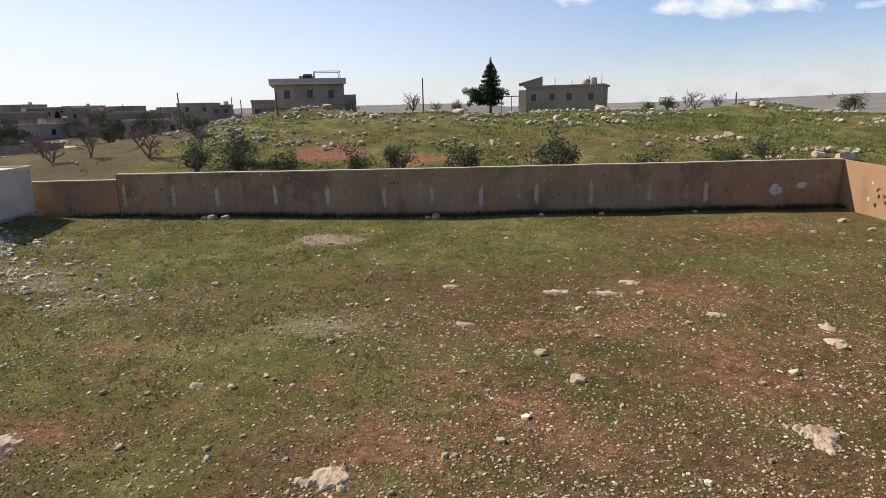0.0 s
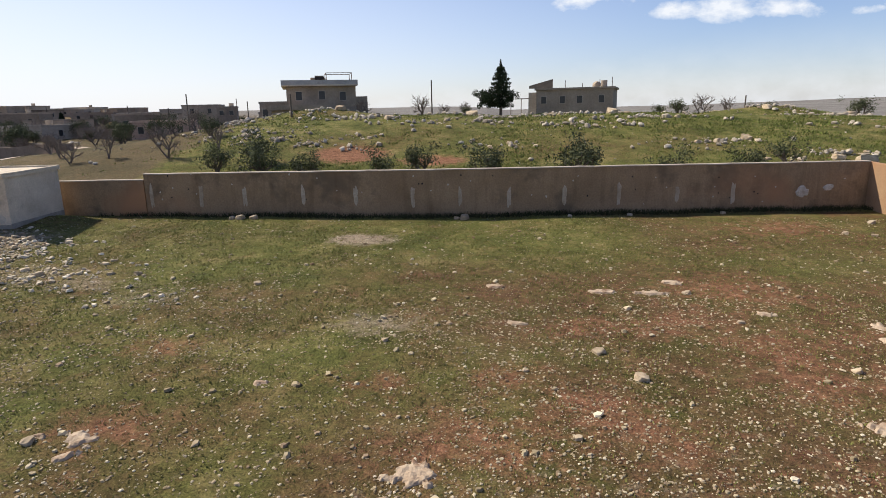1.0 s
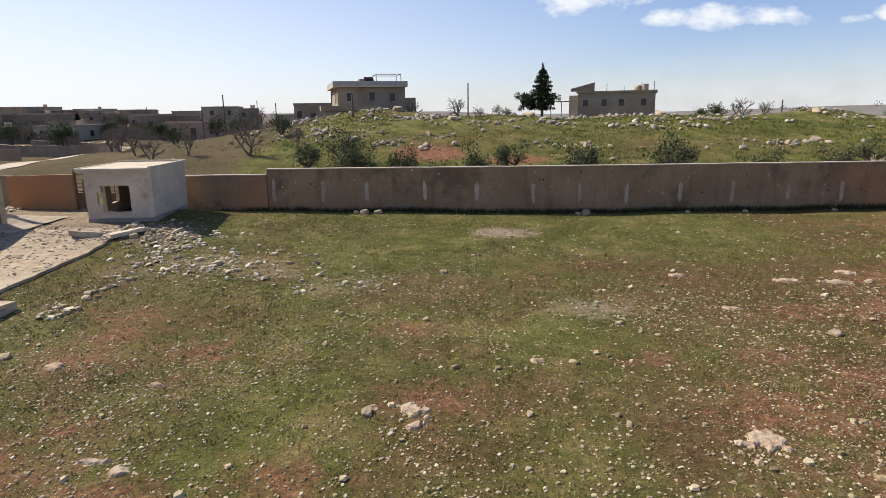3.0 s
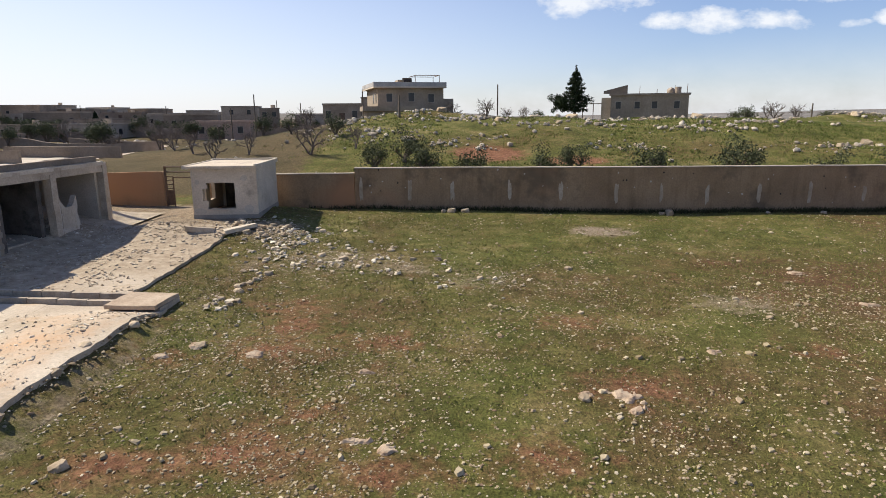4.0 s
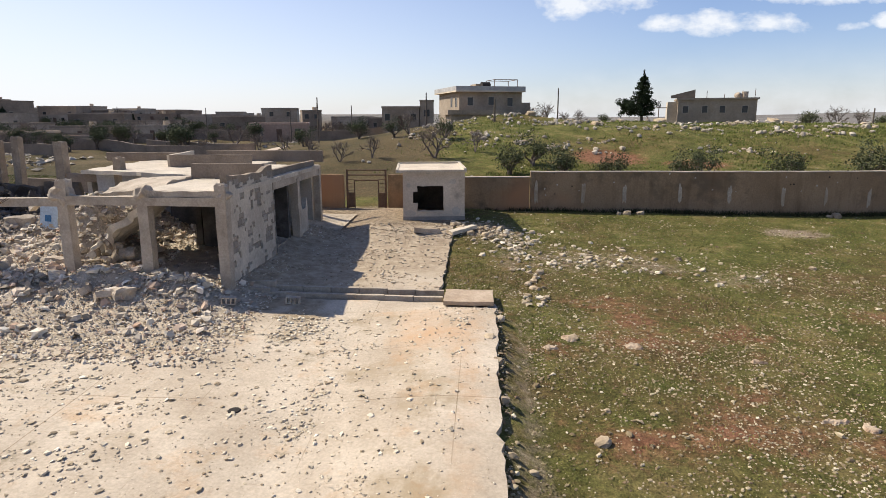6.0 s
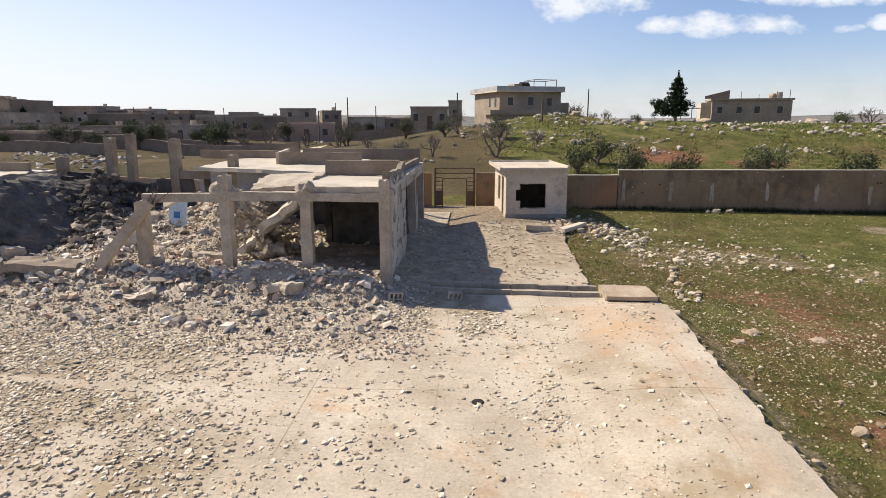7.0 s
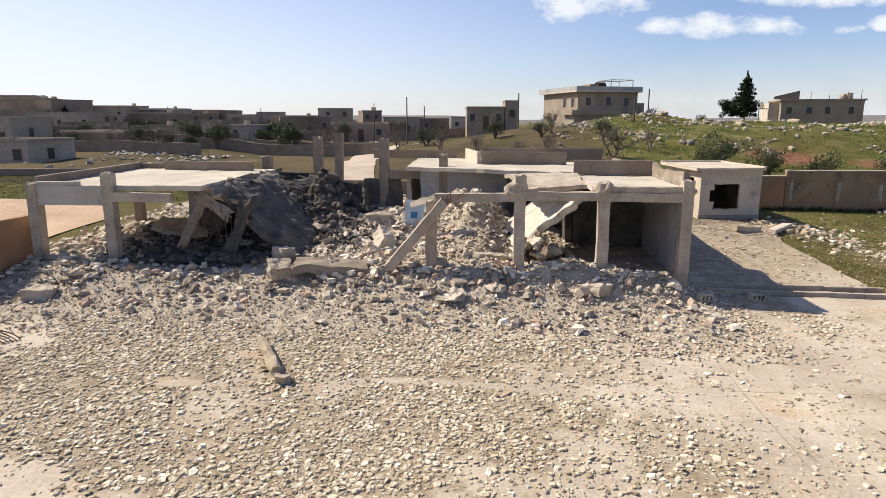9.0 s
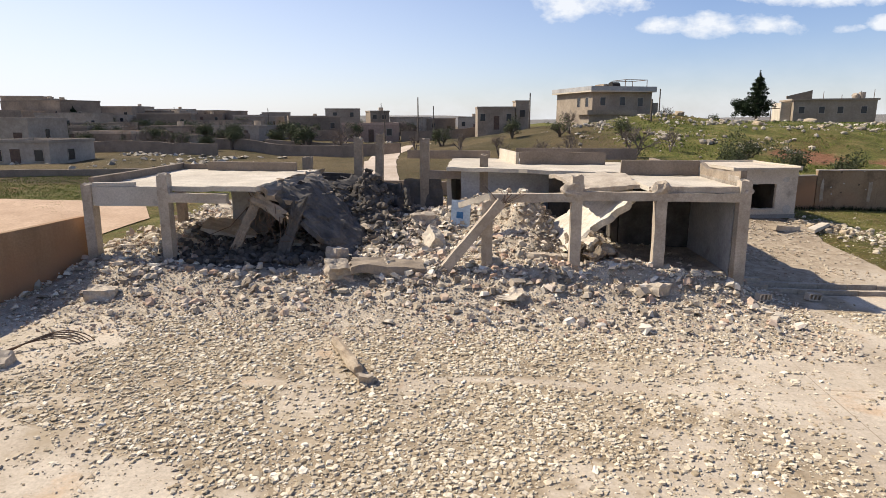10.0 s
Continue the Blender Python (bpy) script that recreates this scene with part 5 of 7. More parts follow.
tagged(stones("driveway_gravel", p4, sizes_for(len(p4), 0.025, 0.15, 3.5), M_TAN, 0.4, True, 0.25, 0.28), "small rubble strewn over the driveway", "gravel", kind="stuff")

pe = sow(4500, -17.6, -15.9, 3.0, 18.0, lambda x, y: math.exp(-((x + 16.75 - 0.5 * smooth(12 - y, 0, 10) - 0.2 * nz(y, 0, 0.8, 4.0)) / 0.30) ** 2) * (0.25 + 0.6 * smooth(nz(x, y, 0.9, 14.0), -0.3, 0.3)), 0.03)
tagged(stones("edge_rubble", pe, sizes_for(len(pe), 0.02, 0.16, 4.5), M_PEBBLE, 0.5, False, 0.3, 0.35), "crumbled concrete and dirt along the yard edge", "rubble", kind="stuff")

# ---- kerbs and covers on the yard ----
def kerb(x0, x1, y, h, d, name, label):
    o = thing(name, pose((x0 + x1) / 2, y, gz((x0 + x1) / 2, y)), label, "kerb")
    n = 7
    for i in range(n):
        a, b = x0 + (x1 - x0) * i / n, x0 + (x1 - x0) * (i + 1) / n - 0.015
        wpart("kerb_stone", worn(boxes((a, y - d / 2, gz((a + b) / 2, y) - 0.1, b, y + d / 2, gz((a + b) / 2, y) + h)), 2, 0.015, 4, a), M_CONC, o)


kerb(-24.2, -18.2, 18.78, 0.17, 0.14, "concrete_kerb", "low worn concrete kerb across the driveway")
kerb(-24.2, -18.2, 19.36, 0.18, 0.14, "concrete_kerb", "low worn concrete kerb across the driveway")
dp = thing("drain_pit", at(-17.45, 18.65), "raised concrete drain pit with a broken mouth", "drain pit")
g0 = gz(-17.45, 18.65)
wpart("cover", worn(boxes((-18.15, 18.05, g0 + 0.16, -16.75, 19.3, g0 + 0.27)), 4, 0.03, 2, 3.0), surface("rusty_concrete", (0.36, 0.27, 0.19), (0.50, 0.40, 0.30), 1.5, 14), dp, "rust-stained concrete cover")
wpart("wall", worn(boxes((-18.15, 18.25, g0 - 0.1, -18.0, 19.3, g0 + 0.155), (-16.9, 18.25, g0 - 0.1, -16.75, 19.3, g0 + 0.155), (-17.99, 19.15, g0 - 0.1, -16.91, 19.3, g0 + 0.155)), 1, 0.01, 3), M_CONC, dp)
# solid dark box in place of the shade inside the pit
wpart("mouth", boxes((-17.98, 18.4, g0 - 0.05, -16.92, 18.5, g0 + 0.15)), M_DARK, dp, "near-black infill standing for the shade in the broken opening")
mh = thing("manhole", at(-21.7, 12.1, 0.095), "small dark drain hole in the concrete", "drain")
bm = bmesh.new()
bmesh.ops.create_cone(bm, cap_ends=True, segments=14, radius1=0.13, radius2=0.11, depth=0.02)
part("hole", bm, M_DARK, mh)

# ---- guardhouse ----
GH = thing("guardhouse", pose(-20.62, 28.35, 0.72, 0, 0, 6.5), "small cream plastered guardhouse with a blown-out window", "guardhouse")
W, D, H = 2.72, 3.75, 2.30


M_CREAM = surface("cream_plaster", (0.49, 0.41, 0.315), (0.66, 0.57, 0.455), 0.9, 18, bump=0.3, stain=(0.33, 0.28, 0.225), stain_at=0.58)
M_CREAMD = surface("stained_plinth", (0.27, 0.235, 0.20), (0.40, 0.355, 0.30), 1.3, 16, bump=0.4)
part("front_wall", pierced(W, H, 0.15, [(0.62, 0.62, 1.78, 1.72), (0.44, 0.95, 0.62, 1.45)], 1.0, 0.05), M_CREAM, GH)
bm = pierced(D - 0.16, H, 0.15, [(0.55, 0.05, 1.15, 1.95), (1.65, 0.75, 2.35, 1.9)], 2.0, 0.03)
bmesh.ops.transform(bm, matrix=pose(0.15, 0.155, 0, 0, 0, 90), verts=bm.verts[:])
part("side_wall", bm, M_CREAM, GH)
bm = pierced(D - 0.16, H, 0.15, [], 3.0, 0.0)
bmesh.ops.transform(bm, matrix=pose(W, 0.155, 0, 0, 0, 90), verts=bm.verts[:])
part("side_wall", bm, M_CREAM, GH)
bm = pierced(W - 0.31, H, 0.15, [], 4.0, 0.0)
bmesh.ops.transform(bm, matrix=pose(0.155, D - 0.15, 0), verts=bm.verts[:])
part("back_wall", bm, M_CREAM, GH)
part("roof", worn(boxes((-0.3, -0.14, H + 0.003, W + 0.08, D + 0.06, H + 0.12)), 5, 0.012, 2, 5.0), M_CREAM, GH)
part("roof_rim", worn(boxes((-0.3, D - 0.06, H + 0.123, W + 0.08, D + 0.06, H + 0.20), (-0.3, -0.14, H + 0.123, -0.2, D - 0.065, H + 0.15), (W - 0.04, -0.14, H + 0.123, W + 0.08, D - 0.065, H + 0.18)), 2, 0.01, 2, 6.0), M_PALE, GH)
part("plinth", worn(boxes((-0.02, -0.02, -0.3, W + 0.02, -0.003, 0.36), (W + 0.003, -0.02, -0.3, W + 0.02, D, 0.4)), 4, 0.006, 3, 7.0), M_CREAMD, GH, "damp-stained grey plinth band")
part("sill", worn(boxes((0.6, -0.05, 0.56, 1.8, 0.1, 0.615)), 3, 0.015, 3, 8.0), M_PALE, GH)
# near-black floor and lining paint the room's shade behind the openings
part("floor", boxes((0.16, 0.16, 0.0, W - 0.16, D - 0.16, 0.05)), M_SOOT_SHADE, GH)
part("lining", boxes((0.3, D - 0.2, 0.06, W - 0.2, D - 0.16, H - 0.02), (W - 0.195, 0.2, 0.06, W - 0.16, D - 0.21, H - 0.02)), M_SOOT_SHADE, GH, "added near-black lining that stands for the room's shade")
for i, (x, z, w, h) in enumerate(((0.3, 0.5, 0.5, 0.3), (2.2, 1.9, 0.3, 0.25), (1.2, 2.3, 0.5, 0.12), (2.35, 0.6, 0.4, 0.35), (0.25, 1.75, 0.18, 0.2))):
    bm = bmesh.new()
    lay = [[bm.verts.new((x + math.cos(a) * w / 2 * (1 + 0.4 * nz(a, i, 1.3, 3.0)), d, z + math.sin(a) * h / 2 * (1 + 0.4 * nz(a, i, 1.7, 6.0)))) for a in np.arange(0, 6.2, 0.45)] for d in (-0.012, 0.01)]
    bm.faces.new(lay[0])
    for p, q, u, v in zip(lay[0], lay[0][1:] + lay[0][:1], lay[1], lay[1][1:] + lay[1][:1]):
        bm.faces.new((p, q, v, u))
    part("plaster_scar", bm, M_PLASTER, GH, "patch of lost plaster")
bs_ = thing("broken_slab", pose(-17.9, 26.6, gz(-17.9, 26.6) + 0.05, 0, -7, 38), "white broken concrete strip lying by the guardhouse", "slab")
part("body", worn(boxes((-0.62, -0.17, 0, 0.62, 0.17, 0.14)), 3, 0.04, 2, 2.0), M_PALE, bs_)
bs2 = thing("broken_slab", pose(-19.4, 26.3, gz(-19.4, 26.3) + 0.05, 0, 5, 12), "broken brown concrete lump lying by the guardhouse", "slab")
part("body", worn(boxes((-0.55, -0.22, 0, 0.55, 0.22, 0.2)), 3, 0.09, 2, 5.0), M_CONC, bs2)

# ---- yard gate ----
GT = thing("yard_gate", at(-23.1, 32.75), "open rusty steel gate frame with lattice sides", "gate")
gb = gz(-23.1, 32.75)


def bars(lst, name, material=None, r=0.03, label=""):
    bm = bmesh.new()
    for p, q in lst:
        stick(bm, (p[0], 32.75, gb + p[1]), (q[0], 32.75, gb + q[1]), r, r, 5)
    wpart(name, bm, material or M_METAL, GT, label)


for x in (-24.1, -22.1):
    bars([((x, -0.1), (x, 2.0))], "post", None, 0.06)
for x in (-23.72, -22.48):
    bars([((x, 0.0), (x, 1.45))], "jamb", None, 0.035)
bars([((-24.1, 1.97), (-22.1, 1.97)), ((-24.1, 1.72), (-22.1, 1.72)), ((-23.72, 1.45), (-22.48, 1.45))], "top_rail", None, 0.035)
for a, b in ((-24.1, -23.72), (-22.48, -22.1)):
    bars([((a, h), (b, h)) for h in (0.9, 1.1, 1.3, 1.5)], "lattice", None, 0.018)
    wpart("panel", boxes((a + 0.03, 32.735, gb + 0.05, b - 0.03, 32.765, gb + 0.82)), M_METAL, GT, "solid rusty sheet panel")
gp = thing("gate_pier", at(-21.9, 32.8), "short brown rendered wall between gate and guardhouse", "wall")
wpart("body", worn(boxes((-21.98, 32.72, gb - 0.3, -20.62, 32.92, gb + 1.75)), 4, 0.012, 2, 1.0), M_WALLO, gp)

# ---- stones on the field ----
def rock_mesh(i):
    bm = bmesh.new()
    bmesh.ops.create_icosphere(bm, subdivisions=2, radius=0.5)
    for v in bm.verts:
        n = noise.noise_vector(v.co * 2.2 + Vector((i * 5.1, i * 2.3, 0)))
        v.co += n * 0.28
        v.co.x = max(-0.42, min(0.42, v.co.x))
        v.co.z = max(-0.3, min(0.34 + 0.1 * n.x, v.co.z))
        v.co.y = max(-0.42, min(0.44, v.co.y))
    me = bpy.data.meshes.new("rock")
    bm.to_mesh(me)
    bm.free()
    me.materials.append(M_ROCK)
    return me


ROCKS = [rock_mesh(i) for i in range(9)]


def rock(x, y, s, label, group="", flat=0.8, i=None, z=None):
    k = int(rng.integers(0, 9)) if i is None else i
    ob = new("rock", ROCKS[k])
    ob.matrix_world = Matrix.Translation((x, y, (gz(x, y) if z is None else z) + 0.12 * s * flat)) @ pose(0, 0, 0, rng.normal(0, 8), rng.normal(0, 8), rng.uniform(0, 360)) @ Matrix.Diagonal((s, s * rng.uniform(0.7, 1.0), s * flat, 1))
    return tagged(ob, label, "rock", group)


FIELD = "pale limestone rock lying in the grass"
for x, y, s in ((4.36, 19.1, 0.42), (5.05, 17.8, 0.46), (-8.4, 22.1, 0.3), (-13.2, 23.9, 0.5), (-0.75, 19.4, 0.26), (-5.5, 23.4, 0.34), (-6.3, 14.6, 0.34), (-14.8, 16.4, 0.36),
                (5.6, 22.0, 0.3), (7.6, 23.4, 0.34), (2.6, 18.0, 0.2), (8.3, 21.1, 0.28), (-11.7, 25.2, 0.34), (9.7, 18.4, 0.3), (11.4, 19.8, 0.36), (12.4, 18.6, 0.24), (3.4, 15.4, 0.24), (-4.6, 25.6, 0.22), (0.6, 25.0, 0.2), (14.0, 25.8, 0.24),
                (-9.9, 24.2, 0.38), (-14.1, 24.4, 0.42), (-12.2, 23.2, 0.3), (16.2, 31.2, 0.4), (17.1, 30.8, 0.36), (18.2, 33.0, 0.5), (18.6, 31.5, 0.42), (-15.4, 21.0, 0.3), (-15.5, 20.3, 0.34), (-15.7, 19.6, 0.3), (-15.5, 22.0, 0.26), (-14.9, 11.7, 0.4)):
    rock(x, y, 0.82 * s, FIELD, "rocks on the field", 0.65)
for x, s in ((0.55, 0.62), (0.2, 0.3), (-9.25, 0.45), (-9.9, 0.5), (-10.3, 0.36), (8.2, 0.3), (12.6, 0.3), (5.4, 0.24)):
    rock(x, wall_y(x) - 0.75, s, "grey rock at the foot of the yard wall", "rocks along the wall", 0.85)
for i in range(14):
    y = rng.uniform(19, 24.5)
    rock(-15.55 + rng.normal(0, 0.22), y, rng.uniform(0.14, 0.3), "grey rock in the row along the driveway edge", "row of rocks by the driveway")
for x, y in ((-16.9, 15.4), (-16.7, 14.2), (-16.6, 12.6), (-16.2, 10.7), (-15.6, 8.6), (-16.6, 16.8)):
    rock(x, y, rng.uniform(0.22, 0.4), "loose stone at the broken edge of the yard", "stones at the yard edge")
for i in range(30):
    x = rng.normal(-17.0, 1.1)
    rock(x, rng.uniform(26.2, 28.2), rng.uniform(0.16, 0.4), "grey stone of the low heap beside the guardhouse", "stone heap by the guardhouse")

def scatter_keep(x, y):
    if x < -18.25 and y < 27.1:
        return 0
    k = math.exp(-(((x + 16.4) / 1.9) ** 2 + ((y - 26.6) / 1.5) ** 2)) + 0.6 * math.exp(-(((x + 13.2) / 2.8) ** 2 + ((y - 23.9) / 1.5) ** 2)) + 0.35 * math.exp(-(((x + 8.4) / 1.4) ** 2 + ((y - 22.0) / 0.9) ** 2))
    return min(1, k + 0.6 * math.exp(-((x + 15.7) / 0.35) ** 2) * smooth(y, 18, 19) * (1 - smooth(y, 25, 26))) * smooth(nz(x, y, 1.1, 71.0), -0.45, 0.3)


pg = sow(9000, -18.6, -6.0, 18.5, 29.0, scatter_keep)
tagged(stones("stone_scatter", pg, sizes_for(len(pg), 0.05, 0.27, 3.2), M_GRAVEL, 0.5, False, 0.2, 0.25, "flat", 0.42), "pale broken stones strewn before the guardhouse", "stones", kind="stuff")

# pale bedrock showing through the soil
M_BED = surface("pale_bedrock", (0.40, 0.29, 0.195), (0.57, 0.455, 0.335), 3.5, 16, bump=0.9, stain=(0.25, 0.15, 0.09), stain_at=0.52, depth=0.04)
PATCHES = [(0.5, 14.1, 0.62, 0.46), (-5.4, 14.9, 0.42, 0.34), (-5.4, 14.25, 0.26, 0.18), (9.1, 16.0, 0.45, 0.5), (2.0, 23.7, 0.42, 0.2), (5.1, 23.3, 0.36, 0.18), (6.6, 23.3, 0.6, 0.17), (7.3, 24.4, 0.5, 0.22), (2.5, 20.7, 0.36, 0.2), (11.4, 20.1, 0.28, 0.3), (-3.0, 17.1, 0.28, 0.2),
           (9.2, 21.7, 0.36, 0.18), (-10.5, 12.8, 0.42, 0.17), (-9.8, 12.6, 0.3, 0.15), (-6.2, 14.8, 0.28, 0.16), (-14.9, 16.4, 0.2, 0.18), (-15.4, 15.8, 0.26, 0.14), (-13.3, 16.0, 0.26, 0.26), (-10.7, 15.4, 0.26, 0.16), (11.7, 21.1, 0.26, 0.36)]


def patch_keep(x, y):
    return max(math.exp(-(((x - a) / c) ** 2 + ((y - b) / d) ** 2) ** 2) for a, b, c, d in PATCHES)


def bedrock(a, b, c, d, seed):
    """A low broken hump that comes out of the soil along its own uneven line."""
    us, vs = np.arange(a - 1.7 * c, a + 1.7 * c, 0.05), np.arange(b - 1.9 * d, b + 1.9 * d, 0.05)
    top = 0.02 if c > 1.3 else 0.055
    vv = []
    for y in vs:
        for x in us:
            k = math.exp(-((x - a) / c) ** 2 - ((y - b) / d) ** 2) + 0.55 * nz(x, y, 1.9, seed) + 0.45 * nz(x, y, 5.5, seed) + 0.2 * nz(x, y, 13.0, seed)
            vv.append((x, y, gz(x, y) - 0.06 + (0.055 + top) * smooth(k, 0.42, 0.80) + 0.03 * nz(x, y, 9.0, seed)))
    w = len(us)
    me = raw("bedrock", vv, [(j * w + i, j * w + i + 1, (j + 1) * w + i + 1, (j + 1) * w + i) for j in range(len(vs) - 1) for i in range(w - 1)], M_BED)
    tagged(new("bedrock", me), "flat pale bedrock showing through the field", "rock", "bedrock in the field")


for i, (a, b, c, d) in enumerate(PATCHES):
    bedrock(a, b, c, d, 3.0 + i * 2.7)


p5 = sow(60000, -16, 18, 8, 32, lambda x, y: 0.5 * patch_keep(x, y) if patch_keep(x, y) > 0.05 else 0)
M_PALEST = island_surface("pale_chippings", [(0.42, 0.35, 0.25), (0.54, 0.46, 0.345), (0.64, 0.56, 0.44), (0.36, 0.28, 0.19)])
tagged(stones("pale_patches", p5, sizes_for(len(p5), 0.02, 0.10, 2.5), M_PALEST, 0.35, False, 0.25, 0.2, True), "pale stone chippings about the bare bedrock", "stones", kind="stuff")


def pebble_keep(x, y):
    if x < PAVE_X + 0.3 and y < 19.4 or (x < -18.2 and y < 27.2) or y > wall_y(x) - 0.15:
        return 0
    n = nz(x, y, 0.22, 12.0) + 0.55 * nz(x, y, 0.9, 4.0)
    return smooth(y + 1.5 * nz(x, y, 0.3, 2.0), 1.5, 7.5) * min(1, (0.22 + 0.6 * smooth(n, -0.3, 0.5) + 0.4 * grit_at(x, y)) * (1.2 - 0.8 * smooth(y, 14, 28)) + 0.4 * grit_at(x, y)) * (1 - 0.75 * thick_at(x, y))


p6 = sow(190000, -18.3, 22, 6.0, 34, pebble_keep, 0.0, None, 0.16)
tagged(stones("field_pebbles", p6, sizes_for(len(p6), 0.022, 0.085, 2.8), M_PEBBLE, 0.42, False, 0.2, 0.16, "flat", 0.28), "small pale stones scattered through the grass", "stones", kind="stuff")

pm = sow(13000, -16, 21, 11.0, 32.5, lambda x, y: 0 if patch_keep(x, y) > 0.3 else 0.04 + 0.4 * smooth(nz(x, y, 0.45, 61.0) + 0.6 * nz(x, y, 1.6, 62.0), 0.0, 0.55) + 0.3 * grit_at(x, y))
tagged(stones("field_stones", pm, sizes_for(len(pm), 0.06, 0.19, 4.0), M_PEBBLE, 0.5, False, 0.2, 0.2, "flat", 0.34), "fist-sized pale stones scattered over the field", "stones", kind="stuff")

# ---- grass ----
def tufts(name, pts, h0, h1, material, blades=4, spread=0.06, wide=0.012):
    n = len(pts) * blades
    c = np.repeat(np.asarray(pts), blades, axis=0)
    c[:, :2] += rng.normal(0, spread, (n, 2))
    h, a = rng.uniform(h0, h1, n), rng.uniform(0, math.tau, n)
    s = np.stack([np.cos(a), np.sin(a), np.zeros(n)], -1) * (wide * rng.uniform(0.6, 1.6, n))[:, None]
    tip = np.stack([rng.normal(0, 0.45, n) * h, rng.normal(0, 0.45, n) * h, h], -1)
    v = np.stack([c - s, c + s, c + tip], 1).reshape(-1, 3)
    me = bpy.data.meshes.new(name)
    me.vertices.add(n * 3)
    me.vertices.foreach_set("co", v.reshape(-1))
    me.loops.add(n * 3)
    me.loops.foreach_set("vertex_index", np.arange(n * 3, dtype=np.int32))
    me.polygons.add(n)
    me.polygons.foreach_set("loop_start", np.arange(0, n * 3, 3, dtype=np.int32))
    me.update(calc_edges=True)
    me.materials.append(material)
    return new(name, me)


M_GRASS = island_surface("grass_blades", [(0.105, 0.115, 0.032), (0.155, 0.168, 0.044), (0.21, 0.212, 0.062), (0.29, 0.240, 0.10), (0.135, 0.146, 0.040)])


def grass_keep(x, y):
    if x < PAVE_X + 0.4 and y < 19.4 or (x < -18.2 and y < 28) or y > wall_y(x) - 0.2 or patch_keep(x, y) > 0.3:
        return 0
    n = nz(x, y, 0.35, 20.0) + 0.6 * nz(x, y, 1.3, 21.0)
    return max(0, 0.25 + 0.7 * smooth(n, -0.4, 0.35)) * (1 - 0.85 * soil_at(x, y)) * (1 - 0.75 * grit_at(x, y)) * (0.45 + 0.55 * smooth(y, 10, 24))


p7 = sow(75000, -18.3, 24, 0.5, 34, grass_keep, 0.0, None, 0.16)
tagged(tufts("grass", p7, 0.02, 0.065, M_GRASS, 5, 0.08, 0.012), "short green grass of the field", "grass", kind="stuff")
# weeds coloured near-black to carry the shadow strip at the wall's foot
M_WEED = island_surface("shade_dark_weeds", [(0.03, 0.032, 0.014), (0.055, 0.055, 0.022), (0.085, 0.075, 0.035)])
p8 = sow(30000, -17, 20, 33, 36.7, lambda x, y: (0.45 + 0.5 * nz(x, 0, 0.7, 3.0)) if wall_y(x) - 0.55 < y < wall_y(x) - 0.03 else 0)
tagged(tufts("weeds", p8, 0.08, 0.28, M_WEED, 5, 0.06, 0.014), "weeds along the foot of the wall, darkened for its shadow strip", "grass", kind="stuff")

# ---- hillside rocks ----
HILL = "pale limestone outcrop on the green hillside"
CL = [(-15.0, 64.5, 3.6, 1.5, 46), (-10.5, 60.0, 4.5, 2.0, 34), (-20.5, 60.5, 3.5, 2.2, 34), (-8.2, 52.0, 1.3, 0.7, 9), (-2.0, 57.5, 5.0, 2.0, 26), (3.5, 62.5, 5.5, 1.6, 34), (9.0, 56.0, 5.0, 1.2, 24), (15.0, 58.5, 4.5, 0.9, 30), (17.0, 51.0, 4.0, 0.8, 18), (2.5, 50.5, 4.0, 1.0, 14),
      (28.0, 68.0, 3.2, 1.6, 46), (31.0, 63.0, 4.0, 1.8, 30), (33.0, 56.0, 4.5, 2.0, 30), (24.0, 47.0, 2.2, 1.2, 12), (20.2, 45.5, 1.2, 0.6, 8), (-13.0, 50.0, 3.5, 1.8, 18), (-18.5, 53.0, 4.0, 2.2, 22), (12.0, 66.0, 6.0, 1.5, 26), (-4.0, 68.0, 4.0, 1.5, 18)]
k = 0
for cx, cy, sx, sy, n in CL:
    for i in range(n):
        x, y = cx + rng.normal(0, sx * 0.55), cy + rng.normal(0, sy * 0.55)
        if y < 40:
            continue
        s = min(1.0, 0.2 + rng.exponential(0.17))
        if k % 2 == 0:
            rock(x, y, s, HILL, "outcrops on the hillside", rng.uniform(0.45, 0.8))
        k += 1
for x, y, s in ((24.5, 45.0, 1.9), (23.2, 45.6, 1.2), (14.2, 71.5, 2.4), (15.6, 71.8, 1.6), (25.2, 74.0, 2.0), (26.6, 74.4, 1.7), (28.4, 69.2, 1.6), (30.0, 69.8, 1.4), (34.5, 66, 1.6), (-0.2, 63.5, 1.9), (-12.6, 63.4, 1.6)):
    rock(x, y, 0.75 * s, "large grey boulder on the hill", "boulders on the hill", 0.7)


M_HSTONE = island_surface("hill_stone", [(0.24, 0.205, 0.16), (0.38, 0.33, 0.26), (0.58, 0.515, 0.42), (0.30, 0.255, 0.20), (0.46, 0.395, 0.31)])


def hill_keep(x, y):
    k = max(math.exp(-((x - a) / (c * 0.9)) ** 2 - ((y - b) / (d * 0.9)) ** 2) for a, b, c, d, _ in CL)
    return 0.85 * k * smooth(nz(x, y, 0.5, 33.0), -0.3, 0.35) + 0.07 * smooth(nz(x, y, 0.25, 30.0) + 0.4 * nz(x, y, 0.9, 31.0), 0.1, 0.5) * smooth(x, -30, -18)


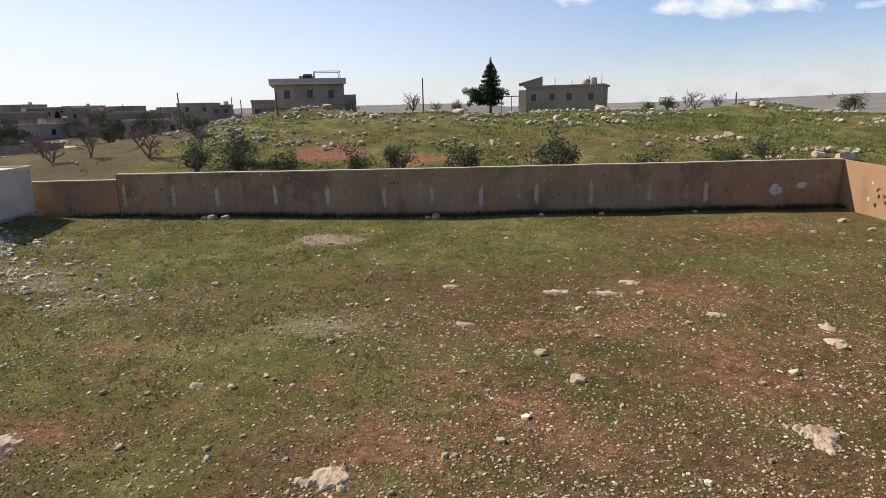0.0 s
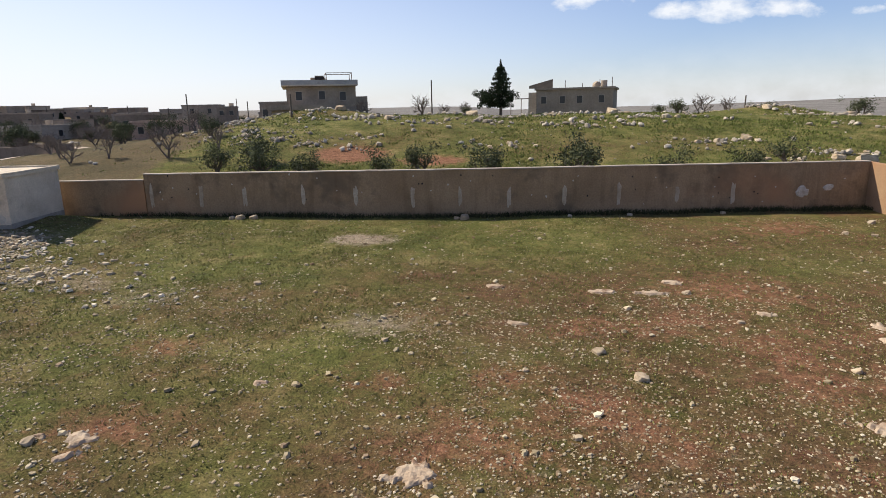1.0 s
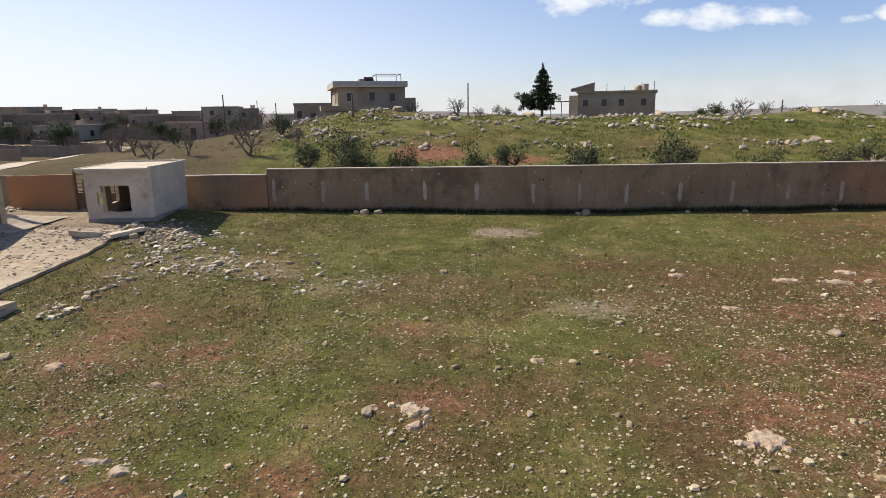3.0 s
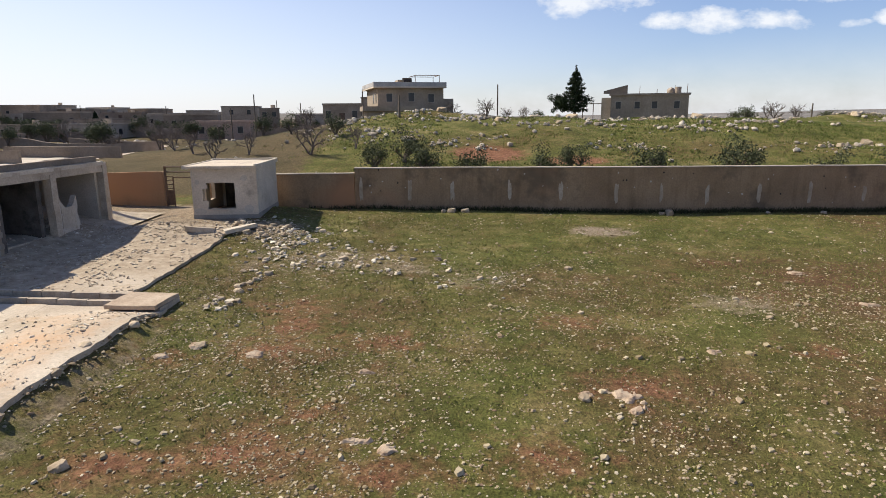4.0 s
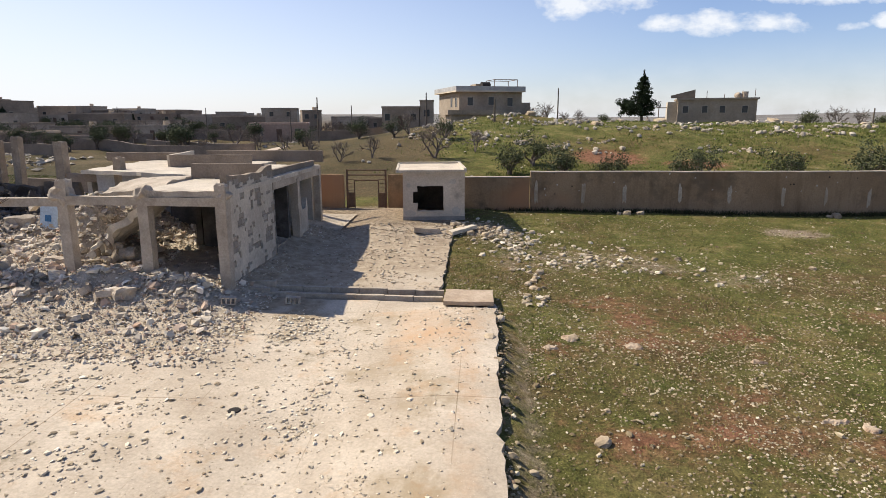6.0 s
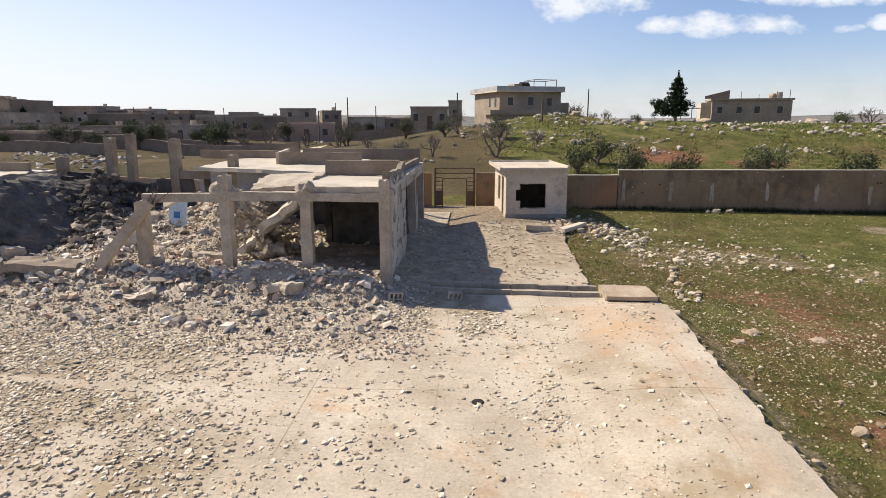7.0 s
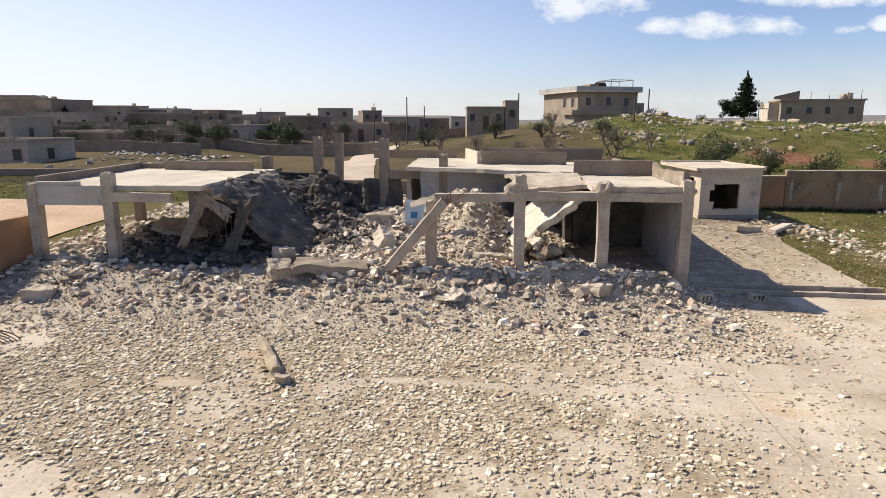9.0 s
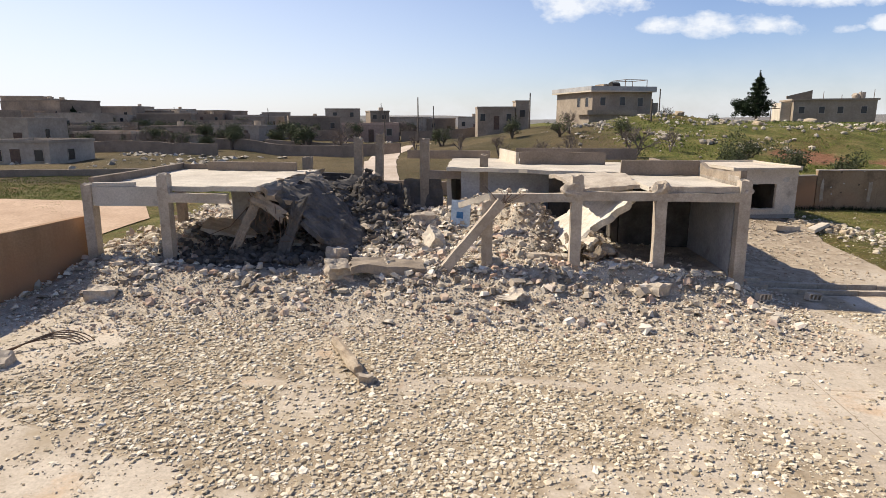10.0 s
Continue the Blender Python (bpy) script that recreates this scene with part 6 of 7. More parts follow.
p9 = sow(32000, -30, 42, 42, 76, hill_keep)
tagged(stones("hill_stones", p9, sizes_for(len(p9), 0.10, 0.55, 3.2), M_HSTONE, 0.7, False, 0.15, 0.3), "grey-white stones strewn over the hillside", "stones", kind="stuff")
M_HGRASS = island_surface("hill_grass", [(0.085, 0.105, 0.030), (0.13, 0.165, 0.038), (0.17, 0.215, 0.045), (0.21, 0.195, 0.075), (0.11, 0.138, 0.034)])
p10 = sow(30000, -34, 44, 40, 78, lambda x, y: smooth(x, -26, -12) * smooth(nz(x, y, 0.15, 40.0) + 0.5 * nz(x, y, 0.6, 41.0), -0.35, 0.35) * (1 - soil_at(x, y)) * (1 - min(1, 1.2 * hill_keep(x, y))))
tagged(tufts("hill_grass", p10, 0.06, 0.18, M_HGRASS, 6, 0.22, 0.03), "bright green winter grass on the hill", "grass", kind="stuff")

pl = sow(16000, -62, -45.6, 14, 42, lambda x, y: 0.75 * (1 if abs(y - 27 + (x + 56) * 0.6) > 3.2 and x < -50.5 or y > 31 else 0.0))
tagged(tufts("verge_grass", pl, 0.02, 0.07, M_HGRASS, 5, 0.12, 0.02), "green grass beside the dirt road", "grass", kind="stuff")

pr = sow(9000, -44, -27, 30.5, 35.5, lambda x, y: 0.55 * smooth(nz(x, y, 0.5, 9.0), -0.4, 0.3))
tagged(stones("back_rubble", pr, sizes_for(len(pr), 0.06, 0.4, 3.0), M_CHUNK, 0.5), "broken stone strewn behind the ruin", "rubble", kind="stuff")
pv = sow(16000, -125, -45, 40, 120, lambda x, y: 0.6 * smooth(nz(x, y, 0.12, 19.0), 0.0, 0.4))
tagged(stones("village_stones", pv, sizes_for(len(pv), 0.15, 0.9, 3.0), M_HSTONE, 0.5, False, 0.25, 0.3, True), "pale loose stones about the village fields", "stones", kind="stuff")

# ---- trees ----
M_OLIVE = island_surface("olive_leaves", [(0.045, 0.055, 0.026), (0.08, 0.092, 0.046), (0.12, 0.13, 0.07), (0.065, 0.075, 0.036)])
M_FIR = island_surface("conifer_leaves", [(0.012, 0.020, 0.010), (0.022, 0.034, 0.015), (0.035, 0.050, 0.020)])
M_TWIG = surface("grey_twigs", (0.12, 0.095, 0.08), (0.20, 0.165, 0.14), 3, 20)


def leaves(clumps, per, leaf, seed):
    """Leaf quads in uneven clumps: (centre, radius) each."""
    r = np.random.default_rng(seed)
    vs, fs = [], []
    for c, rad in clumps:
        for _ in range(int(per * (rad / 0.5) ** 1.6)):
            d = r.normal(0, 1, 3)
            d /= np.linalg.norm(d) + 1e-9
            p = np.array(c) + d * rad * r.uniform(0.35, 1.08)
            a, b = r.normal(0, 1, 3), r.normal(0, 1, 3)
            a *= leaf / (np.linalg.norm(a) + 1e-9)
            b *= leaf * 0.55 / (np.linalg.norm(b) + 1e-9)
            k = len(vs)
            vs += [p - a, p + b, p + a, p - b]
            fs.append((k, k + 1, k + 2, k + 3))
    return [tuple(v) for v in vs], fs


def branchy(bm, p, d, length, r, depth, seed_rng, out=None, split=3):
    q = p + d * length
    stick(bm, p, q, r, r * 0.65, 5)
    if depth == 0:
        if out is not None:
            out.append(q)
        return
    for _ in range(split):
        nd = (d + Vector(seed_rng.normal(0, 0.55, 3)) + Vector((0, 0, 0.12))).normalized()
        branchy(bm, p.lerp(q, seed_rng.uniform(0.6, 1.0)), nd, length * seed_rng.uniform(0.6, 0.85), r * 0.6, depth - 1, seed_rng, out, split)


def olive_master(seed):
    r = np.random.default_rng(seed)
    o = new("olive_tree")
    bm, tips = bmesh.new(), []
    for _ in range(2 + seed % 2):
        branchy(bm, Vector((r.normal(0, 0.06), r.normal(0, 0.06), -0.1)), Vector((r.normal(0, 0.35), r.normal(0, 0.35), 1)).normalized(), 0.62, 0.10, 2, r, tips, 3)
    part("trunk", bm, M_BARK, o)
    cl = [(tuple(t + Vector((0, 0, 0.1))), r.uniform(0.24, 0.46)) for t in tips] + [((r.normal(0, 0.5), r.normal(0, 0.5), r.uniform(0.9, 1.6)), r.uniform(0.25, 0.45)) for _ in range(6)]
    v, f = leaves(cl, 95, 0.06, seed)
    c = new("crown", raw("crown", v, f, M_OLIVE))
    c.parent = o
    return o


def bare_master(seed, h=1.0):
    r = np.random.default_rng(seed + 50)
    o = new("bare_tree")
    bm = bmesh.new()
    for _ in range(3):
        branchy(bm, Vector((0, 0, -0.1)), Vector((r.normal(0, 0.4), r.normal(0, 0.4), 1)).normalized(), 0.85 * h, 0.07, 4, r, None, 3)
    part("crown", bm, M_TWIG, o)
    return o


def plant(master, rows, label, category, group):
    first = True
    for x, y, s in rows:
        m = at(x, y, 0, float(rng.uniform(0, 360))) @ Matrix.Scale(s, 4)
        if first:
            master.matrix_basis = m
            tagged(master, label, category, group)
            first = False
        else:
            c = copy_thing(master, pose(0, 0, 0))
            c.matrix_basis = m


OL = "small dark olive tree with a gnarled trunk"
plant(olive_master(1), [(-15.4, 42.5, 1.08), (-9.1, 40.6, 1.14), (6.7, 41.0, 1.62), (-20.3, 52.5, 1.0), (-29.0, 60, 1.1)], OL, "tree", "olive trees beyond the wall")
plant(olive_master(2), [(-13.8, 44.5, 1.32), (-4.4, 40.8, 1.26), (11.8, 41.2, 1.20), (-25.0, 56, 1.0), (19.5, 44.0, 1.08)], OL, "tree", "olive trees beyond the wall")
plant(olive_master(3), [(-12.1, 41.5, 1.32), (1.3, 41.0, 1.38), (-2.5, 43.0, 1.14), (16.2, 42.0, 1.14), (-36, 66, 1.2)], OL, "tree", "olive trees beyond the wall")
BT = "leafless grey fruit tree with many thin branches"
plant(bare_master(1), [(-27.6, 46, 0.75), (-20.7, 46.5, 1.15), (-23.9, 57.5, 1.0), (-33.5, 52, 0.8), (-47, 66, 1.1), (26.8, 83.0, 1.3), (-12.0, 70.2, 0.8)], BT, "tree", "bare fruit trees")
plant(bare_master(2), [(-25.4, 47, 0.8), (-30.5, 49, 0.8), (-17.8, 48.0, 0.8), (-38, 58, 0.9), (29.5, 82.5, 1.1), (-8.6, 93, 1.6), (-5.5, 96, 1.1), (-2.5, 100, 1.2)], BT, "tree", "bare fruit trees")
DK = "round dark evergreen bush on the hill"
plant(olive_master(7), [(24.3, 84.0, 1.25), (43.0, 80.0, 1.5), (20.5, 78.0, 0.9), (37.5, 92, 1.4), (-1.5, 84.5, 0.9)], DK, "bush", "dark bushes on the hill")


plant(olive_master(9), [(-60, 84, 1.2), (-71, 104, 1.3), (-88, 110, 1.5), (-97, 132, 1.6), (-122, 138, 1.7), (-118, 118, 1.5), (-76, 128, 1.5), (-58, 122, 1.3), (-105, 98, 1.4), (-84, 84, 1.2), (-48, 104, 1.2), (-66, 70, 1.0), (-134, 116, 1.6), (-70, 90, 1.2)] + [(float(rng.uniform(-165, -48)), float(rng.uniform(62, 165)), float(rng.uniform(0.9, 1.9))) for _ in range(130)], "dark leafy tree among the village houses", "tree", "trees in the village")


def conifer(x, y, h, label, side_lobe=True, seed=3):
    o = thing("conifer", at(x, y), label, "tree")
    r = np.random.default_rng(seed)
    bm = bmesh.new()
    stick(bm, (0, 0, -0.3), (0, 0, h * 0.96), 0.20, 0.03, 8)
    for _ in range(40):
        z = r.uniform(0.15, 0.92) * h
        a, l = r.uniform(0, math.tau), 0.28 * h * (1 - z / h) + 0.1
        stick(bm, (0, 0, z), (math.cos(a) * l, math.sin(a) * l, z + 0.15 * l), 0.04, 0.01, 4)
    part("trunk", bm, M_BARK, o)
    cl = []
    for tier in range(9):                              # whorls of drooping boughs, each shorter than the one below
        z = (0.22 + 0.075 * tier) * h
        reach = 0.35 * h * (1 - z / (1.02 * h)) ** 0.85 * r.uniform(0.8, 1.15)
        for k in range(7):
            a = k * math.tau / 7 + r.uniform(-0.4, 0.4)
            for q in (0.25, 0.55, 0.85):
                cl.append(((math.cos(a) * reach * q, math.sin(a) * reach * q, z - 0.18 * reach * q + r.normal(0, 0.06)), 0.16 + 0.16 * (1 - q) + 0.10 * (1 - z / h)))
    cl += [((0, 0, (0.88 + 0.03 * k) * h), 0.20 - 0.03 * k) for k in range(4)]
    if side_lobe:
        for _ in range(30):
            cl.append(((-1.5 + r.normal(0, 0.62), r.normal(0, 0.5), 0.30 * h + r.normal(0, 0.5)), r.uniform(0.35, 0.65)))
        for _ in range(8):
            cl.append(((1.0 + r.normal(0, 0.35), r.normal(0, 0.3), 0.36 * h + r.normal(0, 0.35)), r.uniform(0.3, 0.5)))
    v, f = leaves(cl, 150, 0.10, seed)
    c = new("crown", raw("crown", v, f, M_FIR))
    c.parent = o


conifer(2.6, 82.0, 6.8, "tall dark conifer with a bushy lower crown")
conifer(-113.4, 120.5, 5.2, "dark conifer beside a village house", True, 8)
conifer(-104, 150, 3.4, "slim dark cypress in the village", False, 9)

# ---- houses ----
M_GLASS = bpy.data.materials.new("window_glass")
M_GLASS.use_nodes = True
_b = M_GLASS.node_tree.nodes["Principled BSDF"]
_b.inputs["Base Color"].default_value, _b.inputs["Roughness"].default_value = (0.02, 0.022, 0.025, 1), 0.25
M_VILLB = surface("village_grey", (0.25, 0.205, 0.16), (0.44, 0.37, 0.29), 0.3, 3, bump=0.2, vary=0.25, stain=(0.17, 0.15, 0.13))
M_VILLP = surface("village_pale", (0.30, 0.25, 0.20), (0.43, 0.37, 0.30), 0.3, 3, bump=0.2, vary=0.15, stain=(0.28, 0.24, 0.2))
M_VILLR = surface("village_pink", (0.36, 0.25, 0.19), (0.47, 0.345, 0.27), 0.3, 3, bump=0.2, vary=0.15, stain=(0.26, 0.19, 0.15))


def window(o, x, y, z, w, h, side="front"):
    """A window set 12 cm into its wall: reveal frame, dark pane, sill."""
    m = pose(x, y, z, 0, 0, 0 if side == "front" else -90)
    win = new("window")
    win.parent, win.matrix_basis = o, m
    t = 0.07
    part("frame", boxes((-w / 2 - t, -0.03, -h / 2 - t, -w / 2, 0.05, h / 2 + t), (w / 2, -0.03, -h / 2 - t, w / 2 + t, 0.05, h / 2 + t), (-w / 2, -0.03, h / 2, w / 2, 0.05, h / 2 + t)), M_VILLP, win)
    part("pane", boxes((-w / 2, -0.008, -h / 2, w / 2, 0.03, h / 2)), M_GLASS, win)
    part("sill", boxes((-w / 2 - t, -0.09, -h / 2 - t, w / 2 + t, 0.05, -h / 2)), M_VILLP, win)


def flat_house(x0, x1, y, z0, z1, depth, label, material=None, rot=0.0, wins=3, storeys=1, parapet=0.35, tank=False, door=True, name="village_house", group="village houses"):
    """A flat-roofed house: body, parapet, roof, windows in real recesses, door, roof things."""
    w = x1 - x0
    o = thing(name, pose(x0, y, z0, 0, 0, rot), label, "house", group)
    h = z1 - z0
    mt = material or M_VILL
    part("wall", worn(boxes((0, 0, -1.5, w, depth, h - parapet)), 2, 0.015, 1, x0), mt, o)
    t = 0.18
    part("parapet", boxes((-0.08, -0.08, h - parapet + 0.004, w + 0.08, t, h), (-0.08, depth - t, h - parapet + 0.004, w + 0.08, depth + 0.08, h), (-0.08, t + 0.002, h - parapet + 0.004, t, depth - t - 0.002, h), (w - t, t + 0.002, h - parapet + 0.004, w + 0.08, depth - t - 0.002, h)), mt, o)
    part("roof", boxes((t, t, h - parapet + 0.004, w - t, depth - t, h - parapet + 0.06)), M_ROOF, o)
    sh = (h - parapet) / storeys
    for s in range(storeys):
        for i in range(wins):
            x = w * (i + 0.5) / wins + rng.uniform(-0.2, 0.2)
            if door and s == 0 and i == wins // 2 and sh > 1.9:
                d = part("door", boxes((x - 0.42, -0.04, 0, x + 0.42, 0.06, min(2.0, sh * 0.8))), M_METAL, o)
                continue
            ww, hh = min(0.8, w / wins * 0.4), min(1.0, sh * 0.38)
            window(o, x, 0.0, s * sh + sh * 0.58, ww, hh)
        if depth > 3:
            window(o, w, depth * 0.45, s * sh + sh * 0.58, 0.7, min(0.95, sh * 0.38), "side")
    if tank:
        bm = bmesh.new()
        bmesh.ops.create_cone(bm, cap_ends=True, segments=14, radius1=0.5, radius2=0.5, depth=0.9, matrix=pose(w * 0.7, depth * 0.5, h - parapet + 0.52))
        part("water_tank", bm, M_VILLB, o)
    return o


VL = ["brown flat-roofed village house of rendered block", "grey flat-roofed village house with small windows", "pale low village house with a flat roof"]
HS = [(-132.0, -114.3, 125, 4.6, 9.0, 9, 1, 3), (-128.2, -119.0, 150, 5.4, 8.4, 8, 1, 0), (-124.7, -116.5, 160, 4.9, 7.5, 8, 1, 1), (-116.0, -104.9, 170, 3.8, 6.6, 9, 1, 0), (-99.1, -93.4, 165, 3.1, 6.3, 7, 1, 1),
      (-66.9, -59.2, 138, 2.2, 7.5, 8, 2, 1), (-55.3, -51.3, 130, 3.0, 6.9, 6, 2, 0), (-54.2, -46.0, 150, 1.9, 5.6, 8, 1, 1), (-45.5, -38.4, 152, 1.9, 5.4, 8, 1, 0), (-37.8, -32.4, 150, 1.9, 5.7, 8, 1, 2),
      (-82.6, -74.5, 75, 0.4, 3.8, 7, 1, 3), (-74.3, -69.9, 76, 0.6, 3.2, 6, 1, 0), (-73.8, -65.5, 95, 1.7, 4.3, 7, 1, 2), (-53.6, -44.8, 96, 1.7, 4.6, 6, 1, 4), (-68.0, -58.5, 115, 2.3, 5.8, 8, 1, 0),
      (-103.1, -92.6, 125, 3.2, 6.5, 8, 1, 0), (-113.7, -103.5, 110, 2.4, 6.4, 8, 1, 1), (-90.1, -80.0, 120, 2.1, 5.0, 7, 1, 0), (-135.4, -129.3, 172, 5.0, 8.8, 8, 1, 1), (-112.2, -102.4, 178, 4.2, 7.6, 8, 1, 0),
      (-98.3, -90.2, 185, 3.4, 7.2, 8, 1, 2), (-80.7, -71.7, 152, 2.6, 5.8, 8, 1, 1), (-91, -84, 150, 2.8, 5.9, 8, 1, 2), (-125, -117, 112, 3.6, 6.9, 8, 1, 0), (-140, -132, 140, 6.0, 10.0, 8, 1, 1), (-152, -143, 150, 7.0, 11.0, 9, 1, 0), (-100, -93, 100, 1.8, 4.7, 7, 1, 1),
      (-86, -79, 96, 1.4, 4.2, 7, 1, 0), (-96, -88, 84, 1.2, 4.3, 7, 1, 3), (-110, -101, 92, 2.2, 5.6, 8, 1, 0), (-146, -136, 118, 5.0, 9.0, 9, 1, 3), (-160, -150, 128, 6.5, 10.6, 9, 1, 0)]
MATS = [M_VILL, M_VILLB, M_VILLP, M_VILL, M_VILLR]
for i, (a, b, y, z0, z1, d, st, mi) in enumerate(HS):
    lab = ["brown flat-roofed village house of rendered block", "grey flat-roofed village house with small windows", "pale low village house with a flat roof", "dark brown half-ruined village house with open windows", "pinkish rendered village house with a flat roof"][mi]
    flat_house(a, b, y, min(z0, gz((a + b) / 2, y)), z1, d, lab, MATS[mi], rng.uniform(-22, 22), max(2, int((b - a) / 2.8)), st, 0.3, i % 3 == 0)
for i in range(34):                                # more of the village, up the slope
    x, y = rng.uniform(-190, -108), rng.uniform(108, 235)
    w, h = rng.uniform(6, 11), rng.uniform(2.0, 2.9)
    g = gz(x, y)
    mi = int(rng.integers(0, 3))
    flat_house(x, x + w, y, g, g + h, rng.uniform(6, 9), VL[mi], MATS[mi], rng.uniform(-14, 14), 3, 1, 0.3, i % 4 == 0)

plant(bare_master(5), [(float(rng.uniform(-155, -46)), float(rng.uniform(56, 150)), float(rng.uniform(1.0, 2.0))) for _ in range(60)], "leafless brown tree among the village houses", "tree", "bare trees in the village")
# white house with a dark wing, west of the ruin
flat_house(-70.5, -64.9, 46.5, 1.2, 3.7, 5.0, "pale plastered low house with dark door and window", M_VILLP, -4, 3, 1, 0.25)
flat_house(-80.5, -75.6, 58, 2.0, 5.4, 6.0, "brown village house above the white one", M_VILLB, 2, 2, 1, 0.3)
# block with a taller stair tower on the ridge
flat_house(-32.6, -27.0, 95, 3.6, 7.0, 6.0, "low stone house on the ridge", M_STONE, 4, 3, 1, 0.3)
flat_house(-26.9, -24.9, 95.5, 3.6, 7.9, 4.0, "narrow stone stair tower on the ridge", M_STONE, 4, 1, 1, 0.2, False, False)

# two-storey house on the hill
A1 = math.degrees(math.atan2(2.4, 7.4))
h1 = thing("stone_house", pose(-20.15, 69.6, 3.6, 0, 0, A1), "two-storey stone house with a pale overhanging roof terrace", "house")
part("wall", worn(boxes((0.35, 0.35, -1.0, 7.6, 9.5, 2.3)), 3, 0.02, 1, 1.0), M_STONE, h1)
part("wall", worn(boxes((0.35, 0.35, 2.304, 7.6, 9.5, 4.45)), 3, 0.02, 1, 2.0), M_STONE, h1)
part("balcony", boxes((-1.6, -2.4, 2.02, 4.2, 0.34, 2.22), (-1.6, -2.4, 2.224, 4.2, -2.25, 2.5), (-1.6, -2.246, 2.224, -1.45, 0.34, 2.5)), M_STONE, h1, "projecting terrace over the ground floor")
part("ground_room", worn(boxes((-1.2, -2.0, -1.0, 3.6, 0.34, 2.016)), 2, 0.02, 1, 3.0), M_STONE, h1)
part("roof", boxes((-0.15, -0.25, 4.454, 7.8, 9.9, 4.60)), M_PALE, h1)
part("parapet", boxes((-0.15, -0.25, 4.604, 7.8, -0.10, 5.05), (-0.15, -0.096, 4.604, 0.0, 9.9, 5.05), (7.65, -0.096, 4.604, 7.8, 9.9, 5.05)), M_GREYP, h1, "pale concrete roof parapet")
part("annex", worn(boxes((7.62, 1.0, -1.0, 8.9, 6.0, 3.35)), 2, 0.02, 1, 4.0), M_STONE, h1)
bm = bmesh.new()
bmesh.ops.create_cone(bm, cap_ends=True, segments=16, radius1=0.62, radius2=0.62, depth=0.95, matrix=pose(3.9, 2.2, 5.0, 0, 90, 0))
part("water_tank", bm, M_DARK, h1, "dark roof water tank")
part("stair_head", boxes((3.0, 2.9, 4.604, 4.6, 5.0, 5.45)), M_STONE, h1)
for p, q in (((4.6, 1.0), (4.6, 1.0)), ((7.3, 1.0), (7.3, 1.0)), ((4.6, 4.0), (4.6, 4.0)), ((7.3, 4.0), (7.3, 4.0))):
    bm = bmesh.new()
    stick(bm, (p[0], p[1], 4.6), (q[0], q[1], 5.85), 0.04, 0.04, 5)
    part("pergola_post", bm, M_METAL, h1)
bm = bmesh.new()
for a, b in (((4.6, 1, 5.83), (7.3, 1, 5.83)), ((4.6, 4, 5.83), (7.3, 4, 5.83)), ((4.6, 1, 5.83), (4.6, 4, 5.83)), ((7.3, 1, 5.83), (7.3, 4, 5.83))):
    stick(bm, a, b, 0.035, 0.035, 5)
part("pergola_rail", bm, M_METAL, h1)
for x, z in ((1.6, 3.45), (4.0, 3.5), (6.2, 3.4)):
    window(h1, x, 0.35, z, 0.62, 0.85)
for x, z in ((0.6, 1.05), (2.6, 1.0)):
    window(h1, x, -2.0, z, 0.6, 0.8)
for y in (1.6, 3.6):
    wv = new("window")
    wv.parent, wv.matrix_basis = h1, pose(0.35, y, 3.4, 0, 0, -90)
    part("frame", boxes((-0.42, -0.03, -0.55, -0.34, 0.05, 0.55), (0.34, -0.03, -0.55, 0.42, 0.05, 0.55), (-0.34, -0.03, 0.47, 0.34, 0.05, 0.55)), M_VILLP, wv)
    part("pane", boxes((-0.34, -0.008, -0.5, 0.34, 0.03, 0.47)), M_GLASS, wv)

# single-storey house by the conifer
h2 = thing("stone_house", pose(6.5, 81.4, 4.85, 0, 0, -14), "long single-storey stone house with roof clutter", "house")
part("wall", worn(boxes((0.3, 0.2, -1.2, 9.2, 8, 2.5)), 3, 0.02, 1, 5.0), M_STONE, h2)
part("roof", boxes((0.1, 0.0, 2.504, 9.4, 8.2, 2.72)), M_STONE, h2)
part("porch", worn(boxes((-0.9, 1.5, -1.0, 0.29, 7.0, 2.3)), 2, 0.02, 1, 6.0), M_PALE, h2, "pale sunlit porch side")
bm = bmesh.new()
vs = [bm.verts.new(p) for p in ((-0.6, 0.3, 2.73), (2.2, 0.3, 2.73), (2.2, 0.3, 3.75), (-0.6, 0.3, 3.05), (-0.6, 0.55, 2.73), (2.2, 0.55, 2.73), (2.2, 0.55, 3.75), (-0.6, 0.55, 3.05))]
for f in ((0, 1, 2, 3), (7, 6, 5, 4), (0, 4, 5, 1), (1, 5, 6, 2), (2, 6, 7, 3), (3, 7, 4, 0)):
    bm.faces.new([vs[i] for i in f])
part("roof_wall", bm, M_BROWN, h2, "sloping brown wall on the roof")
bm = bmesh.new()
bmesh.ops.create_cone(bm, cap_ends=True, segments=14, radius1=0.38, radius2=0.38, depth=0.75, matrix=pose(8.0, 2.0, 3.1))
part("water_tank", bm, M_VILLB, h2)
bm = bmesh.new()
bmesh.ops.create_cone(bm, cap_ends=True, segments=10, radius1=0.5, radius2=0.05, depth=0.5, matrix=pose(7.2, 1.2, 3.1, 60, 0, 0))
part("dish", bm, M_VILLB, h2)
for x, hgt in ((3.6, 0.9), (5.6, 0.5), (9.0, 1.1), (7.6, 0.9)):
    bm = bmesh.new()
    stick(bm, (x, 1.0, 2.7), (x, 1.0, 2.7 + hgt), 0.04, 0.03, 5)
    part("roof_pole", bm, M_METAL, h2)
for x in (1.2, 3.4, 5.4, 7.9):
    window(h2, x, 0.2, 1.35, 0.6, 0.8)
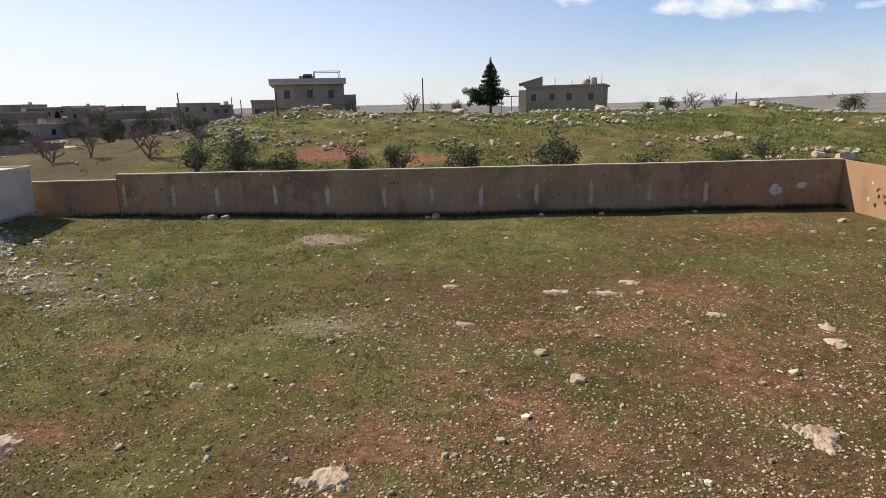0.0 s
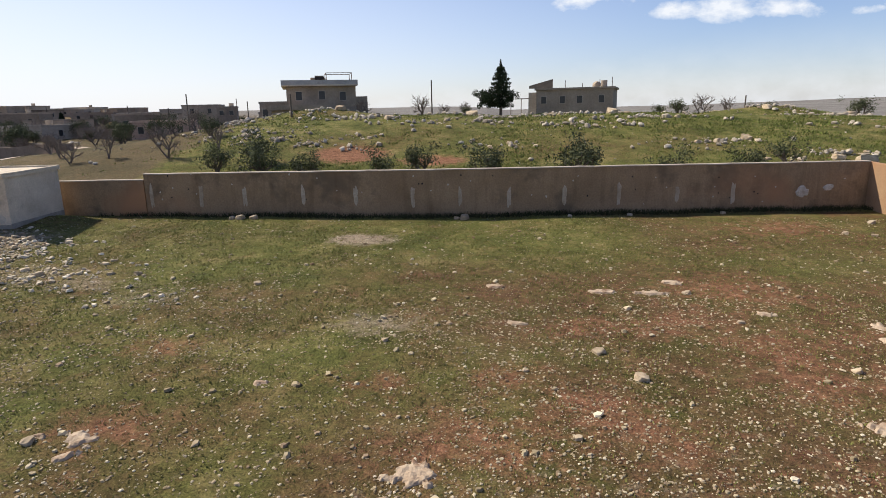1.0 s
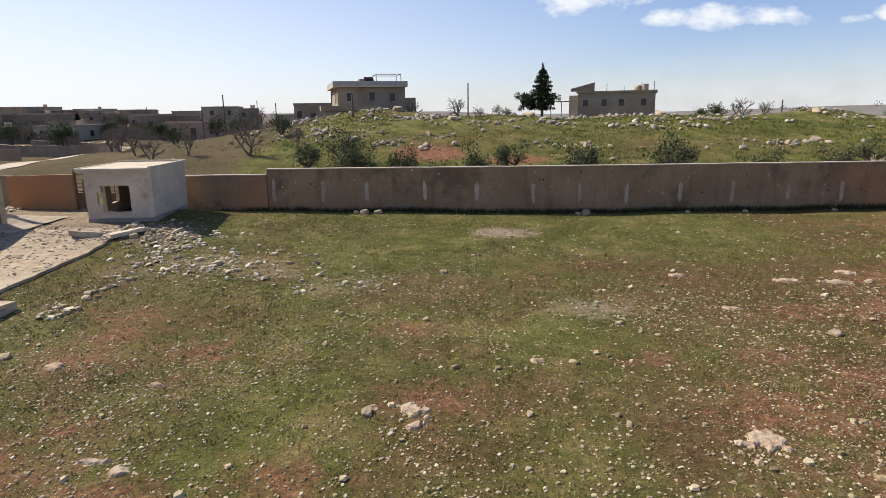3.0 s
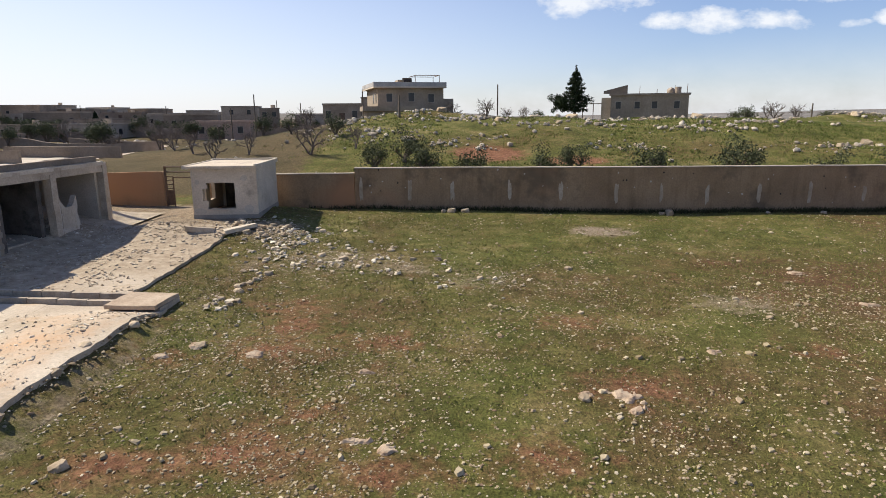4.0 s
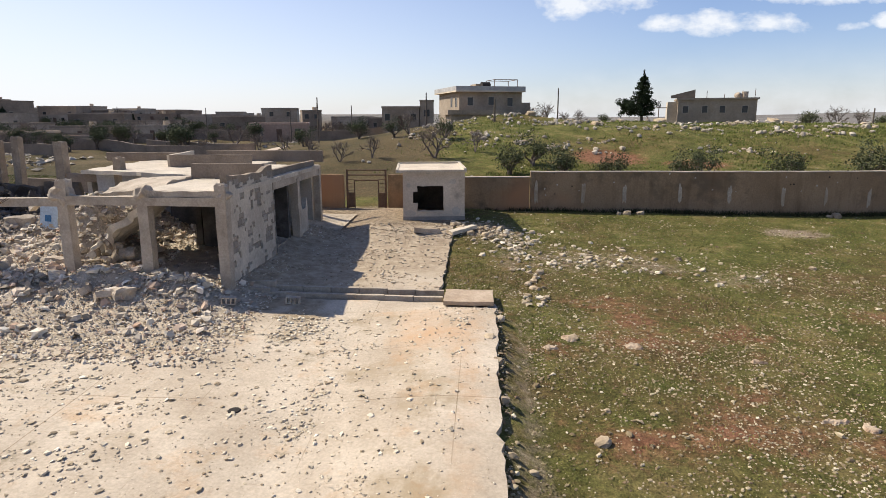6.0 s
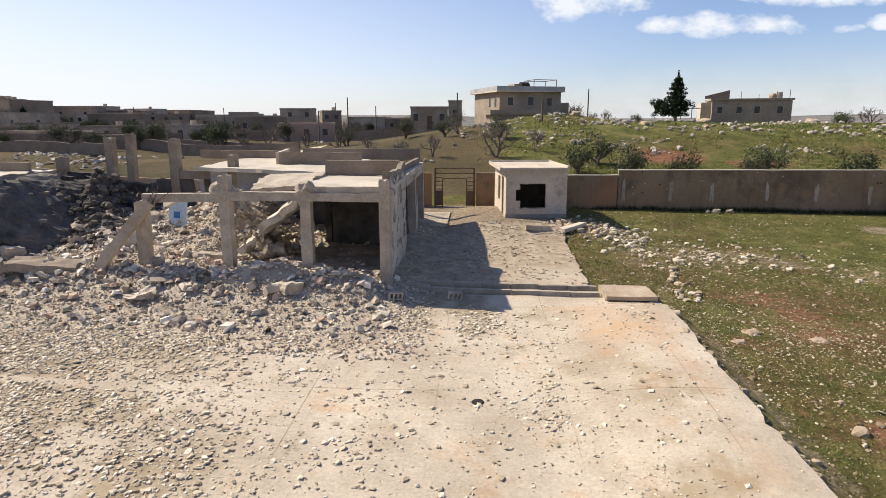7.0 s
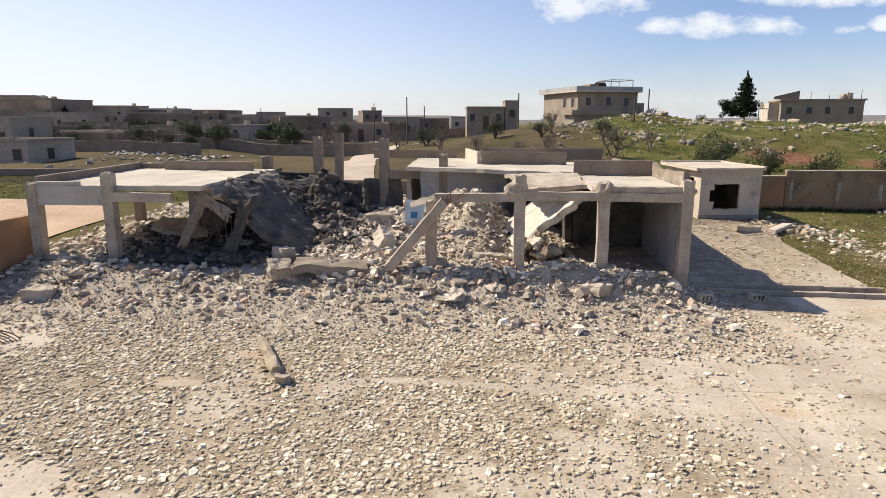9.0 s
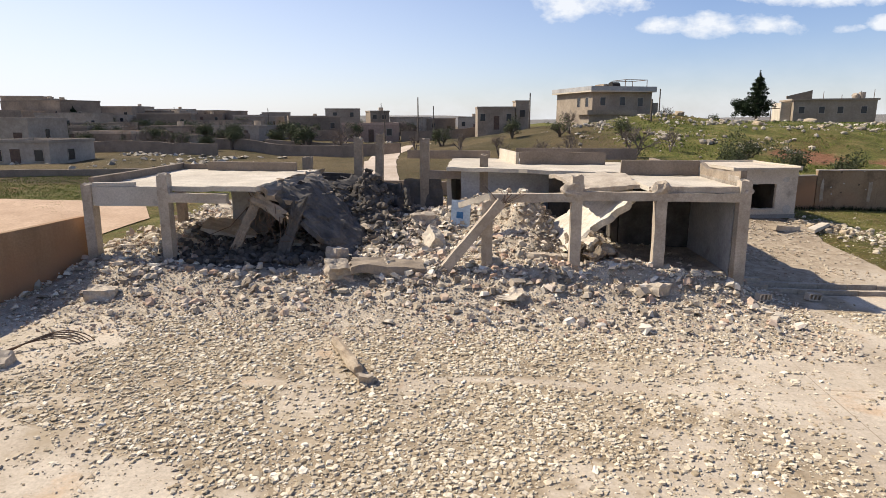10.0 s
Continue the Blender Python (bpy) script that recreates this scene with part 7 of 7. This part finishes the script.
for x in (-3.2, -1.9, -0.8):
    bm = bmesh.new()
    stick(bm, (x, 2.0, -0.8), (x, 2.0, 1.55), 0.05, 0.05, 5)
    part("pergola_post", bm, M_METAL, h2)
part("pergola_rail", boxes((-3.6, 1.95, 1.55, -0.92, 2.05, 1.65)), M_METAL, h2)

# ---- poles, far walls, tracks ----
for x, y, z1 in ((-6.8, 91.7, 9.3), (-41.1, 90, 8.2), (-40.5, 110, 7.4), (-80.6, 140, 7.6), (-25.3, 88.7, 8.7), (-107.6, 150, 8.1), (32.4, 85, 6.3), (-16.2, 60.0, 6.3), (-54.3, 138, 8.6), (-46.8, 95.3, 6.4)):
    o = thing("utility_pole", at(x, y), "weathered timber utility pole standing in open ground", "pole", "utility poles")
    bm = bmesh.new()
    stick(bm, (0, 0, -0.4), (0, 0, max(2.0, z1 - gz(x, y))), 0.11, 0.08, 7)
    part("shaft", bm, M_BARK, o)


def field_wall(p, q, h, th, label, material):
    d = Vector(q) - Vector(p)
    o = thing("field_wall", at(*p), label, "wall", "low walls beyond the yard")
    n = max(2, int(d.length / 1.5))
    side = Vector((-d.y, d.x)).normalized() * th
    bm = bmesh.new()
    prev = None
    for i in range(n + 1):
        c = Vector(p) + d * i / n
        g, t = gz(c.x, c.y), h * (1 + 0.12 * nz(c.x, c.y, 0.8, 3.0))
        row = [bm.verts.new((*(c + s), g + z)) for s, z in ((side * 0, -0.3), (side * 0, t), (side, t), (side, -0.3))]
        if prev:
            for k in range(4):
                bm.faces.new((prev[k], row[k], row[(k + 1) % 4], prev[(k + 1) % 4]))
        else:
            bm.faces.new(row)
        prev = row
    bm.faces.new(prev[::-1])
    bmesh.ops.recalc_face_normals(bm, faces=bm.faces[:])
    wpart("body", bm, material, o)


FW = "low brown block wall beyond the yard"
for p, q, h in (((-44, 35.5), (-33.5, 34.9), 0.75), ((-64, 38), (-51, 41.0), 0.45), ((-32, 34.0), (-27.6, 33.0), 1.5), ((-62, 66), (-40, 62), 1.2), ((-75, 60), (-57, 58), 1.1), ((-63.7, 98), (-53.9, 97.5), 1.5), ((-44.5, 97), (-33, 99), 1.5), ((-80, 88), (-66, 90), 1.4), ((-58, 74), (-46, 72), 1.0)):
    field_wall(p, q, h, 0.25, FW, M_BROWN)


def track(name, pts, w, material, label):
    bm = bmesh.new()
    prev = None
    pts = [Vector(p) for p in pts]
    for a, b in zip(pts, pts[1:]):
        n = max(2, int((b - a).length / 1.5))
        for i in range(n + 1):
            c = a.lerp(b, i / n)
            s = Vector((-(b - a).y, (b - a).x)).normalized() * (w / 2 + 0.3 * nz(c.x, c.y, 0.4, 3.0))
            row = [bm.verts.new((*(c + s * k), gz(*(c + s * k)) + 0.045)) for k in (-1, 0, 1)]
            if prev:
                bm.faces.new((prev[0], prev[1], row[1], row[0]))
                bm.faces.new((prev[1], prev[2], row[2], row[1]))
            prev = row
    bmesh.ops.recalc_face_normals(bm, faces=bm.faces[:])
    tagged(part(name, bm, material), label, "road", kind="structure")


M_TRACK = surface("dusty_track", (0.40, 0.31, 0.235), (0.54, 0.45, 0.36), 0.4, 8, bump=0.3)
M_REDT = surface("red_track", (0.40, 0.27, 0.175), (0.54, 0.385, 0.265), 0.4, 8, bump=0.3)
track("road", [(-38, 37.5), (-40, 50), (-41.5, 66), (-40, 84)], 2.6, M_TRACK, "pale dusty track leading to the village")
track("road_red", [(-110, 44), (-75, 31), (-60, 27.6), (-51.5, 27.8), (-49.4, 26.8), (-49.5, 22), (-48.8, 10), (-47.5, -4)], 5.6, M_REDT, "reddish dirt road outside the yard wall")
track("road_far", [(-90, 70), (-66, 72), (-48, 78)], 2.2, M_TRACK, "pale dirt track across the fields")
